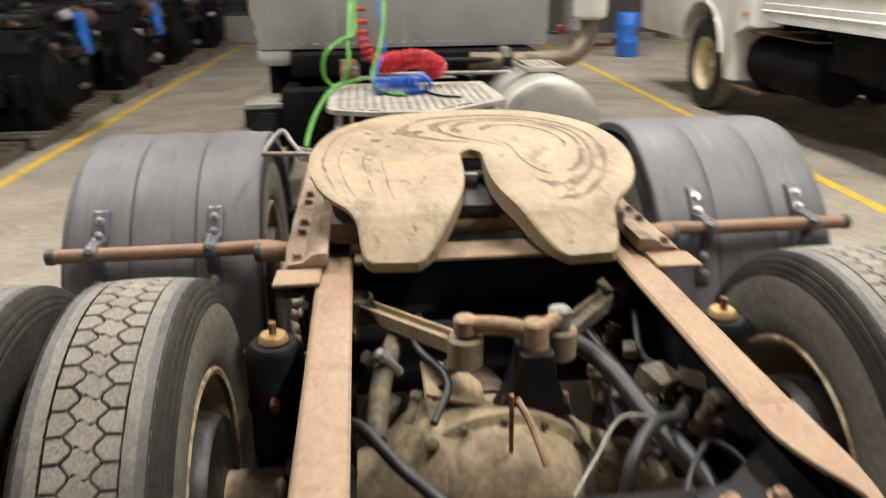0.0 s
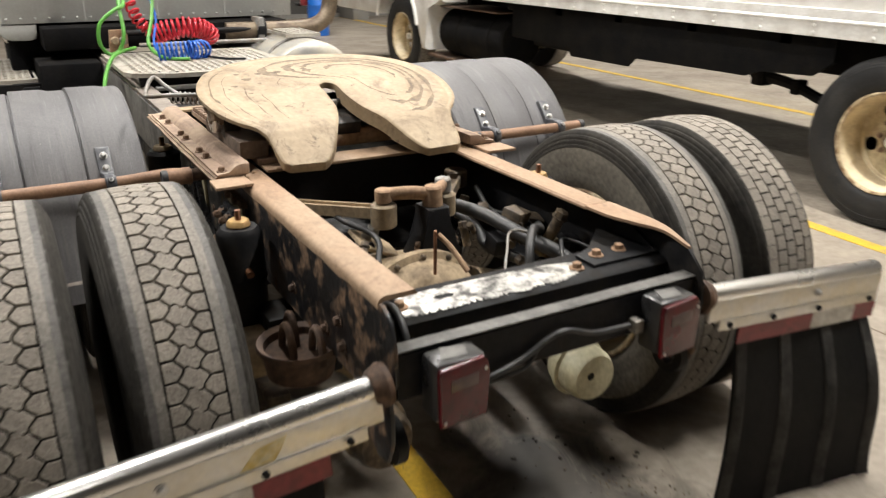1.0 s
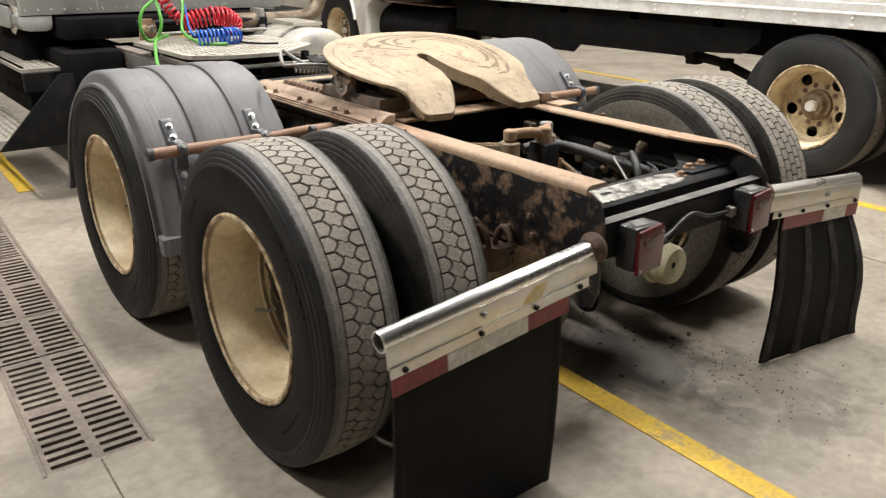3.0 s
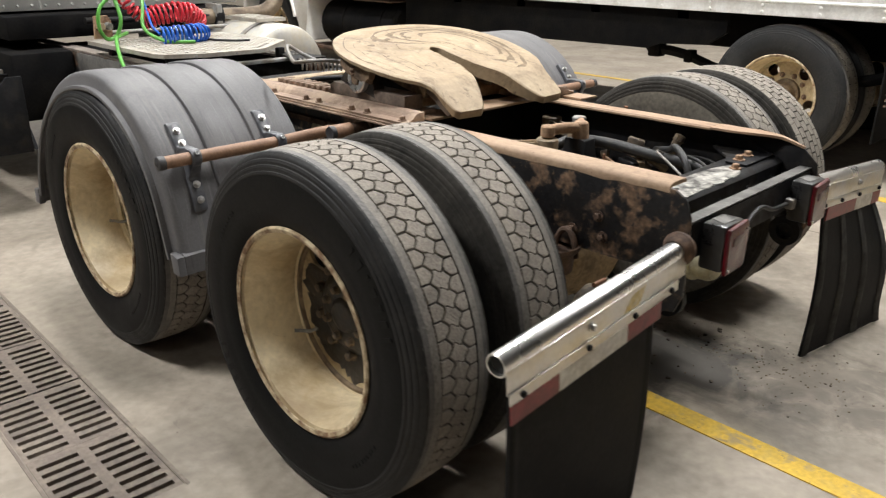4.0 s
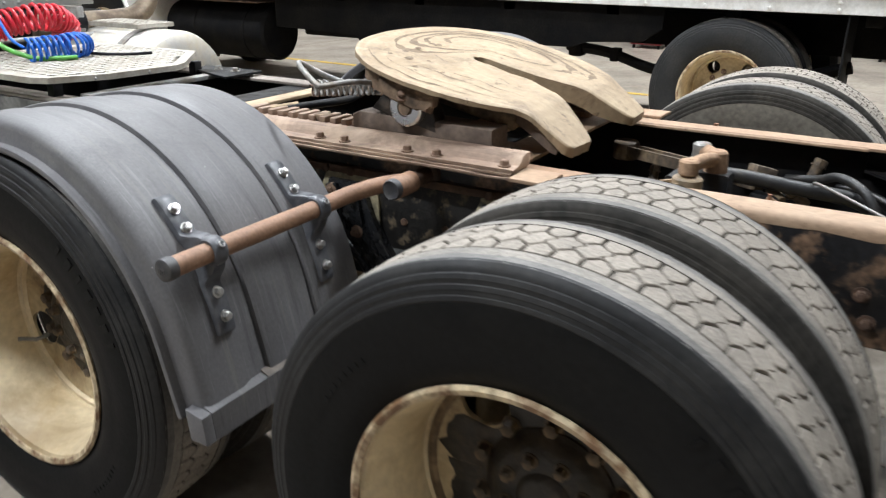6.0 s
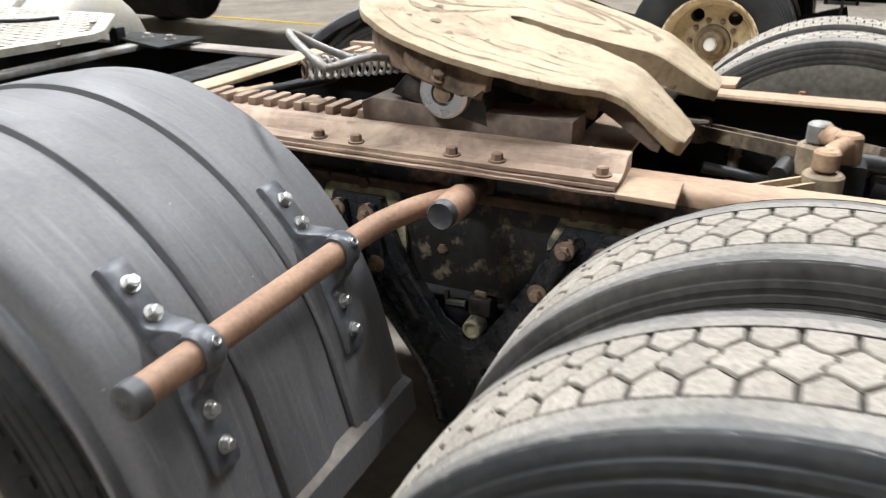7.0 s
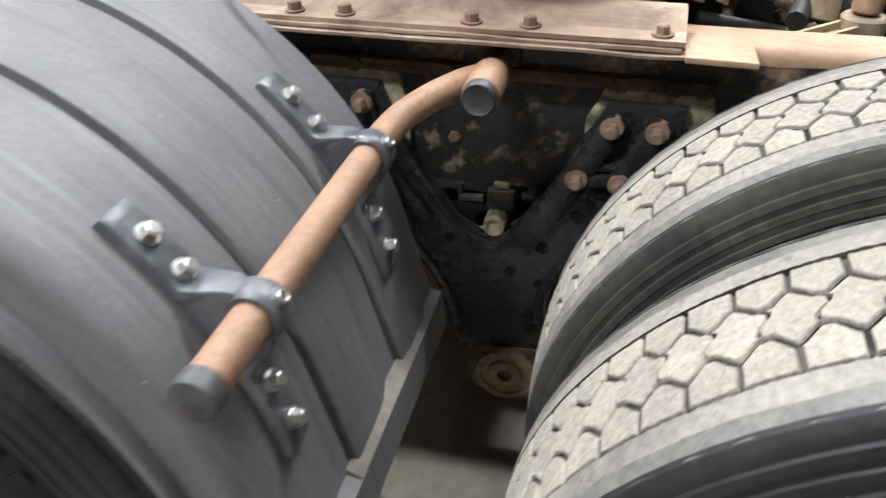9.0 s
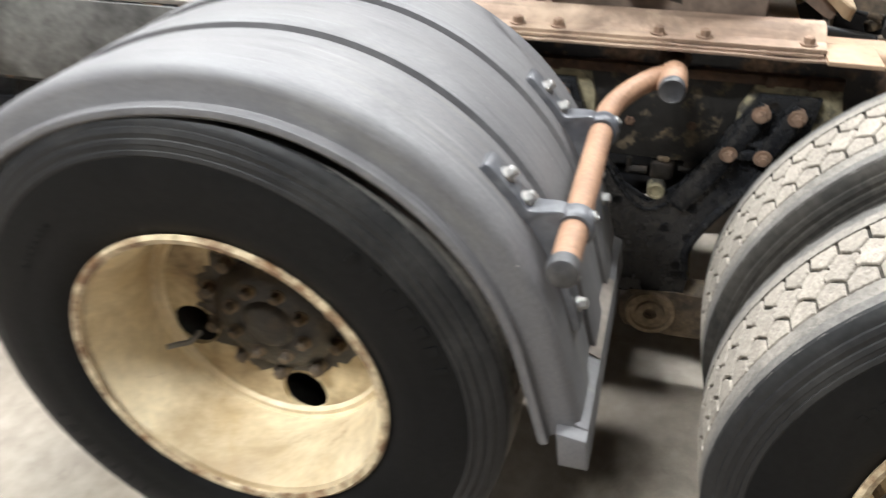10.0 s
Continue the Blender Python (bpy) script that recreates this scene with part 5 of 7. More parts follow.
def hanger_bracket(s):
    """A black Y-shaped cast hanger bolted to the rail."""
    x0, x1 = rail_out + 0.012, rail_out + 0.040
    out = [(0.335, 0.815), (0.455, 0.815), (0.515, 0.70), (0.535, 0.655), (0.585, 0.57), (0.645, 0.525), (0.705, 0.56), (0.765, 0.655), (0.80, 0.72), (0.835, 0.815), (0.95, 0.815), (0.96, 0.76), (0.90, 0.66), (0.85, 0.60), (0.78, 0.52), (0.735, 0.44), (0.705, 0.30), (0.69, 0.27), (0.53, 0.27), (0.525, 0.33), (0.535, 0.42), (0.50, 0.50), (0.45, 0.59), (0.40, 0.66), (0.345, 0.72)]
    h = part("spring_hanger", new_prism(out, s * x0, s * x1, "x", 0.004), BRACKET, truck, "black cast suspension hanger bolted to the rail")
    for c, d in ((0.385, 1), (0.89, -1)):
        pad = [(c - 0.098, 0.775), (c - 0.085, 0.832), (c - 0.03, 0.838), (c + 0.08, 0.834), (c + 0.105, 0.775), (c + 0.075 + 0.03 * d, 0.665), (c - 0.075 + 0.03 * d, 0.665)]
        part("shim_plate", new_prism(pad, s * (x0 - 0.0005), s * (x0 + 0.009), "x", 0.002), OLIVE, h, "olive crusted shim plate")
    for y, z in ((0.447, 0.779), (0.377, 0.778), (0.495, 0.682), (0.425, 0.681), (0.931, 0.786), (0.862, 0.784), (0.843, 0.678), (0.915, 0.68)):
        part("bolt_boss", lathe(bmesh.new(), [(s * x1, 0.0200), (s * (x1 + 0.015), 0.0190), (s * (x1 + 0.015), 0.0)], 18, centre=(y, z)), BOLTBROWN, h)
        part("hanger_bolt", bolt(bmesh.new(), (s * (x1 + 0.015), y, z), (s, 0, 0), 0.0125, 0.011, 0.0175), BOLTBROWN, h)
        part("bolt_end", new_cyl((s * (x1 + 0.025), y, z), (s * (x1 + 0.036), y, z), 0.0085, 0.0085, seg=10), BOLTBROWN, h)
    # thick cast arms between the bolts
    for k, ((y0, z0), (y1, z1), w) in enumerate((((0.447, 0.779), (0.495, 0.682), 0.021), ((0.377, 0.778), (0.425, 0.681), 0.021), ((0.495, 0.682), (0.425, 0.681), 0.012), ((0.495, 0.682), (0.575, 0.555), 0.026), ((0.862, 0.784), (0.843, 0.678), 0.021), ((0.931, 0.786), (0.915, 0.680), 0.021), ((0.843, 0.678), (0.770, 0.575), 0.022))):
        d = Vector((0, y1 - y0, z1 - z0))
        L = d.length
        rot = Matrix(((1, 0, 0), (0, d.y / L, -d.z / L), (0, d.z / L, d.y / L))).to_4x4()
        part("cast_arm", new_box(*sx(s, x1 - 0.004, x1 + 0.014), -w * 0.9, L + w * 0.9, -w, w, 0.006), BRACKET, h, at=Matrix.Translation((0, y0, z0)) @ rot)
    # raised edges of the casting
    for path, rr in (([(0.515, 0.655), (0.52, 0.625), (0.545, 0.60), (0.60, 0.538), (0.645, 0.512), (0.69, 0.538), (0.75, 0.625), (0.775, 0.66)], 0.006),
                     ([(0.415, 0.645), (0.435, 0.60), (0.455, 0.575), (0.505, 0.50), (0.54, 0.42), (0.535, 0.34)], 0.011),
                     ([(0.93, 0.65), (0.90, 0.625), (0.85, 0.59), (0.785, 0.51), (0.73, 0.425), (0.70, 0.32)], 0.011),
                     ([(0.38, 0.745), (0.395, 0.715), (0.435, 0.705), (0.475, 0.712), (0.485, 0.745), (0.475, 0.765)], 0.009),
                     ([(0.92, 0.745), (0.905, 0.715), (0.87, 0.705), (0.845, 0.715), (0.84, 0.745)], 0.009)):
        part("bracket_rib", new_tube(smooth_path([(s * x1, y, z) for y, z in path], 5), rr, 8), BRACKET, h)
    for y, z in ((0.489, 0.604), (0.455, 0.655), (0.545, 0.53), (0.60, 0.47), (0.545, 0.45), (0.715, 0.53), (0.56, 0.37), (0.555, 0.34), (0.425, 0.795), (0.435, 0.765)):
        part("rivet_hole", lathe(bmesh.new(), [(s * x1, 0.0115), (s * (x1 + 0.003), 0.011), (s * (x1 + 0.003), 0.0075), (s * (x1 + 0.0005), 0.007), (s * (x1 + 0.0005), 0.0)], 12, centre=(y, z)), BLACK, h)
    part("cast_mark", new_box(*sx(s, x1, x1 + 0.003), 0.60, 0.605, 0.395, 0.44), BRACKET, h)
    part("cast_mark", new_box(*sx(s, x1, x1 + 0.003), 0.625, 0.63, 0.395, 0.44), BRACKET, h)
    # equalising beam with its round bush
    beam = part("walking_beam", new_prism([(0.10, 0.275), (0.10, 0.165), (0.55, 0.155), (0.66, 0.165), (0.68, 0.20), (0.68, 0.25), (0.66, 0.28), (0.55, 0.29)], s * 0.40, s * 0.475, "x", 0.01), GRIME, truck, "brown greasy suspension beam")
    part("beam_bush", lathe(bmesh.new(), [(s * 0.475, 0.062), (s * 0.487, 0.060), (s * 0.487, 0.05), (s * 0.480, 0.047), (s * 0.480, 0.036), (s * 0.487, 0.034), (s * 0.487, 0.016), (s * 0.47, 0.014), (s * 0.47, 0.0)], 28, centre=(0.60, 0.222)), DUST, beam, "tan round rubber bush")
    return h


hanger_bracket(-1)
hanger_bracket(1)
for s in (-1, 1):
    valve = part("levelling_valve", new_box(*sx(s, 0.405, 0.452), 0.600, 0.652, 0.582, 0.626, 0.010), HUBGRIME, truck, "greasy black levelling valve")
    part("valve_cap", new_box(*sx(s, 0.41, 0.447), 0.612, 0.640, 0.626, 0.640, 0.005), GRIME, valve)
    part("valve_plug", lathe(bmesh.new(), [(s * 0.44, 0.021), (s * 0.474, 0.020), (s * 0.478, 0.018), (s * 0.478, 0.014), (s * 0.474, 0.013), (s * 0.474, 0.0)], 20, centre=(0.632, 0.565)), OLIVE, valve)
    part("valve_port", new_cyl((s * 0.44, 0.66, 0.60), (s * 0.445, 0.70, 0.60), 0.009, seg=8), HUBGRIME, valve)
    part("valve_port", new_cyl((s * 0.44, 0.70, 0.592), (s * 0.444, 0.70, 0.63), 0.006, seg=8), HUBGRIME, valve)
    part("valve_port", new_cyl((s * 0.43, 0.555, 0.61), (s * 0.43, 0.59, 0.61), 0.009, seg=8), HUBGRIME, valve)
    part("valve_lever", new_box(*sx(s, 0.43, 0.437), 0.53, 0.58, 0.60, 0.66, 0.003), HUBGRIME, valve)
    # black damper can with a brass top
    can = part("damper_can", lathe(bmesh.new(), [(0, 0.0), (0, 0.055), (0.01, 0.064), (0.16, 0.066), (0.17, 0.07), (0.18, 0.066), (0.30, 0.064), (0.318, 0.05), (0.32, 0.0)], 24), BLACK, truck, "black damper can with a brass top", Matrix.Translation((s * 0.515, 0.10, 0.53)) @ pose(0, 0, 0, 0, -90))
    part("brass_top", new_cyl((0.32, 0, 0), (0.338, 0, 0), 0.034, 0.03, seg=16, bevel=0.003), BRASS, can, "worn brass bush")
    part("top_stud", new_cyl((0.338, 0, 0), (0.366, 0, 0), 0.009, seg=6), RUST, can)
    part("can_port", new_cyl((0.22, 0.0, 0.0), (0.20, -0.085, 0.0), 0.011, seg=8), RUST, can)
    can = part("damper_can", new_cyl((s * 0.515, 1.17, 0.52), (s * 0.515, 1.17, 0.835), 0.062, seg=24, bevel=0.012), BLACK, truck, "black damper can with a dusty top")
    part("can_top", new_cyl((s * 0.515, 1.17, 0.836), (s * 0.515, 1.17, 0.853), 0.038, 0.035, seg=18, bevel=0.003), DUST, can)
    part("top_stud", new_cyl((s * 0.515, 1.17, 0.853), (s * 0.515, 1.17, 0.885), 0.010, seg=6), RUSTDARK, can)
    # rusty spring pan behind the wheel, with loops of old fixings
    pan = part("spring_pan", lathe(bmesh.new(), [(0, 0.0), (0, 0.085), (0.06, 0.094), (0.075, 0.108), (0.088, 0.106), (0.08, 0.09), (0.062, 0.085), (0.06, 0.0)], 28), RUSTDARK, truck, "rusty round spring pan", Matrix.Translation((s * 0.485, -0.275, 0.568)) @ pose(0, 0, 0, 0, -90))
    for k, (a, r) in enumerate(((0.0, 0.045), (0.06, 0.038), (-0.05, 0.04))):
        part("fixing_loop", new_tube([(0.05 + 0.085 * math.sin(t), a + r * math.cos(t), 0.03 * s * (k - 1)) for t in [math.pi * i / 10 for i in range(11)]], 0.010, 8), RUSTDARK, pan)
    part("pan_arm", new_box(*sx(s, 0.38, 0.50), -0.30, -0.25, 0.555, 0.575, 0.004), BLACK, truck)

# ---- axles, torque rods and air lines between the rails ----
for k, ay in enumerate(AX):
    ax = part("drive_axle", lathe(bmesh.new(), [(-0.62, 0.0), (-0.62, 0.072), (-0.36, 0.078), (-0.26, 0.12), (-0.21, 0.17), (-0.15, 0.205), (0.08, 0.205), (0.15, 0.17), (0.22, 0.12), (0.34, 0.078), (0.62, 0.072), (0.62, 0.0)], 36), DUST, truck, "dusty tan drive axle housing", pose(-0.03, ay, HUB))
    bowl = bmesh.new()
    prof = [(0.0, 0.21), (-0.05, 0.235), (-0.075, 0.235), (-0.085, 0.215), (-0.13, 0.205), (-0.18, 0.165), (-0.21, 0.10), (-0.22, 0.0)]
    lathe(bowl, prof, 40)
    bmesh.ops.transform(bowl, matrix=Matrix.Rotation(radians(90), 4, "Z"), verts=bowl.verts)
    d = part("differential_cover", bowl, DUST, ax, "domed dusty differential cover")
    for i in range(16):
        a = 2 * math.pi * i / 16
        part("cover_bolt", bolt(bmesh.new(), (0.225 * math.cos(a), -0.085, 0.225 * math.sin(a)), (0, -1, 0), 0.009, 0.009), GRIME, ax)
    part("pinion_nose", lathe(bmesh.new(), [(0.1, 0.19), (0.2, 0.15), (0.34, 0.10), (0.42, 0.085), (0.42, 0.0)], 28), GRIME, ax, at=pose(0, 0, 0, 0, 0, 90))
    for s in (-1, 1):
        part("brake_drum", lathe(bmesh.new(), [(s * 0.63, 0.0), (s * 0.63, 0.12), (s * 0.64, 0.195), (s * 0.655, 0.205), (s * 0.70, 0.208), (s * 0.74, 0.205)], 36), HUBGRIME, ax, "dark rusty brake drum", pose(0.03, 0, 0))
        part("spring_seat", new_box(*sx(s, 0.36, 0.50), -0.07, 0.07, 0.02, 0.12, 0.01), BLACK, ax, at=pose(0.03, 0, 0))
        if k == 0:
            # the left chamber is darker than the right one
            ch = part("brake_chamber", lathe(bmesh.new(), [(0.0, 0.0), (0.0, 0.05), (-0.02, 0.075), (-0.055, 0.082), (-0.06, 0.092), (-0.075, 0.092), (-0.08, 0.082), (-0.13, 0.080), (-0.15, 0.07), (-0.153, 0.0)], 28), CHAMBER if s > 0 else GRIME, truck, "pale painted brake chamber" if s > 0 else "dark brown brake chamber", Matrix.Translation((s * 0.335, -0.315, 0.41)) @ pose(0, 0, 0, 0, 0, 90))
            # flat black disc painted on as the hole's shade
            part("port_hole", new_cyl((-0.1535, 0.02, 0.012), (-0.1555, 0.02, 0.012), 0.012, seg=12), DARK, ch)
            part("clamp_bolt", new_cyl((-0.067, -0.03, 0.095), (-0.067, 0.03, 0.095), 0.008, seg=8), RUST, ch)

tower = part("torque_tower", new_prism([(-0.085, 0.0), (0.085, 0.0), (0.072, 0.035), (0.044, 0.065), (0.038, 0.155), (-0.036, 0.155), (-0.040, 0.065), (-0.066, 0.035)], -0.05, 0.04, "y", 0.010), BLACK, truck, "dark cast torque rod tower on the axle", pose(0.045, 0.0, 0.70))
yoke = part("tower_yoke", new_cyl((0.002, -0.005, 0.148), (0.002, -0.005, 0.215), 0.032, 0.028, seg=18, bevel=0.006), RUSTDUST, tower, "brown forked yoke")
for pts, r in (([(0.0, -0.005, 0.185), (-0.04, 0.010, 0.194), (-0.09, 0.026, 0.196), (-0.142, 0.036, 0.194)], 0.019), ([(0.0, -0.005, 0.185), (0.035, 0.02, 0.192), (0.068, 0.05, 0.196)], 0.018)):
    part("yoke_arm", new_tube(smooth_path(pts, 5), r, 12, flat=1.25), RUSTDUST, yoke)
part("yoke_eye", new_cyl((-0.142, 0.036, 0.172), (-0.142, 0.036, 0.214), 0.026, seg=18, bevel=0.005), RUSTDUST, yoke)
part("yoke_eye", new_cyl((0.070, 0.052, 0.170), (0.070, 0.052, 0.216), 0.026, seg=18, bevel=0.005), STEEL, yoke)
part("base_bolt", bolt(bmesh.new(), (-0.058, -0.03, 0.036), (-0.4, 0, 1), 0.011, 0.012, 0.016), BOLTBROWN, tower)
part("base_bolt", bolt(bmesh.new(), (0.062, -0.03, 0.036), (0.4, 0, 1), 0.011, 0.012, 0.016), BOLTBROWN, tower)
# bent pale plate beside the tower
part("axle_plate", new_prism([(-0.10, -0.05), (0.055, -0.06), (0.075, 0.02), (0.03, 0.075), (-0.075, 0.06)], -0.006, 0.006, "z", 0.002), DUST, truck, "pale dusty plate on the axle", pose(-0.115, 0.055, 0.735, 18, 24, 20))
for s in (-1, 1):
    a, b = Vector((-0.097 if s < 0 else 0.115, 0.036 if s < 0 else 0.052, 0.842)), Vector((s * 0.33, 0.34, 0.815))
    d = (b - a).normalized()
    n = Vector((0, 0, 1))
    w = d.cross(n).normalized()
    bm = bmesh.new()
    for off, hw, h0, h1 in ((0, 0.022, -0.004, 0.004), (0.019, 0.004, -0.017, 0.017), (-0.019, 0.004, -0.017, 0.017)):
        vs = [bm.verts.new(p + w * (off + e * hw) + n * h) for p in (a, b) for e, h in ((-1, h0), (1, h0), (1, h1), (-1, h1))]
        for q in ((0, 1, 2, 3), (7, 6, 5, 4), (0, 4, 5, 1), (1, 5, 6, 2), (2, 6, 7, 3), (3, 7, 4, 0)):
            bm.faces.new([vs[i] for i in q])
    rod = part("torque_rod", bm, DUST if s < 0 else GRIME, truck, "tan cast torque rod")
    part("rod_eye", new_cyl(a - n * 0.045, a + n * 0.026, 0.040, seg=22, bevel=0.005), RODS, rod)
    part("rod_eye", new_cyl(b - n * 0.03, b + n * 0.03, 0.042, seg=20, bevel=0.005), GRIME, rod)


def hose(pts, r, material=None, label=""):
    return part("air_hose", new_tube(smooth_path(pts, 7), r, 10), material or HOSE, truck, label or "black rubber air hose")


hose([(0.06, 0.12, 0.80), (0.15, 0.085, 0.815), (0.205, -0.04, 0.81), (0.235, -0.20, 0.79), (0.275, -0.36, 0.765), (0.30, -0.45, 0.70)], 0.022)
hose([(0.11, -0.43, 0.68), (0.115, -0.42, 0.76), (0.14, -0.38, 0.825), (0.20, -0.31, 0.845), (0.27, -0.25, 0.815), (0.33, -0.16, 0.79)], 0.013)
hose([(-0.36, -0.12, 0.77), (-0.32, -0.175, 0.785), (-0.26, -0.27, 0.765), (-0.18, -0.37, 0.74), (-0.13, -0.47, 0.70)], 0.013)
hose([(-0.25, 0.34, 0.72), (-0.25, 0.20, 0.775), (-0.285, 0.02, 0.765), (-0.30, -0.12, 0.72)], 0.024, GRIME, "grimy wrapped hose")
hose([(-0.36, -0.45, 0.72), (-0.37, -0.5, 0.80), (-0.36, -0.56, 0.835), (-0.365, -0.63, 0.80), (-0.37, -0.66, 0.72)], 0.011)
hose([(-0.33, -0.44, 0.70), (-0.345, -0.48, 0.79), (-0.335, -0.53, 0.83), (-0.345, -0.6, 0.79)], 0.007)
hose([(0.02, -0.44, 0.80), (0.08, -0.36, 0.815), (0.16, -0.26, 0.83), (0.26, -0.24, 0.80)], 0.004, STEEL, "thin grey cable")
hose([(0.20, -0.46, 0.78), (0.25, -0.38, 0.80), (0.32, -0.30, 0.79), (0.36, -0.36, 0.78), (0.34, -0.44, 0.76)], 0.006)
hose([(0.36, 0.25, 0.80), (0.33, 0.1, 0.76), (0.35, -0.05, 0.78), (0.31, -0.18, 0.74)], 0.010)
hose([(0.25, 0.3, 0.74), (0.28, 0.12, 0.71), (0.22, -0.05, 0.70), (0.27, -0.2, 0.69)], 0.015)
hose([(-0.18, 0.3, 0.80), (-0.20, 0.12, 0.81), (-0.14, 0.0, 0.78), (-0.18, -0.10, 0.74)], 0.009)
part("dip_rod", new_cyl((-0.03, -0.16, 0.70), (-0.032, -0.165, 0.835), 0.005, seg=8), RUST, truck)
part("dip_rod", new_tube(smooth_path([(-0.02, -0.16, 0.82), (0.0, -0.2, 0.79), (0.02, -0.26, 0.735)], 4), 0.008, 8), RUSTDUST, truck)
rnd = random.Random(11)
for k in range(26):
    # valves, fittings and brackets crowded along the right rail and round the axle
    x, y, z = rnd.uniform(0.2, 0.4), rnd.uniform(-0.25, 0.32), rnd.uniform(0.66, 0.80)
    if k % 3 == 0:
        x = rnd.uniform(-0.38, -0.12)
    q = rnd.uniform(0.018, 0.04)
    if k % 2:
        part("valve_body", new_box(-q, q, -q * 0.8, q * 0.8, -q * 0.7, q * 0.7, 0.005), GRIME if k % 4 == 1 else BLACK, truck, at=pose(x, y, z, rnd.uniform(-20, 20), rnd.uniform(-20, 20), rnd.uniform(0, 90)))
    else:
        part("pipe_fitting", bolt(new_cyl((0, 0, -q), (0, 0, q), q * 0.45, seg=10), (0, 0, q), (0, 0, 1), q * 0.55, q * 0.5, q * 0.62), STEEL if k % 12 == 0 else GRIME, truck, at=pose(x, y, z, rnd.uniform(-60, 60), rnd.uniform(-60, 60), 0))
# added black slab that keeps the gaps below the rails dark
part("belly_filler", new_box(-0.40, 0.40, 0.42, 3.0, 0.50, 0.58, 0.03), BLACK, truck)
part("air_tank", new_cyl((-0.40, 2.35, 0.55), (0.40, 2.35, 0.55), 0.14, seg=24, bevel=0.03), BLACK, truck)

# ---- rear end ----
beam = part("end_crossmember", new_prism([(-0.61, 0.67), (-0.59, 0.66), (-0.47, 0.66), (-0.455, 0.675), (-0.455, 0.812), (-0.468, 0.823), (-0.595, 0.823), (-0.61, 0.81)], -0.418, 0.418, "x", 0.002), BLACK, truck, "black boxed rear crossmember with scraped top")
# pale metal patch: scraped top together with the sheen seen on it
bm = bmesh.new()
rnd = random.Random(5)
prev = None
for i in range(181):
    x = -0.345 + 0.53 * i / 180
    e0 = -0.604 + 0.016 * rnd.random() ** 2 + 0.006 * noise.noise((x * 20, 0, 0)) + (0.05 * max(0, (i - 140) / 40) ** 2)
    e1 = -0.493 + 0.004 * rnd.random() - (0.03 * max(0, (i - 120) / 60) ** 2)
    cur = [bm.verts.new((x, e0, 0.8236)), bm.verts.new((x, e1, 0.8236))]
    if prev:
        bm.faces.new((prev[0], cur[0], cur[1], prev[1]))
    prev = cur
part("scraped_sheen_patch", bm, SCRAPEDSHEEN, beam, "bright scraped patch on the crossmember with its sheen painted in")
# flat black shape laid on top as the slot's shade
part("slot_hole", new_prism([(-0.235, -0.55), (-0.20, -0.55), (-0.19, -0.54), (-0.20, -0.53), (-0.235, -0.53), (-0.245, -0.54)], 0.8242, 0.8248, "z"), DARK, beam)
gus = part("corner_gusset", new_prism([(0.20, -0.575), (0.418, -0.575), (0.418, -0.36), (0.385, -0.36), (0.27, -0.47), (0.20, -0.50)], 0.8245, 0.832, "z", 0.002), BLACK, truck, "black bolted corner gusset")
part("gusset_web", new_prism([(-0.575, 0.832), (-0.36, 0.832), (-0.36, 0.895), (-0.42, 0.895)], 0.408, 0.418, "x", 0.002), BLACK, gus)
for x, y in ((0.247, -0.525), (0.328, -0.52), (0.16, -0.555), (-0.335, -0.545)):
    part("beam_bolt", bolt(bmesh.new(), (x, y, 0.832 if x > 0.2 else 0.8236), (0, 0, 1), 0.013, 0.012, 0.02), RUSTDUST, beam)
for x in (-0.25, -0.05, 0.15, 0.33):
    part("beam_bolt", bolt(bmesh.new(), (x, -0.61, 0.765), (0, -1, 0), 0.010, 0.008, 0.014), BLACK, beam)
lightbar = part("light_bar", new_prism([(-0.715, 0.70), (-0.708, 0.80), (-0.665, 0.806), (-0.665, 0.797), (-0.70, 0.792), (-0.705, 0.70)], -0.425, 0.428, "x", 0.001), BLACK, truck, "black angle bar carrying the tail lamps")
# top strip paler than the black bar
part("bar_top", new_box(-0.42, 0.425, -0.708, -0.668, 0.8045, 0.8085, 0.001), BARGREY, lightbar, "dull grey top edge")
for s, xc in ((-1, -0.315), (1, 0.285)):
    lamp = part("tail_lamp", new_box(-0.060, 0.060, -0.072, 0.0, -0.068, 0.070, 0.012), BLACKGLOSS, truck, "black boxed tail lamp with a red lens", pose(xc, -0.717, 0.735))
    out = [(-0.058, -0.076), (0.058, -0.070), (0.063, 0.035), (0.058, 0.062), (0.046, 0.076), (-0.060, 0.066), (-0.062, 0.05)]
    lens = part("lens", new_prism([(a * 0.95, b * 0.94) for a, b in out], -0.086, -0.072, "y", 0.004), RED, lamp, "dark red lens with an arched top")
    part("reflector", new_prism([(-0.034, 0.010), (0.030, 0.016), (0.030, 0.042), (-0.034, 0.036)], -0.0880, -0.0855, "y", 0.0005), LENSWHITE, lens, "pale clear licence lens")
    part("lamp_top", new_prism([(-0.040, -0.055), (0.02, -0.060), (0.034, -0.02), (-0.02, -0.008)], 0.0702, 0.0718, "z", 0.0003), BARGREY, lamp, "dull grey patch on top")
    part("lens_screw", new_cyl((0.047, -0.089, 0.046), (0.047, -0.085, 0.046), 0.004, seg=8), ZINC, lamp)
    part("lens_screw", new_cyl((-0.047, -0.089, -0.058), (-0.047, -0.085, -0.058), 0.004, seg=8), ZINC, lamp)
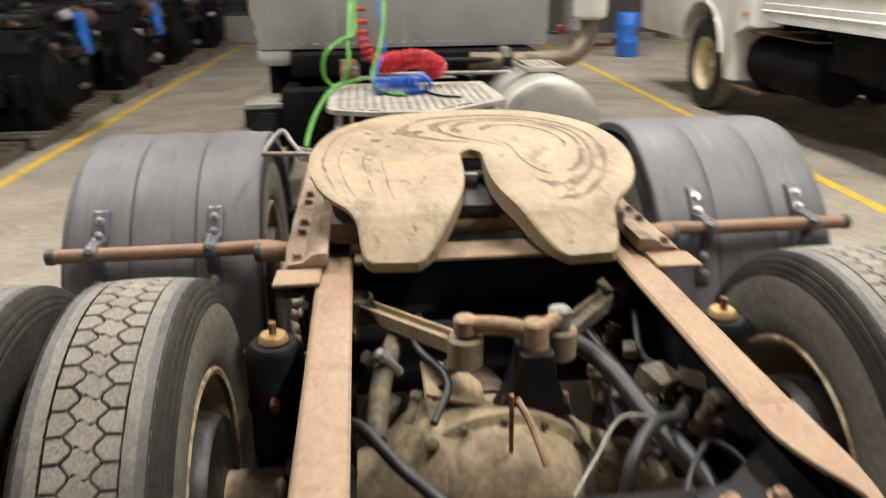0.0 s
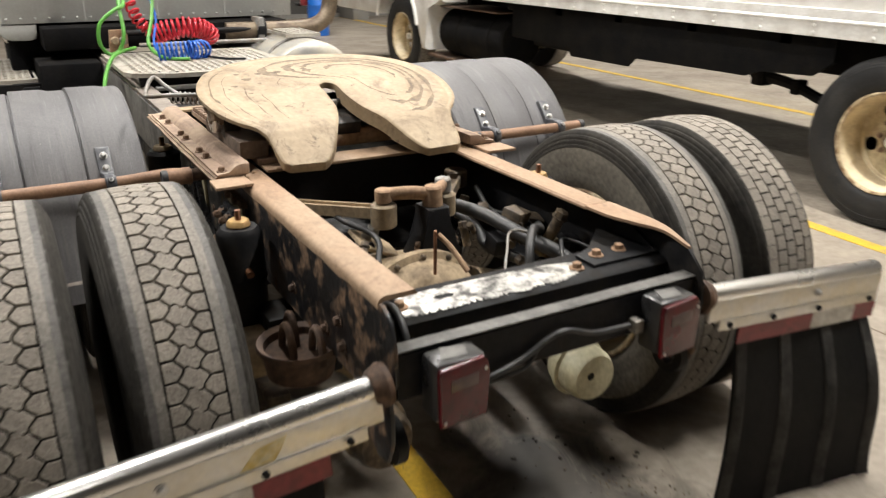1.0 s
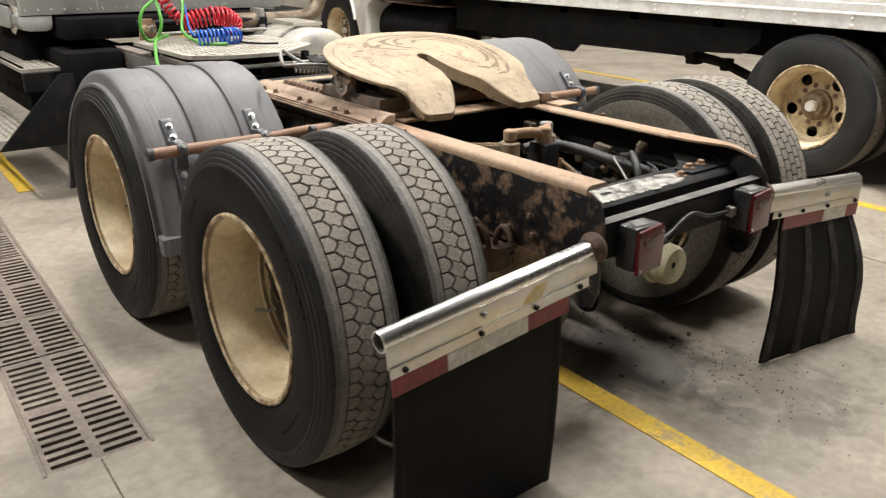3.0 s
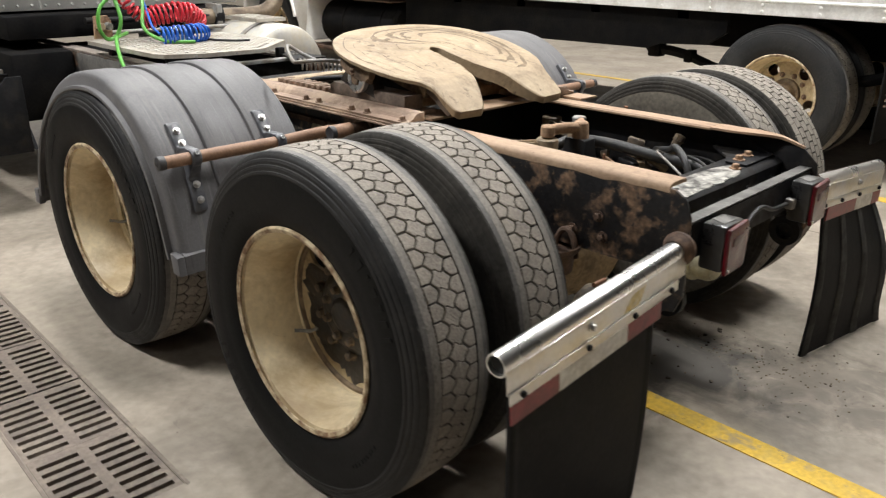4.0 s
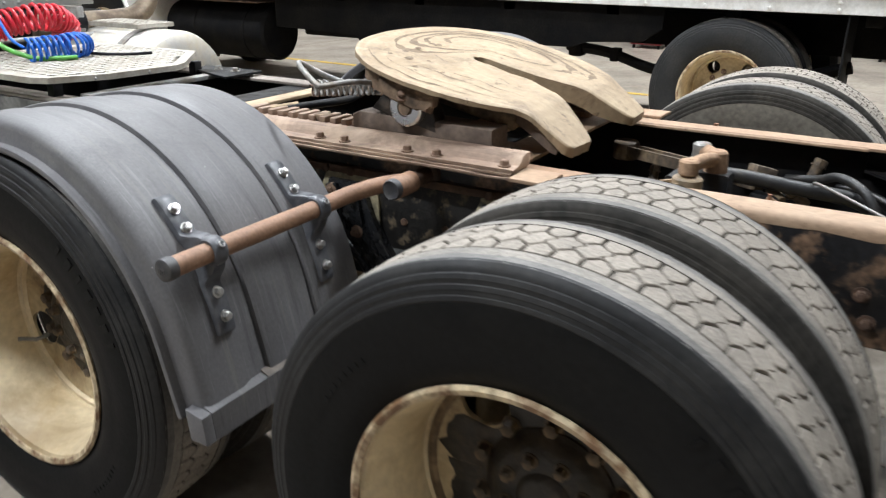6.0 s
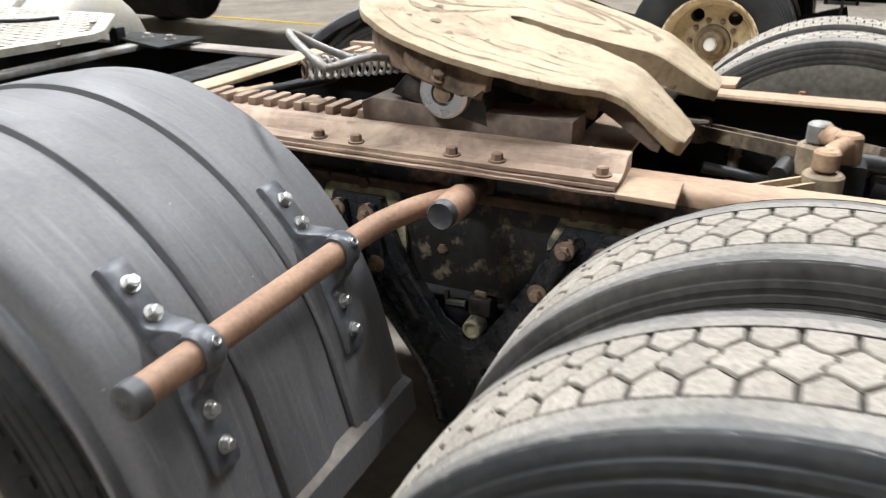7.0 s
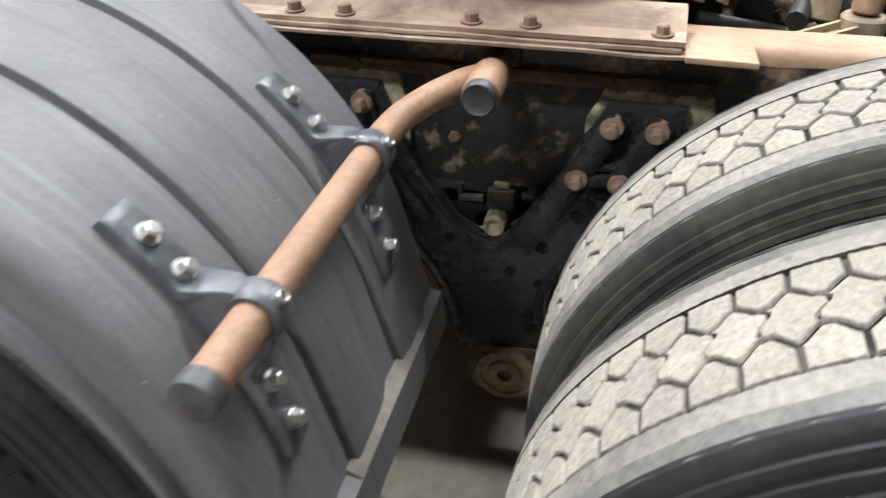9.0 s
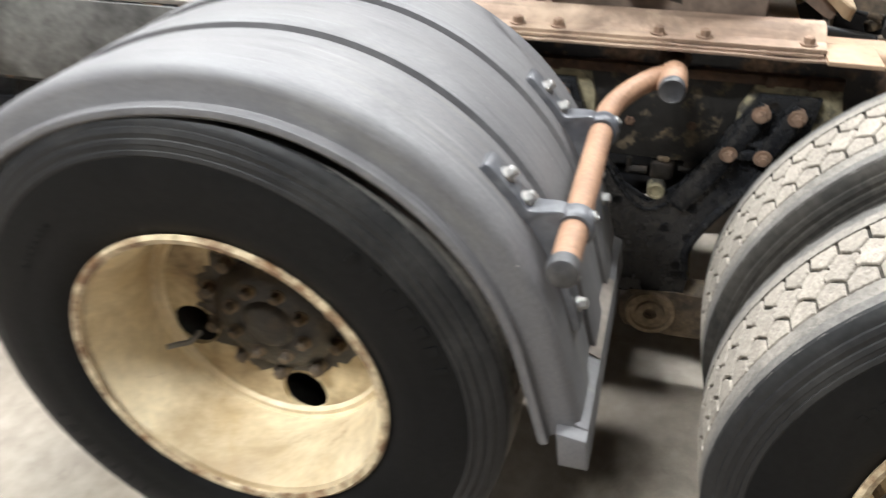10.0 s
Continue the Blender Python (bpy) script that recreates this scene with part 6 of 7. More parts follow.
part("lamp_cable", new_tube(smooth_path([(-0.25, -0.73, 0.70), (-0.20, -0.735, 0.71), (-0.12, -0.728, 0.725), (-0.05, -0.725, 0.755), (0.0, -0.728, 0.765), (0.08, -0.73, 0.74), (0.17, -0.728, 0.733), (0.22, -0.735, 0.735)], 8), 0.007, 8), HOSE, truck, "wavy black lamp cable")
part("lamp_cable", new_tube(smooth_path([(-0.25, -0.728, 0.69), (-0.18, -0.73, 0.695), (-0.11, -0.726, 0.70), (-0.07, -0.72, 0.74)], 8), 0.005, 8), HOSE, truck)
part("cable_plug", new_box(0.19, 0.22, -0.75, -0.72, 0.715, 0.75, 0.006), STEEL, truck)
for s in (-1, 1):
    foot = part("end_gusset", new_prism([(-0.712, 0.70), (-0.61, 0.70), (-0.60, 0.62), (-0.615, 0.56), (-0.65, 0.535), (-0.70, 0.545), (-0.722, 0.60), (-0.722, 0.66)], s * 0.434, s * 0.446, "x", 0.004), RAILSIDE, truck, "rounded rusty end gusset")
    part("tow_eye", lathe(bmesh.new(), [(s * 0.40, 0.03), (s * 0.40, 0.055), (s * 0.425, 0.055), (s * 0.425, 0.03)], 20, closed=True, centre=(-0.66, 0.57)), BLACK, foot)


def flap_hanger(s, z_in, z_out, bend):
    """A chrome tube mud flap hanger with backing strip and reflective tape."""
    x0, x1 = 0.45, 1.21
    y = -0.70
    tilt = math.atan2(z_out - z_in, x1 - x0)
    m = Matrix.Translation((s * x0, y, z_in)) @ Matrix.Rotation(-s * tilt, 4, "Y")
    L = (x1 - x0) / math.cos(tilt)
    bm = lathe(bmesh.new(), [(0.0, 0.0), (0.0, 0.029), (s * (L - 0.002), 0.029), (s * L, 0.0275), (s * L, 0.0245), (s * (L - 0.06), 0.0245), (s * (L - 0.06), 0.0)], 28)
    bar = part("flap_hanger", bm, CHROME, truck, "bright chrome tube mud flap hanger", m)
    # black disc set in the tube in place of its inner shade
    part("tube_shade", new_cyl((s * (L - 0.03), 0, 0), (s * (L - 0.012), 0, 0), 0.0243, seg=24), DARK, bar, "black disc for the shade inside the open tube")
    part("mount_flange", lathe(bmesh.new(), [(s * -0.006, 0.0), (s * -0.006, 0.046), (s * 0.006, 0.048), (s * 0.012, 0.044), (s * 0.03, 0.037), (s * 0.034, 0.031)], 24), RUSTDARK, bar)
    part("hanger_face", new_box(*sx(s, 0.02, L), -0.031, -0.028, -0.065, -0.004, 0.0008), ALUBRIGHT, bar, "polished hanger face")
    part("hanger_strip", new_box(*sx(s, 0.06, L - 0.004), -0.035, -0.0315, -0.092, -0.062, 0.0008), ALUBRIGHT, bar)
    for u in (0.13, 0.36, 0.62, 0.94):
        part("strip_bolt", bolt(bmesh.new(), (s * u * L, -0.035, -0.078), (0, -1, 0), 0.0085, 0.007), BLACK, bar)
    part("face_bolt", bolt(bmesh.new(), (s * 0.60 * L, -0.031, -0.03), (0, -1, 0), 0.009, 0.008, 0.013), ZINC, bar)
    cuts = ((0.19, 0.40), (0.40, 0.77), (0.77, 0.995)) if s < 0 else ((0.19, 0.60), (0.60, 0.86), (0.86, 0.995))
    for i, (a, b) in enumerate(cuts):
        part("reflective_tape", new_box(*sx(s, a * L, b * L - 0.001), -0.036, -0.0325, -0.142, -0.0925), WHITETAPE if i == 1 else REDTAPE, bar, "silver reflective tape" if i == 1 else "red reflective tape")
    if s < 0:
        part("paint_smear", new_prism([(s * 0.33 * L, -0.058), (s * 0.42 * L, -0.058), (s * 0.37 * L, -0.02), (s * 0.29 * L, -0.012), (s * 0.31 * L, -0.04)], -0.0318, -0.0310, "y"), SMEAR, bar, "smear of yellow paint")
    return bar


flap_hanger(-1, 0.742, 0.676, 0)
flap_hanger(1, 0.738, 0.666, 0)


def mud_flap(s):
    bm = bmesh.new()
    nx, nz = 48, 30
    x0, x1 = 0.60, 1.185
    rows, rows_at = [], []
    for j in range(nz + 1):
        v = j / nz
        fr, bk = [], []

        def at_u(u, v=v):
            z = 0.655 - 0.05 * u + (0.012 - 0.655 + 0.05 * u) * v
            dy = -0.085 * math.sin(math.pi * max(0.0, v - 0.13) / 0.87) * (0.25 + 0.75 * u) - 0.012 * v ** 4 * (1 - u) - 0.115 * v ** 4 * u
            return Vector((x0 + (x1 - x0) * u, -0.722 + dy, z))

        rows_at.append(at_u)
        for i in range(nx + 1):
            u = i / nx
            x = x0 + (x1 - x0) * u
            top = 0.655 - 0.05 * u
            low = 0.012
            z = top + (low - top) * v
            if s > 0:
                dy = -0.085 * math.sin(math.pi * max(0.0, v - 0.13) / 0.87) * (0.25 + 0.75 * u) - 0.012 * v ** 4 * (1 - u) - 0.115 * v ** 4 * u
                rib = 0.0
            else:
                dy = -0.012 * math.sin(math.pi * v) + 0.01 * u * v
                rib = 0.004 if any(abs(u - g) < 0.012 for g in (0.02, 0.98)) else 0.0
            fr.append(bm.verts.new((s * x, -0.722 + dy - rib, z)))
            bk.append(bm.verts.new((s * x, -0.712 + dy, z)))
        rows.append((fr, bk))
    for (f0, b0), (f1, b1) in zip(rows, rows[1:]):
        for i in range(nx):
            bm.faces.new((f0[i], f0[i + 1], f1[i + 1], f1[i]))
            bm.faces.new((b0[i], b1[i], b1[i + 1], b0[i + 1]))
        bm.faces.new((f0[0], f1[0], b1[0], b0[0]))
        bm.faces.new((f0[nx], b0[nx], b1[nx], f1[nx]))
    for f, b in (rows[0], rows[-1]):
        for i in range(nx):
            bm.faces.new((f[i], b[i], b[i + 1], f[i + 1]))
    flap = part("mud_flap", bm, FLAP, truck, "black ribbed rubber mud flap hanging to the floor" if s > 0 else "flat black rubber mud flap")
    if s > 0:
        for g in (0.03, 0.34, 0.65, 0.96):
            bm = bmesh.new()
            prev = None
            for j in range(nz + 1):
                f = rows_at[j]
                a, b = f(max(0.0, g - 0.042)), f(min(1.0, g + 0.042))
                cur = [bm.verts.new(a + Vector((0, -0.001, 0))), bm.verts.new(a + Vector((0.004, -0.005, 0))), bm.verts.new(b + Vector((-0.004, -0.005, 0))), bm.verts.new(b + Vector((0, -0.001, 0)))]
                if prev:
                    for q in range(3):
                        bm.faces.new((prev[q], cur[q], cur[q + 1], prev[q + 1]))
                prev = cur
            part("flap_rib", bm, RIBGREY, flap, "dull grey raised rubber rib")
    return flap


mud_flap(-1)
mud_flap(1)


# ---- deck plate, steps and cab of the truck ----
def inside(poly, x, y):
    hit, n = False, len(poly)
    for i in range(n):
        (x0, y0), (x1, y1) = poly[i], poly[(i + 1) % n]
        if (y0 > y) != (y1 > y) and x < (x1 - x0) * (y - y0) / (y1 - y0) + x0:
            hit = not hit
    return hit


def grip_plate(poly, z, cell=0.042, rim=0.02):
    """A metal plate with rows of real punched holes, bounded by an outline."""
    bm = bmesh.new()
    xs, ys = [p[0] for p in poly], [p[1] for p in poly]
    cx, cy = sum(xs) / len(xs), sum(ys) / len(ys)
    small = [(cx + (x - cx) * 0.93, cy + (y - cy) * 0.93) for x, y in poly]
    nx, ny = int((max(xs) - min(xs)) / cell) + 1, int((max(ys) - min(ys)) / cell) + 1
    for i in range(nx):
        for j in range(ny):
            x, y = min(xs) + (i + 0.5) * cell, min(ys) + (j + 0.5) * cell
            if not all(inside(small, x + a * cell / 2, y + b * cell / 2) for a in (-1, 1) for b in (-1, 1)):
                continue
            c = cell / 2
            hx, hy = (0.46, 0.72) if (i + j) % 2 else (0.74, 0.42)
            o = [bm.verts.new((x + a * c, y + b * c, z)) for a, b in ((-1, -1), (1, -1), (1, 1), (-1, 1))]
            k = [bm.verts.new((x + a * c * hx, y + b * c * hy, z + 0.003)) for a, b in ((-1, -1), (1, -1), (1, 1), (-1, 1))]
            l = [bm.verts.new((x + a * c * hx, y + b * c * hy, z - 0.008)) for a, b in ((-1, -1), (1, -1), (1, 1), (-1, 1))]
            for q in range(4):
                r = (q + 1) % 4
                bm.faces.new((o[q], o[r], k[r], k[q]))
                bm.faces.new((k[q], k[r], l[r], l[q]))
    n = len(poly)
    a = [bm.verts.new((x, y, z)) for x, y in poly]
    b = [bm.verts.new((cx + (x - cx) * 0.88, cy + (y - cy) * 0.88, z - 0.0008)) for x, y in poly]
    d = [bm.verts.new((x, y, z - 0.022)) for x, y in poly]
    for i in range(n):
        j = (i + 1) % n
        bm.faces.new((a[i], a[j], b[j], b[i]))
        bm.faces.new((a[i], d[i], d[j], a[j]))
    return bm


DECKPOLY = [(-0.47, 3.12), (-0.47, 2.31), (-0.44, 2.24), (-0.25, 2.15), (0.05, 2.13), (0.12, 2.16), (0.43, 2.43), (0.40, 3.08)]
deck = part("deck_plate", grip_plate(DECKPOLY, 0.985), DECK, truck, "punched metal deck plate behind the cab")
for x, y in ((-0.30, 2.17), (-0.08, 2.14), (0.30, 2.33), (0.20, 2.25)):
    part("deck_bolt", bolt(bmesh.new(), (x, y - 0.004, 0.972), (0.2, -1, 0), 0.007, 0.004), STEEL, deck)
for x in (-0.38, 0.30):
    part("deck_leg", new_box(x - 0.02, x + 0.02, 2.28, 2.32, 0.905, 0.962, 0.003), BLACK, deck)
    part("deck_leg", new_box(x - 0.02, x + 0.02, 2.98, 3.02, 0.905, 0.962, 0.003), BLACK, deck)
bracket = part("hose_bracket", new_prism([(-0.42, 0.99), (-0.31, 0.99), (-0.31, 1.09), (-0.33, 1.12), (-0.41, 1.12)], 3.13, 3.15, "y", 0.004), RUSTDUST, truck, "rusty hose bracket behind the cab")
for k, x in enumerate((-0.385, -0.34)):
    part("glad_hand", new_cyl((x, 3.09, 1.06), (x, 3.14, 1.06), 0.022, seg=12, bevel=0.004), (DUST, STEEL, GRIME)[k], bracket)

cab = part("cab", new_box(-0.98, 0.98, 3.86, 6.3, 1.16, 3.5, 0.05), CABGREY, truck, "grey painted cab with a flat riveted rear wall")
part("rear_skin", new_box(-0.955, 0.955, 3.835, 3.856, 1.115, 3.30, 0.004), CABGREY, cab, "flat grey riveted rear skin")
for x in (-0.955, -0.46, 0.0, 0.46):
    part("panel_seam", new_box(x, x + 0.012, 3.832, 3.8345, 1.12, 3.28), CABGREY, cab)
riv = None
for i in range(23):
    at = pose(-0.92 + i * 0.083, 3.835, 1.145, 90)
    if riv is None:
        riv = part("rivet", lathe(bmesh.new(), [(0, 0.009), (0.004, 0.007), (0.006, 0)], 10), CABGREY, cab, at=at @ pose(0, 0, 0, 0, -90))
    else:
        again(riv, cab, at @ pose(0, 0, 0, 0, -90))
part("cab_corner", new_prism([(-0.97, 1.112), (-0.97, 1.055), (-0.945, 1.022), (-0.90, 1.012), (-0.80, 1.010), (-0.765, 1.02), (-0.755, 1.05), (-0.755, 1.112)], 3.84, 4.02, "y", 0.012), CABGREY, truck, "rounded grey corner panel under the cab")
# added block that hides the lit floor, for the darkness under the cab
part("under_cab_filler", new_box(-0.93, -0.43, 4.05, 5.6, 0.42, 1.14, 0.02), UNDER, truck, "black filler block under the cab")
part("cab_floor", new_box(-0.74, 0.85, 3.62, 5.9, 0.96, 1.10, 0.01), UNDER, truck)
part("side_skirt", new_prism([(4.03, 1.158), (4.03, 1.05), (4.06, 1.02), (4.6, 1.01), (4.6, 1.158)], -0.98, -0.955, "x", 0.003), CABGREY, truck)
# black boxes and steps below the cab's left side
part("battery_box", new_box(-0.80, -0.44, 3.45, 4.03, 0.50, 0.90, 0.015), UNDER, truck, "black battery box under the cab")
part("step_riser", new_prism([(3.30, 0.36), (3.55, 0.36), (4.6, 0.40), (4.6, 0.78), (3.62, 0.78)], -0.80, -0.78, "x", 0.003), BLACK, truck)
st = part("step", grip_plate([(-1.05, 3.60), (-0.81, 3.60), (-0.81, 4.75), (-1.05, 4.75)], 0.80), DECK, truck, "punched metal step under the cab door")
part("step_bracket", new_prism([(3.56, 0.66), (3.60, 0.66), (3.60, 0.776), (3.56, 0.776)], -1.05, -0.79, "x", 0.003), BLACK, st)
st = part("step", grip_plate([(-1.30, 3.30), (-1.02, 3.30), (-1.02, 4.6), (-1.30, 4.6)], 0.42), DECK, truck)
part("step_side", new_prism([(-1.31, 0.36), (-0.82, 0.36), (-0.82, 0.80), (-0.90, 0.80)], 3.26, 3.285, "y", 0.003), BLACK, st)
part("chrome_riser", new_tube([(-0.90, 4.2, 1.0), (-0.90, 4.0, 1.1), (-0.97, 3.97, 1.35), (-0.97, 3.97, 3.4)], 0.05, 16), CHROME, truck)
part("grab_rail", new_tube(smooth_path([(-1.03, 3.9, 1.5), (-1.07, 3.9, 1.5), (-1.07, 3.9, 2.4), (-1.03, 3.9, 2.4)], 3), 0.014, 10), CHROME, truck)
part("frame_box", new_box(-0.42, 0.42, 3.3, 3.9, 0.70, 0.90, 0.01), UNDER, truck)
# aluminium tank with its step, exhaust and air pipe on the right
tank = part("fuel_tank", lathe(bmesh.new(), [(2.92, 0.0), (2.90, 0.10), (2.90, 0.25), (2.92, 0.295), (2.95, 0.31), (4.3, 0.31), (4.33, 0.28), (4.33, 0)], 48), ALUBRIGHT, truck, "bright aluminium fuel tank", pose(0.772, 0, 0.712, 0, 0, 90))
for y in (3.12, 3.95):
    part("tank_strap", lathe(bmesh.new(), [(y, 0.3115), (y, 0.316), (y + 0.05, 0.316), (y + 0.05, 0.3115)], 48, closed=True), STEEL, tank)
part("tank_step", grip_plate([(0.66, 3.10), (0.90, 3.10), (0.90, 3.75), (0.66, 3.75)], 1.05), DECK, truck)
part("exhaust_pipe", new_tube(smooth_path([(0.40, 3.60, 1.04), (0.66, 3.58, 1.04), (0.90, 3.58, 1.04), (1.04, 3.585, 1.055), (1.13, 3.59, 1.11), (1.17, 3.60, 1.20), (1.175, 3.60, 1.29)], 8), 0.058, 20), EXHAUST, truck, "heat-stained exhaust elbow")
part("muffler", lathe(bmesh.new(), [(0, 0.0), (0, 0.06), (0.02, 0.10), (0.05, 0.108), (1.6, 0.108), (1.65, 0.08), (1.65, 0)], 28), ALU, truck, "pale upright exhaust muffler", pose(1.178, 3.60, 1.285, 0, -90))
part("marker_lamp", new_box(0.995, 1.045, 3.70, 3.74, 1.185, 1.245, 0.008), REDTAPE, truck, "small red marker lamp")
part("lamp_bracket", new_box(0.985, 1.012, 3.742, 3.834, 1.18, 1.20, 0.003), BLACK, truck)
part("pipe_flange", new_cyl((0.60, 3.58, 1.045), (0.66, 3.58, 1.042), 0.085, seg=20, bevel=0.006), BLACK, truck)
part("flange_clamp", new_box(0.60, 0.645, 3.50, 3.66, 0.96, 1.13, 0.008), STEEL, truck)
part("air_pipe", new_cyl((-0.3, 3.55, 1.06), (0.60, 3.55, 1.05), 0.02, seg=12), BLACK, truck)
part("air_pipe", new_cyl((-0.2, 3.45, 0.99), (0.66, 3.45, 0.985), 0.014, seg=10), STEEL, truck)


def coil(path, r, turns, wire, seg=14):
    """A coiled hose wound along a smooth path."""
    P = smooth_path(path, 16)
    n = turns * seg
    out = []
    up = Vector((0, 0, 1))
    for i in range(n + 1):
        f = i / n * (len(P) - 1)
        k = min(int(f), len(P) - 2)
        p = P[k].lerp(P[k + 1], f - k)
        d = (P[k + 1] - P[k]).normalized()
        s_ = d.cross(up)
        s_ = s_.normalized() if s_.length > 0.05 else Vector((1, 0, 0))
        u = s_.cross(d)
        a = 2 * math.pi * i / seg
        wob = 1 + 0.12 * math.sin(i * 0.37) * math.sin(i * 0.051)
        out.append(p + r * wob * (math.cos(a) * u + math.sin(a) * s_))
    return new_tube(out, wire, 7)


part("coiled_air_hose", coil([(-0.20, 2.96, 1.10), (-0.10, 2.93, 1.125), (0.02, 2.90, 1.135), (0.10, 2.90, 1.11), (0.125, 2.92, 1.055)], 0.054, 17, 0.0075), HOSERED, truck, "red coiled air hose draped on the deck")
part("coiled_air_hose", coil([(-0.315, 3.40, 1.75), (-0.30, 3.25, 1.45), (-0.285, 3.05, 1.26), (-0.255, 2.98, 1.17), (-0.20, 2.96, 1.11)], 0.030, 12, 0.0075), HOSERED, truck)
part("coiled_air_hose", coil([(-0.225, 2.68, 1.032), (-0.14, 2.66, 1.034), (-0.06, 2.64, 1.036), (0.0, 2.66, 1.034), (0.03, 2.72, 1.034)], 0.047, 14, 0.0062), HOSEBLUE, truck, "blue coiled air hose lying on the deck")
part("coiled_air_hose", new_tube(smooth_path([(0.03, 2.72, 1.0), (0.06, 2.60, 0.996), (0.12, 2.5, 0.996), (0.20, 2.45, 0.997)], 6), 0.0065, 8), BLACK, truck)
part("coiled_air_hose", new_tube(smooth_path([(-0.20, 3.30, 1.6), (-0.18, 3.1, 1.35), (-0.16, 3.0, 1.2), (-0.22, 2.8, 1.08), (-0.225, 2.70, 1.04)], 6), 0.0065, 8), HOSEBLUE, truck)
part("electric_cable", new_tube(smooth_path([(-0.30, 3.5, 1.8), (-0.32, 3.2, 1.45), (-0.33, 2.98, 1.28), (-0.40, 2.87, 1.25), (-0.485, 2.85, 1.18), (-0.50, 2.85, 1.08), (-0.46, 2.86, 1.015), (-0.40, 2.87, 1.03), (-0.365, 2.87, 1.12), (-0.36, 2.95, 1.25), (-0.345, 3.1, 1.4), (-0.33, 3.4, 1.7)], 8), 0.0105, 10), HOSEGREEN, truck, "bright green electric cable in a loop")
part("electric_cable", new_tube(smooth_path([(-0.30, 2.96, 1.03), (-0.40, 2.86, 1.02), (-0.47, 2.72, 1.00), (-0.53, 2.55, 0.93), (-0.565, 2.40, 0.86), (-0.58, 2.3, 0.80)], 8), 0.0105, 10), HOSEGREEN, truck)
part("electric_cable", new_tube(smooth_path([(-0.15, 3.3, 1.7), (-0.16, 3.05, 1.35), (-0.19, 2.95, 1.2), (-0.24, 2.86, 1.06), (-0.20, 2.70, 1.0), (-0.13, 2.60, 0.998), (-0.08, 2.57, 0.998)], 8), 0.0105, 10), HOSEGREEN, truck)

# ---- box truck parked alongside ----
van = thing("box_truck", "white riveted box truck with a dark chassis parked alongside", "truck", pose(3.43, 0.78, 0))
part("box_body", new_box(0.012, 2.45, -2.9, 5.35, 1.20, 3.9, 0.01), WHITEBOX, van, "white box body with a panel seam")
rail_low = part("lower_rail", new_prism([(0.02, 1.075), (-0.006, 1.08), (-0.006, 1.165), (-0.014, 1.17), (-0.014, 1.18), (-0.004, 1.19), (-0.004, 1.245), (0.012, 1.25), (0.03, 1.24)], -2.9, 5.35, "y", 0.001), ALU, van, "riveted aluminium lower rail")
riv = None
for i in range(20):
    for dz in (1.10, 1.145):
        at = pose(-0.006, -2.7 + i * 0.41, dz, 0, 0, 180)
        if riv is None:
            riv = part("rivet", lathe(bmesh.new(), [(0, 0.014), (0.006, 0.012), (0.009, 0)], 10), ALU, rail_low, at=at)
        else:
            again(riv, rail_low, at)
part("panel_seam", new_box(-0.002, 0.014, -2.88, 5.33, 1.36, 1.375), ALU, van)
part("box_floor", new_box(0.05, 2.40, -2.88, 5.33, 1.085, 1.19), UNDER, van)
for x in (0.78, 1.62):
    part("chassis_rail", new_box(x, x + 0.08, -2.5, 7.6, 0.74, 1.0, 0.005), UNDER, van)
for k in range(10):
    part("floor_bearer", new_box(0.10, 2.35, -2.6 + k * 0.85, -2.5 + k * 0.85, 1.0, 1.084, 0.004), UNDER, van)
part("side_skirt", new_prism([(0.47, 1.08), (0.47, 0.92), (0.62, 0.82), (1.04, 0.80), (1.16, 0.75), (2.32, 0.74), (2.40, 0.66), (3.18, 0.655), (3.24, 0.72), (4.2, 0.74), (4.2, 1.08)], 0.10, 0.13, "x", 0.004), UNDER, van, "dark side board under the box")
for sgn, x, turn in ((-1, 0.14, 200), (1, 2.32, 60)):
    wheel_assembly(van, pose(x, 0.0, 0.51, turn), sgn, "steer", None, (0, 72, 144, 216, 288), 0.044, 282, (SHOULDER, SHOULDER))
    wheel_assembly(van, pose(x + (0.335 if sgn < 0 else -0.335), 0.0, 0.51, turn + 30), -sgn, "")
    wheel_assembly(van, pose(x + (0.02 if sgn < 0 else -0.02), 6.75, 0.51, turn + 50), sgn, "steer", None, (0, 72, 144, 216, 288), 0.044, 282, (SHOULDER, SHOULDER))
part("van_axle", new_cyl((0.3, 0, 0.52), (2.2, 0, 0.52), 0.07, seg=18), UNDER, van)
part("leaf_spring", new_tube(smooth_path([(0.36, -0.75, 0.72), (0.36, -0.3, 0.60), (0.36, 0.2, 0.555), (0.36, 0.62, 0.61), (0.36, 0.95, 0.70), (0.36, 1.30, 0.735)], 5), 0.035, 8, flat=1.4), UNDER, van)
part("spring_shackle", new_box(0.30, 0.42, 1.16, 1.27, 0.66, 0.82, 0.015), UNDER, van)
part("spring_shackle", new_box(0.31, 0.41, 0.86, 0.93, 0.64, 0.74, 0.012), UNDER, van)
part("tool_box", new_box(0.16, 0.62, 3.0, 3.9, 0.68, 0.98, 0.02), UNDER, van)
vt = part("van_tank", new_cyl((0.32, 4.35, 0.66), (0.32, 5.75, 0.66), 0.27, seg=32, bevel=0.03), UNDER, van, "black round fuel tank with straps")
for y in (4.6, 5.3):
    part("tank_strap", lathe(bmesh.new(), [(y, 0.272), (y, 0.278), (y + 0.05, 0.278), (y + 0.05, 0.272)], 40, closed=True), UNDER, vt, at=pose(0.32, 0, 0.66, 0, 0, 90) @ pose(0, 0, 0))
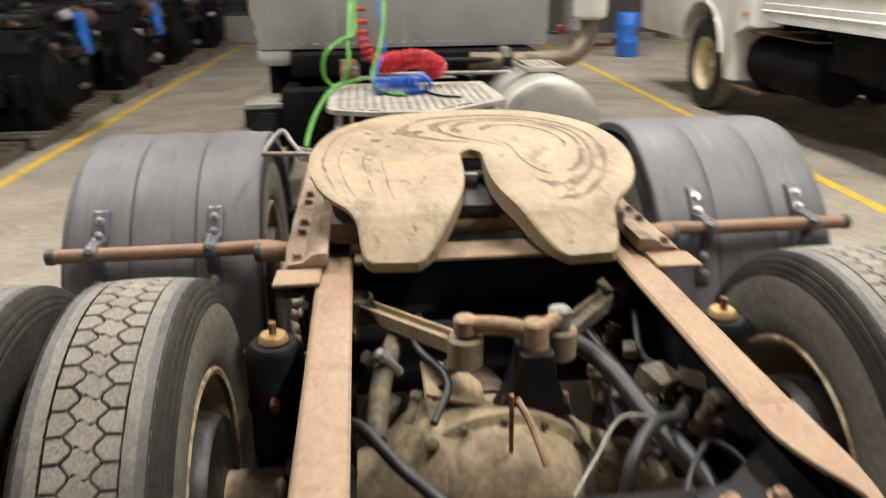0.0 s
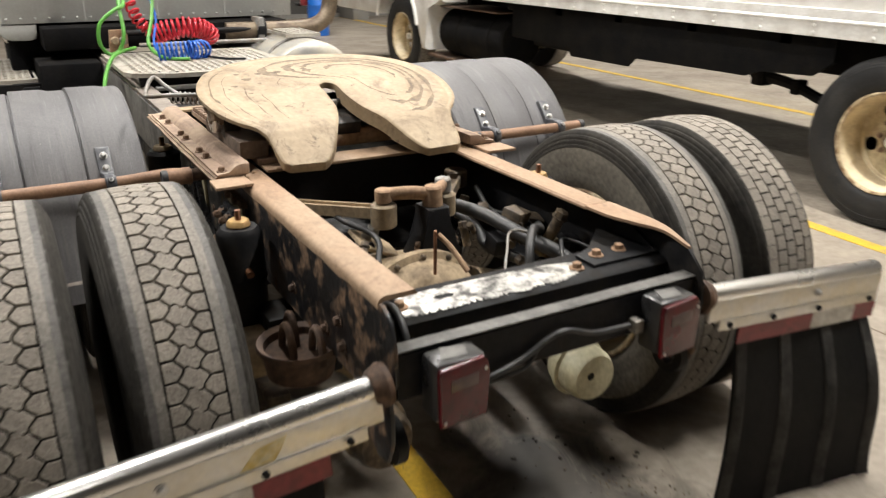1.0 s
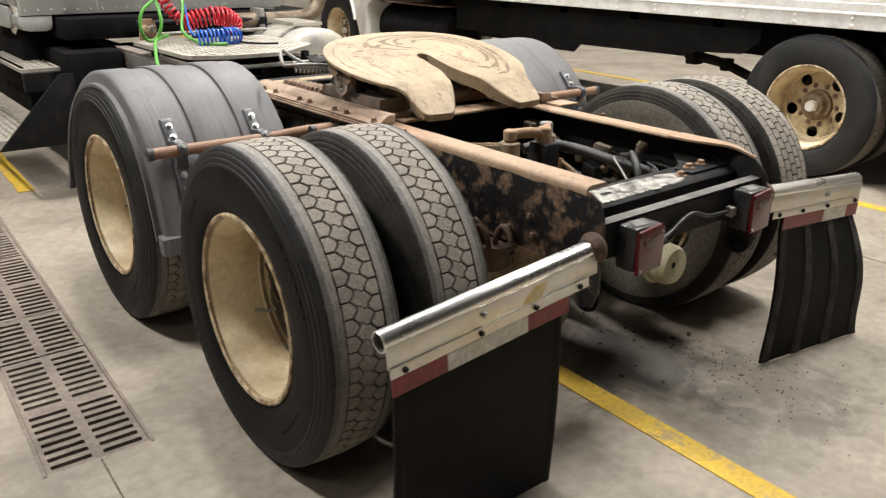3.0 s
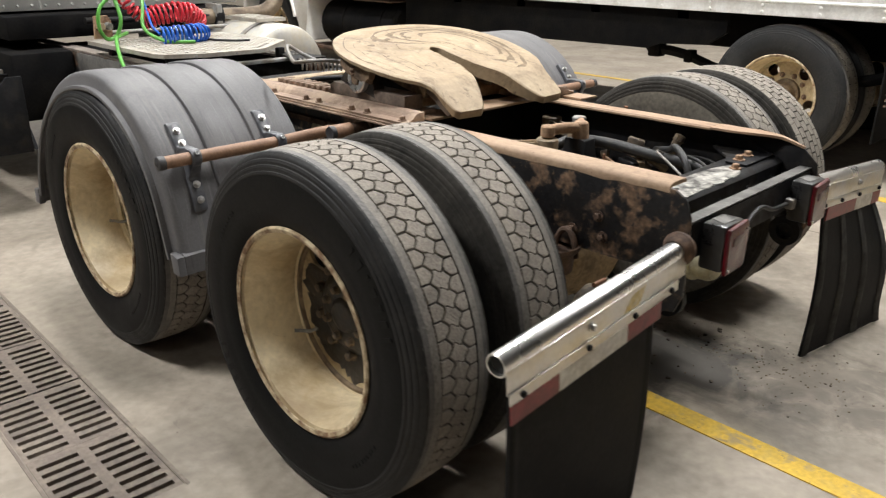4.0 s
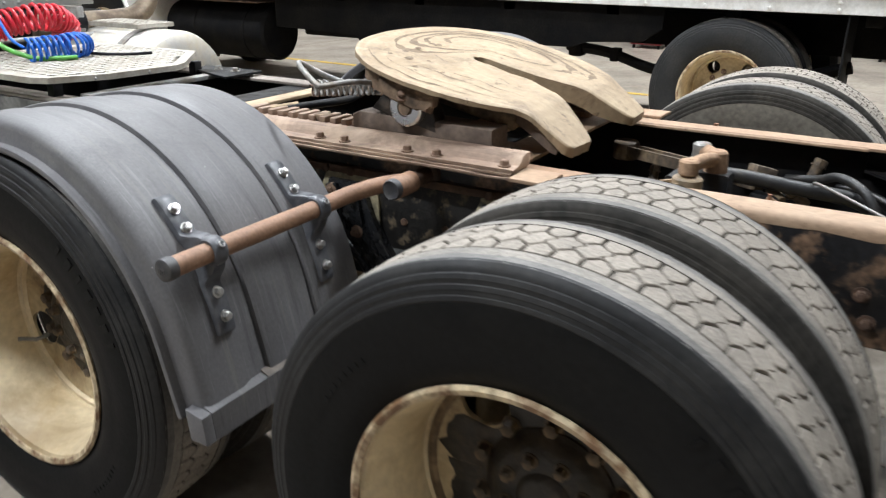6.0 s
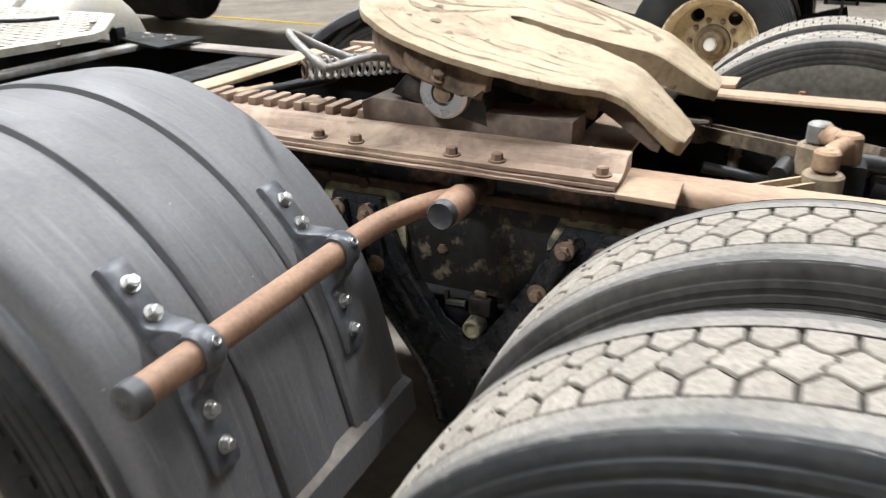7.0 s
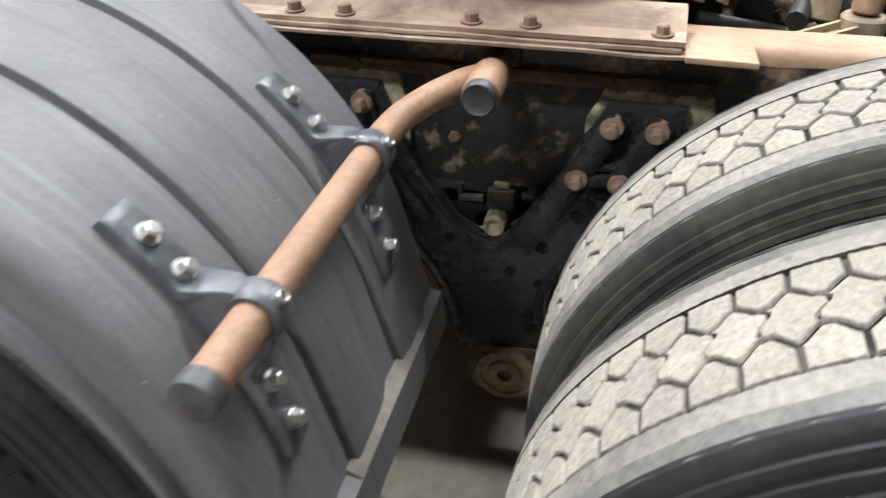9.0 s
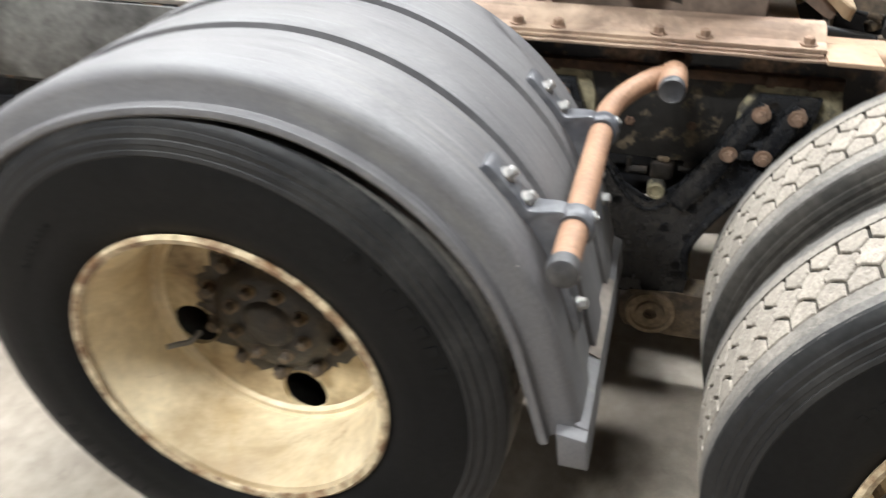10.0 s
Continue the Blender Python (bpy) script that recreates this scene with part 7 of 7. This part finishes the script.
part("tank_plate", new_box(0.05, 0.60, 4.4, 5.7, 0.945, 0.96, 0.004), RUSTDARK, vt)
part("step_box", new_box(0.06, 0.45, 5.4, 6.05, 0.34, 0.38, 0.008), RUSTDARK, van)
vc = part("van_cab", new_prism([(5.55, 1.0), (5.55, 2.7), (5.75, 2.85), (7.3, 2.8), (7.75, 1.95), (8.9, 1.75), (9.05, 1.5), (9.05, 0.75), (7.45, 0.75), (7.40, 1.0), (7.2, 1.17), (6.95, 1.23), (6.6, 1.2), (6.35, 1.07), (6.22, 0.85), (6.12, 0.42), (5.98, 0.42), (5.95, 0.95)], 0.0, 2.3, "x", 0.04), WHITEPAINT, van, "white cab with a round wheel arch")
part("wheel_well", new_prism([(7.5, 0.6), (7.4, 1.0), (7.2, 1.16), (6.95, 1.22), (6.6, 1.19), (6.35, 1.06), (6.2, 0.6), (6.3, 0.6), (6.45, 1.0), (6.7, 1.12), (6.95, 1.15), (7.15, 1.1), (7.33, 0.93), (7.4, 0.6)], 0.30, 0.6, "x", 0.0), UNDER, vc)
part("arch_lip", new_tube([(0.0 - 0.004, 6.84 + 0.62 * math.cos(a), 0.62 + 0.60 * math.sin(a)) for a in [math.pi * (0.06 + 0.90 * i / 24) for i in range(25)]], 0.022, 8), WHITEPAINT, vc)
part("cab_marker", new_box(-0.012, 0.004, 5.65, 5.73, 1.10, 1.15, 0.004), AMBER, vc, "small orange side marker")
part("cab_writing", new_box(0.006, 0.0115, 3.9, 4.9, 1.62, 1.70), TEXTGREY, van, "dark unreadable strip of lettering")
mf = part("van_flap", new_box(0.03, 0.52, -0.72, -0.705, 0.28, 1.07, 0.003), FLAP, van, "black rubber mud flap")
bar = None
for k, (w, z) in enumerate(((0.30, 0.60), (0.22, 0.56), (0.26, 0.52))):
    part("flap_marks", new_box(0.10, 0.10 + w, -0.7235, -0.7205, z, z + 0.018), LENSWHITE, mf)
part("underrun_bar", new_box(0.1, 2.3, -2.75, -2.65, 0.45, 0.55, 0.01), UNDER, van)

# ---- trench drain ----
GP = 0.4225
grate_master = None


def grate_panel():
    bm = bmesh.new()
    W, H = 0.158 * 2, GP - 0.006
    x0 = -W / 2
    xs = [x0, x0 + 0.016, x0 + 0.140, x0 + 0.176, x0 + 0.300, x0 + W]
    n = 8
    ys = [0.0]
    for k in range(n):
        a = 0.020 + k * (H - 0.035) / n
        ys += [a, a + 0.022]
    ys.append(H)
    keep = {}

    def v(i, j, z):
        key = (i, j, z)
        if key not in keep:
            keep[key] = bm.verts.new((xs[i], ys[j], z))
        return keep[key]

    for i in range(len(xs) - 1):
        for j in range(len(ys) - 1):
            hole = i in (1, 3) and j % 2 == 1
            if not hole:
                bm.faces.new((v(i, j, 0.0), v(i + 1, j, 0.0), v(i + 1, j + 1, 0.0), v(i, j + 1, 0.0)))
            else:
                q = [(i, j), (i + 1, j), (i + 1, j + 1), (i, j + 1)]
                for k in range(4):
                    a, b = q[k], q[(k + 1) % 4]
                    bm.faces.new((v(*a, 0.0), v(*b, 0.0), v(*b, -0.03), v(*a, -0.03)))
    return bm


drain = thing("trench_drain", "row of rusty cast iron drain grates let into the floor", "drain", kind="structure")
for k in range(18):
    at = pose((TX0 + TX1) / 2, TY0 + 0.003 + k * GP, -0.003 - 0.003 * (k % 3 == 1))
    if grate_master is None:
        grate_master = part("drain_grate", grate_panel(), GRATE, drain, at=at, sharp=20)
    else:
        again(grate_master, drain, at)
for x in (TX0 - 0.012, TX1 + 0.002):
    part("drain_edge", new_box(x, x + 0.010, TY0 - 0.01, TY1 + 0.01, -0.002, 0.0025), GRATE, drain, "rusty edge angle of the drain")
for x, y0, y1 in ((-1.645, -13, TY0 - 0.01), (2.2, -13, 16.8)):
    solid("floor_joint", new_box(x - 0.003, x + 0.003, y0, y1, -0.002, 0.0015), GRIME, "dark sawn joint in the concrete floor", "floor joint", "floor joints", "structure")
for y in (-3.2, 8.3):
    solid("floor_joint", new_box(-1.48, 21.9, y - 0.003, y + 0.003, -0.002, 0.0012), GRIME, "dark sawn joint in the concrete floor", "floor joint", "floor joints", "structure")

# crumbs of dried dirt behind the rear axle
bm = bmesh.new()
rnd = random.Random(3)
for k in range(300):
    a, d = rnd.gauss(0, 1), rnd.gauss(0, 1)
    x, y = 0.50 + 0.13 * a, -0.66 + 0.20 * d
    if k % 3 == 0:
        x, y = rnd.uniform(-1.4, 2.4), rnd.uniform(-1.6, 0.6)
    r = rnd.uniform(0.0015, 0.005) * (0.5 if k % 3 == 0 else 1)
    q = bmesh.ops.create_icosphere(bm, subdivisions=1, radius=r, matrix=Matrix.Translation((x, y, r * 0.4)) @ Matrix.Diagonal((1, rnd.uniform(0.6, 1.3), 0.6, 1)))
solid("dirt_crumbs", bm, GRIME, "crumbs of dried dirt scattered on the floor", "dirt", kind="stuff")

# ---- engines on pallets along the far left lane ----


def pallet(m):
    p = thing("pallet", "worn grey wooden pallet on the floor", "pallet", m, "pallets under the engines")
    for k in range(6):
        part("top_board", new_box(-0.55, 0.55, -0.60 + k * 0.215, -0.48 + k * 0.215, 0.115, 0.137, 0.003), WOOD, p)
    for x in (-0.53, -0.05, 0.43):
        part("stringer", new_box(x, x + 0.10, -0.60, 0.60, 0.022, 0.114, 0.003), WOOD, p)
        part("bottom_board", new_box(x, x + 0.10, -0.60, 0.60, 0.0, 0.021, 0.002), WOOD, p)
    return p


def engine(m, paint, seed):
    """A dark used diesel engine standing on end frames."""
    rnd = random.Random(seed)
    e = thing("engine", "used blue painted diesel engine on a pallet" if paint is BLUE else "grimy black diesel engine on a pallet", "engine", m, "engines in a row")
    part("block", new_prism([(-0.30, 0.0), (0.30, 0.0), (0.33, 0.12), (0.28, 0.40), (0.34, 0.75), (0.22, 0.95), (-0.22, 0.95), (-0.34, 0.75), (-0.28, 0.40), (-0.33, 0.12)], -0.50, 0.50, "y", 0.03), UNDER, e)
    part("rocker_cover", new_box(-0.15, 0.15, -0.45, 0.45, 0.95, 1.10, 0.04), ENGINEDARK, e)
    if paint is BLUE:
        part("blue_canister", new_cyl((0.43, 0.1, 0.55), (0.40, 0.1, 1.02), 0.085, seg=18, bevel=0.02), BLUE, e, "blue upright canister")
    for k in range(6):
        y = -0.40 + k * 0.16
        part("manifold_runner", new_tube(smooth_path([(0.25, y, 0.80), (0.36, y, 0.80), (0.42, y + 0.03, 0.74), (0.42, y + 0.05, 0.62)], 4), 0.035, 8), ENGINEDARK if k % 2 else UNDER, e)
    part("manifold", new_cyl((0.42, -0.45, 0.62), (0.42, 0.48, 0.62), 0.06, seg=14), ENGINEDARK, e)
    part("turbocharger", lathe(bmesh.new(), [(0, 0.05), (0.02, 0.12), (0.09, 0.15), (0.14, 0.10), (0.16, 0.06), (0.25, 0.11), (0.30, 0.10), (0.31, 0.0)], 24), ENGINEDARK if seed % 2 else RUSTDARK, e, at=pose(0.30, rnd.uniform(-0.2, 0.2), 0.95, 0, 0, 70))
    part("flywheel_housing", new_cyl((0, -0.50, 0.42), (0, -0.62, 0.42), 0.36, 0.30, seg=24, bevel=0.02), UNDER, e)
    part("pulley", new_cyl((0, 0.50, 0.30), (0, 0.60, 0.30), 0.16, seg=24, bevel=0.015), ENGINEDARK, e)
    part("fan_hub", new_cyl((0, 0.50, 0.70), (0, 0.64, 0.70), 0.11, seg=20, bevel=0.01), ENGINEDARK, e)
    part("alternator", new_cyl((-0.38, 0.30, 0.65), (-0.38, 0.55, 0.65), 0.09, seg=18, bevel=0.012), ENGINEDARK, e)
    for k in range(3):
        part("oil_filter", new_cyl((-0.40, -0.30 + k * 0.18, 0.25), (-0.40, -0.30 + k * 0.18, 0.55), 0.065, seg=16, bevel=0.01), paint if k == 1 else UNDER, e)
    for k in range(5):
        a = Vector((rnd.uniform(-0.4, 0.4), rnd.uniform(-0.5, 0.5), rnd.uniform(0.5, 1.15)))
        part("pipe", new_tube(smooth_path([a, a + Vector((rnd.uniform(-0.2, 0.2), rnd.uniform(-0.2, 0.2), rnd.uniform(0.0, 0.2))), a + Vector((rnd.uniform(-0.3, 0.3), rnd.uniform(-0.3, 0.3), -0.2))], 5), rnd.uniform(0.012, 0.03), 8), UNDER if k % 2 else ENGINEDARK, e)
    for k in range(22):
        u, v, w = rnd.uniform(-0.48, 0.48), rnd.uniform(0.15, 1.12), rnd.uniform(0.02, 0.055)
        at = (rnd.choice((-1, 1)) * 0.36, u, v) if k % 3 else (u * 0.7, rnd.choice((-1, 1)) * 0.53, v)
        if k % 2:
            bm = new_box(-w, w, -w * 1.4, w * 1.4, -w, w, w * 0.25)
        else:
            bm = bolt(bmesh.new(), (0, 0, -w), (rnd.uniform(-1, 1), rnd.uniform(-1, 1), 1), w * 0.8, w * 2.2, w * 1.1)
        part("fitting", bm, (ENGINEDARK, STEEL, BARGREY, UNDER, RUSTDARK)[k % 5], e, at=pose(*at, rnd.uniform(0, 90), rnd.uniform(0, 90)))
    return e


for k in range(9):
    y = 5.3 + k * 1.36
    x = -4.15 + 0.06 * math.sin(k * 2.1)
    pallet(pose(x, y, 0, 0, 0, 2 * math.sin(k)))
    engine(pose(x + 0.05, y, 0.138, 0, 0, 90 * (k % 2) + 3 * math.cos(k)), BLUE if k in (2, 4) else UNDER, k)
for k in range(7):
    y = 6.0 + k * 1.45
    pallet(pose(-5.6, y, 0, 0, 0, 3 * math.sin(k + 1)))
    engine(pose(-5.55, y, 0.138, 0, 0, 90 * ((k + 1) % 2)), BLUE if k == 3 else UNDER, k + 20)

# ---- far end: roller door, cladding, drum, bucket ----
door = thing("door_1", "closed sectional workshop door with a pale lower panel and dark windows", "door", kind="structure")
for k, z in enumerate((0.0, 0.62, 1.24, 1.86, 2.48, 3.1)):
    part("door_panel", new_box(-7.0, -1.4, 16.92, 16.99, z + 0.01, z + 0.61, 0.01), WALL if k != 1 else WALLDARK, door)
part("door_glass", new_box(-6.8, -1.6, 16.90, 16.915, 0.70, 1.18), BLACKGLOSS, door, "dark window strip")
solid("wall_cladding", new_box(-1.4, 22, 16.9, 16.99, 0.0, 3.2), WALLDARK, "dark cladding on the far wall", "wall", kind="structure")
solid("baseboard", new_box(-1.4, 22, 16.86, 16.898, 0.0, 0.10), WALL, "pale kick board along the far wall", "trim", kind="structure")
solid("pillar", new_box(6.1, 6.5, 15.9, 16.85, 0.0, 6.9, 0.01), WALL, "pale painted steel pillar", "pillar", kind="structure")
drum = thing("drum", "blue plastic drum with a white stripe standing on the floor", "drum", pose(4.21, 12.95, 0))
part("drum_body", lathe(bmesh.new(), [(0, 0.0), (0, 0.19), (0.02, 0.20), (0.25, 0.205), (0.27, 0.212), (0.29, 0.205), (0.55, 0.205), (0.57, 0.212), (0.59, 0.205), (0.74, 0.20), (0.78, 0.17), (0.78, 0)], 28), BLUE, drum, at=pose(0, 0, 0, 0, -90))
part("drum_label", lathe(bmesh.new(), [(0.38, 0.2065), (0.38, 0.2075), (0.50, 0.2075), (0.50, 0.2065)], 12, 200, 330, closed=True), LENSWHITE, drum, at=pose(0, 0, 0, 0, -90))
tray = thing("drip_tray", "red plastic tray on the floor", "tray", pose(4.32, 15.0, 0))
part("tray_body", new_prism([(-0.25, 0.0), (0.25, 0.0), (0.3, 0.14), (0.26, 0.14), (0.22, 0.03), (-0.22, 0.03), (-0.26, 0.14), (-0.3, 0.14)], -0.18, 0.18, "y", 0.004), REDTAPE, tray)
bucket = thing("steel_tank", "grey upright steel tank by the far wall", "tank", pose(3.6, 14.2, 0))
part("tank_shell", lathe(bmesh.new(), [(0.35, 0.0), (0.35, 0.28), (0.40, 0.32), (1.6, 0.32), (1.66, 0.28), (1.68, 0)], 28), STEEL, bucket, at=pose(0, 0, 0, 0, -90))
for a in (0, 120, 240):
    part("tank_leg", new_cyl((0.22 * math.cos(radians(a)), 0.22 * math.sin(radians(a)), 0), (0.22 * math.cos(radians(a)), 0.22 * math.sin(radians(a)), 0.38), 0.025, seg=8), STEEL, bucket)
# far side clutter seen below the box truck
for k, (x, y, w, h, c) in enumerate(((10.6, 3.6, 0.5, 0.9, REDTAPE), (11.2, 4.8, 0.6, 1.0, STEEL), (10.9, 2.4, 0.7, 0.45, WALL), (11.3, 1.2, 0.5, 0.7, STEEL), (10.8, 6.4, 0.6, 0.8, WALLDARK), (11.0, 0.1, 0.5, 0.5, WALL))):
    cabn = thing("tool_cabinet", "red tool cabinet by the far side wall" if c is REDTAPE else "grey storage cabinet by the far side wall", "cabinet", pose(x, y, 0), "cabinets along the side wall")
    part("cabinet_body", new_box(-w / 2, w / 2, -w / 2, w / 2, 0.06, h, 0.012), c, cabn)
    for i in range(3):
        part("drawer", new_box(-w / 2 - 0.012, -w / 2 - 0.001, -w / 2 + 0.02, w / 2 - 0.02, 0.09 + i * (h - 0.12) / 3, 0.06 + (i + 1) * (h - 0.12) / 3, 0.003), c, cabn)
    for a in (-1, 1):
        for b in (-1, 1):
            part("foot", new_cyl((a * w * 0.4, b * w * 0.4, 0), (a * w * 0.4, b * w * 0.4, 0.06), 0.025, seg=10), BLACK, cabn)
solid("wall_side", new_box(12.2, 12.5, -14, 16.85, 0, 6.9), WALL, "pale painted side wall", "wall", kind="structure")


def shade_spots(cx, cy, radius, seed):
    """Small ragged dark spots round one place, standing in for the truck's shade."""
    rnd = random.Random(seed)
    bm = bmesh.new()
    blobs = []
    for _ in range(26):
        a, d = rnd.uniform(0, 2 * math.pi), radius * rnd.uniform(0.2, 1.6)
        blobs.append((cx + d * math.cos(a), cy + d * math.sin(a), rnd.uniform(0.003, 0.009), 10))
    for bx, by, r, n in blobs:
        p = [rnd.uniform(0, 6.28) for _ in range(5)]
        top, low = [], []
        for i in range(n):
            a = 2 * math.pi * i / n
            k = r * (1 + 0.18 * math.sin(2 * a + p[0]) + 0.13 * math.sin(3 * a + p[1]) + 0.08 * math.sin(7 * a + p[2]) + 0.06 * math.sin(13 * a + p[3]) + 0.05 * rnd.uniform(-1, 1))
            low.append(bm.verts.new((bx + k * math.cos(a), by + k * math.sin(a), 0.0005)))
            top.append(bm.verts.new((bx + 0.97 * k * math.cos(a), by + 0.97 * k * math.sin(a), 0.0045)))
        bm.faces.new(top)
        for i in range(n):
            j = (i + 1) % n
            bm.faces.new((low[i], low[j], top[j], top[i]))
    solid("shade_spots", bm, FLOORSPOT, "dark ragged spots on the concrete standing for shade", "oil stain", kind="stuff")


FLOORSPOT = mat("dark_floor_spot", (0.05, 0.042, 0.034), 0.85, col2=(0.15, 0.125, 0.098), scale=9, mix=(0.5, 0.66), grain=0.3, bump=0.3, rough2=0.9, spec=0.2)
# dark spots added where the rear end shades the floor
shade_spots(0.34, -0.22, 0.25, 4)
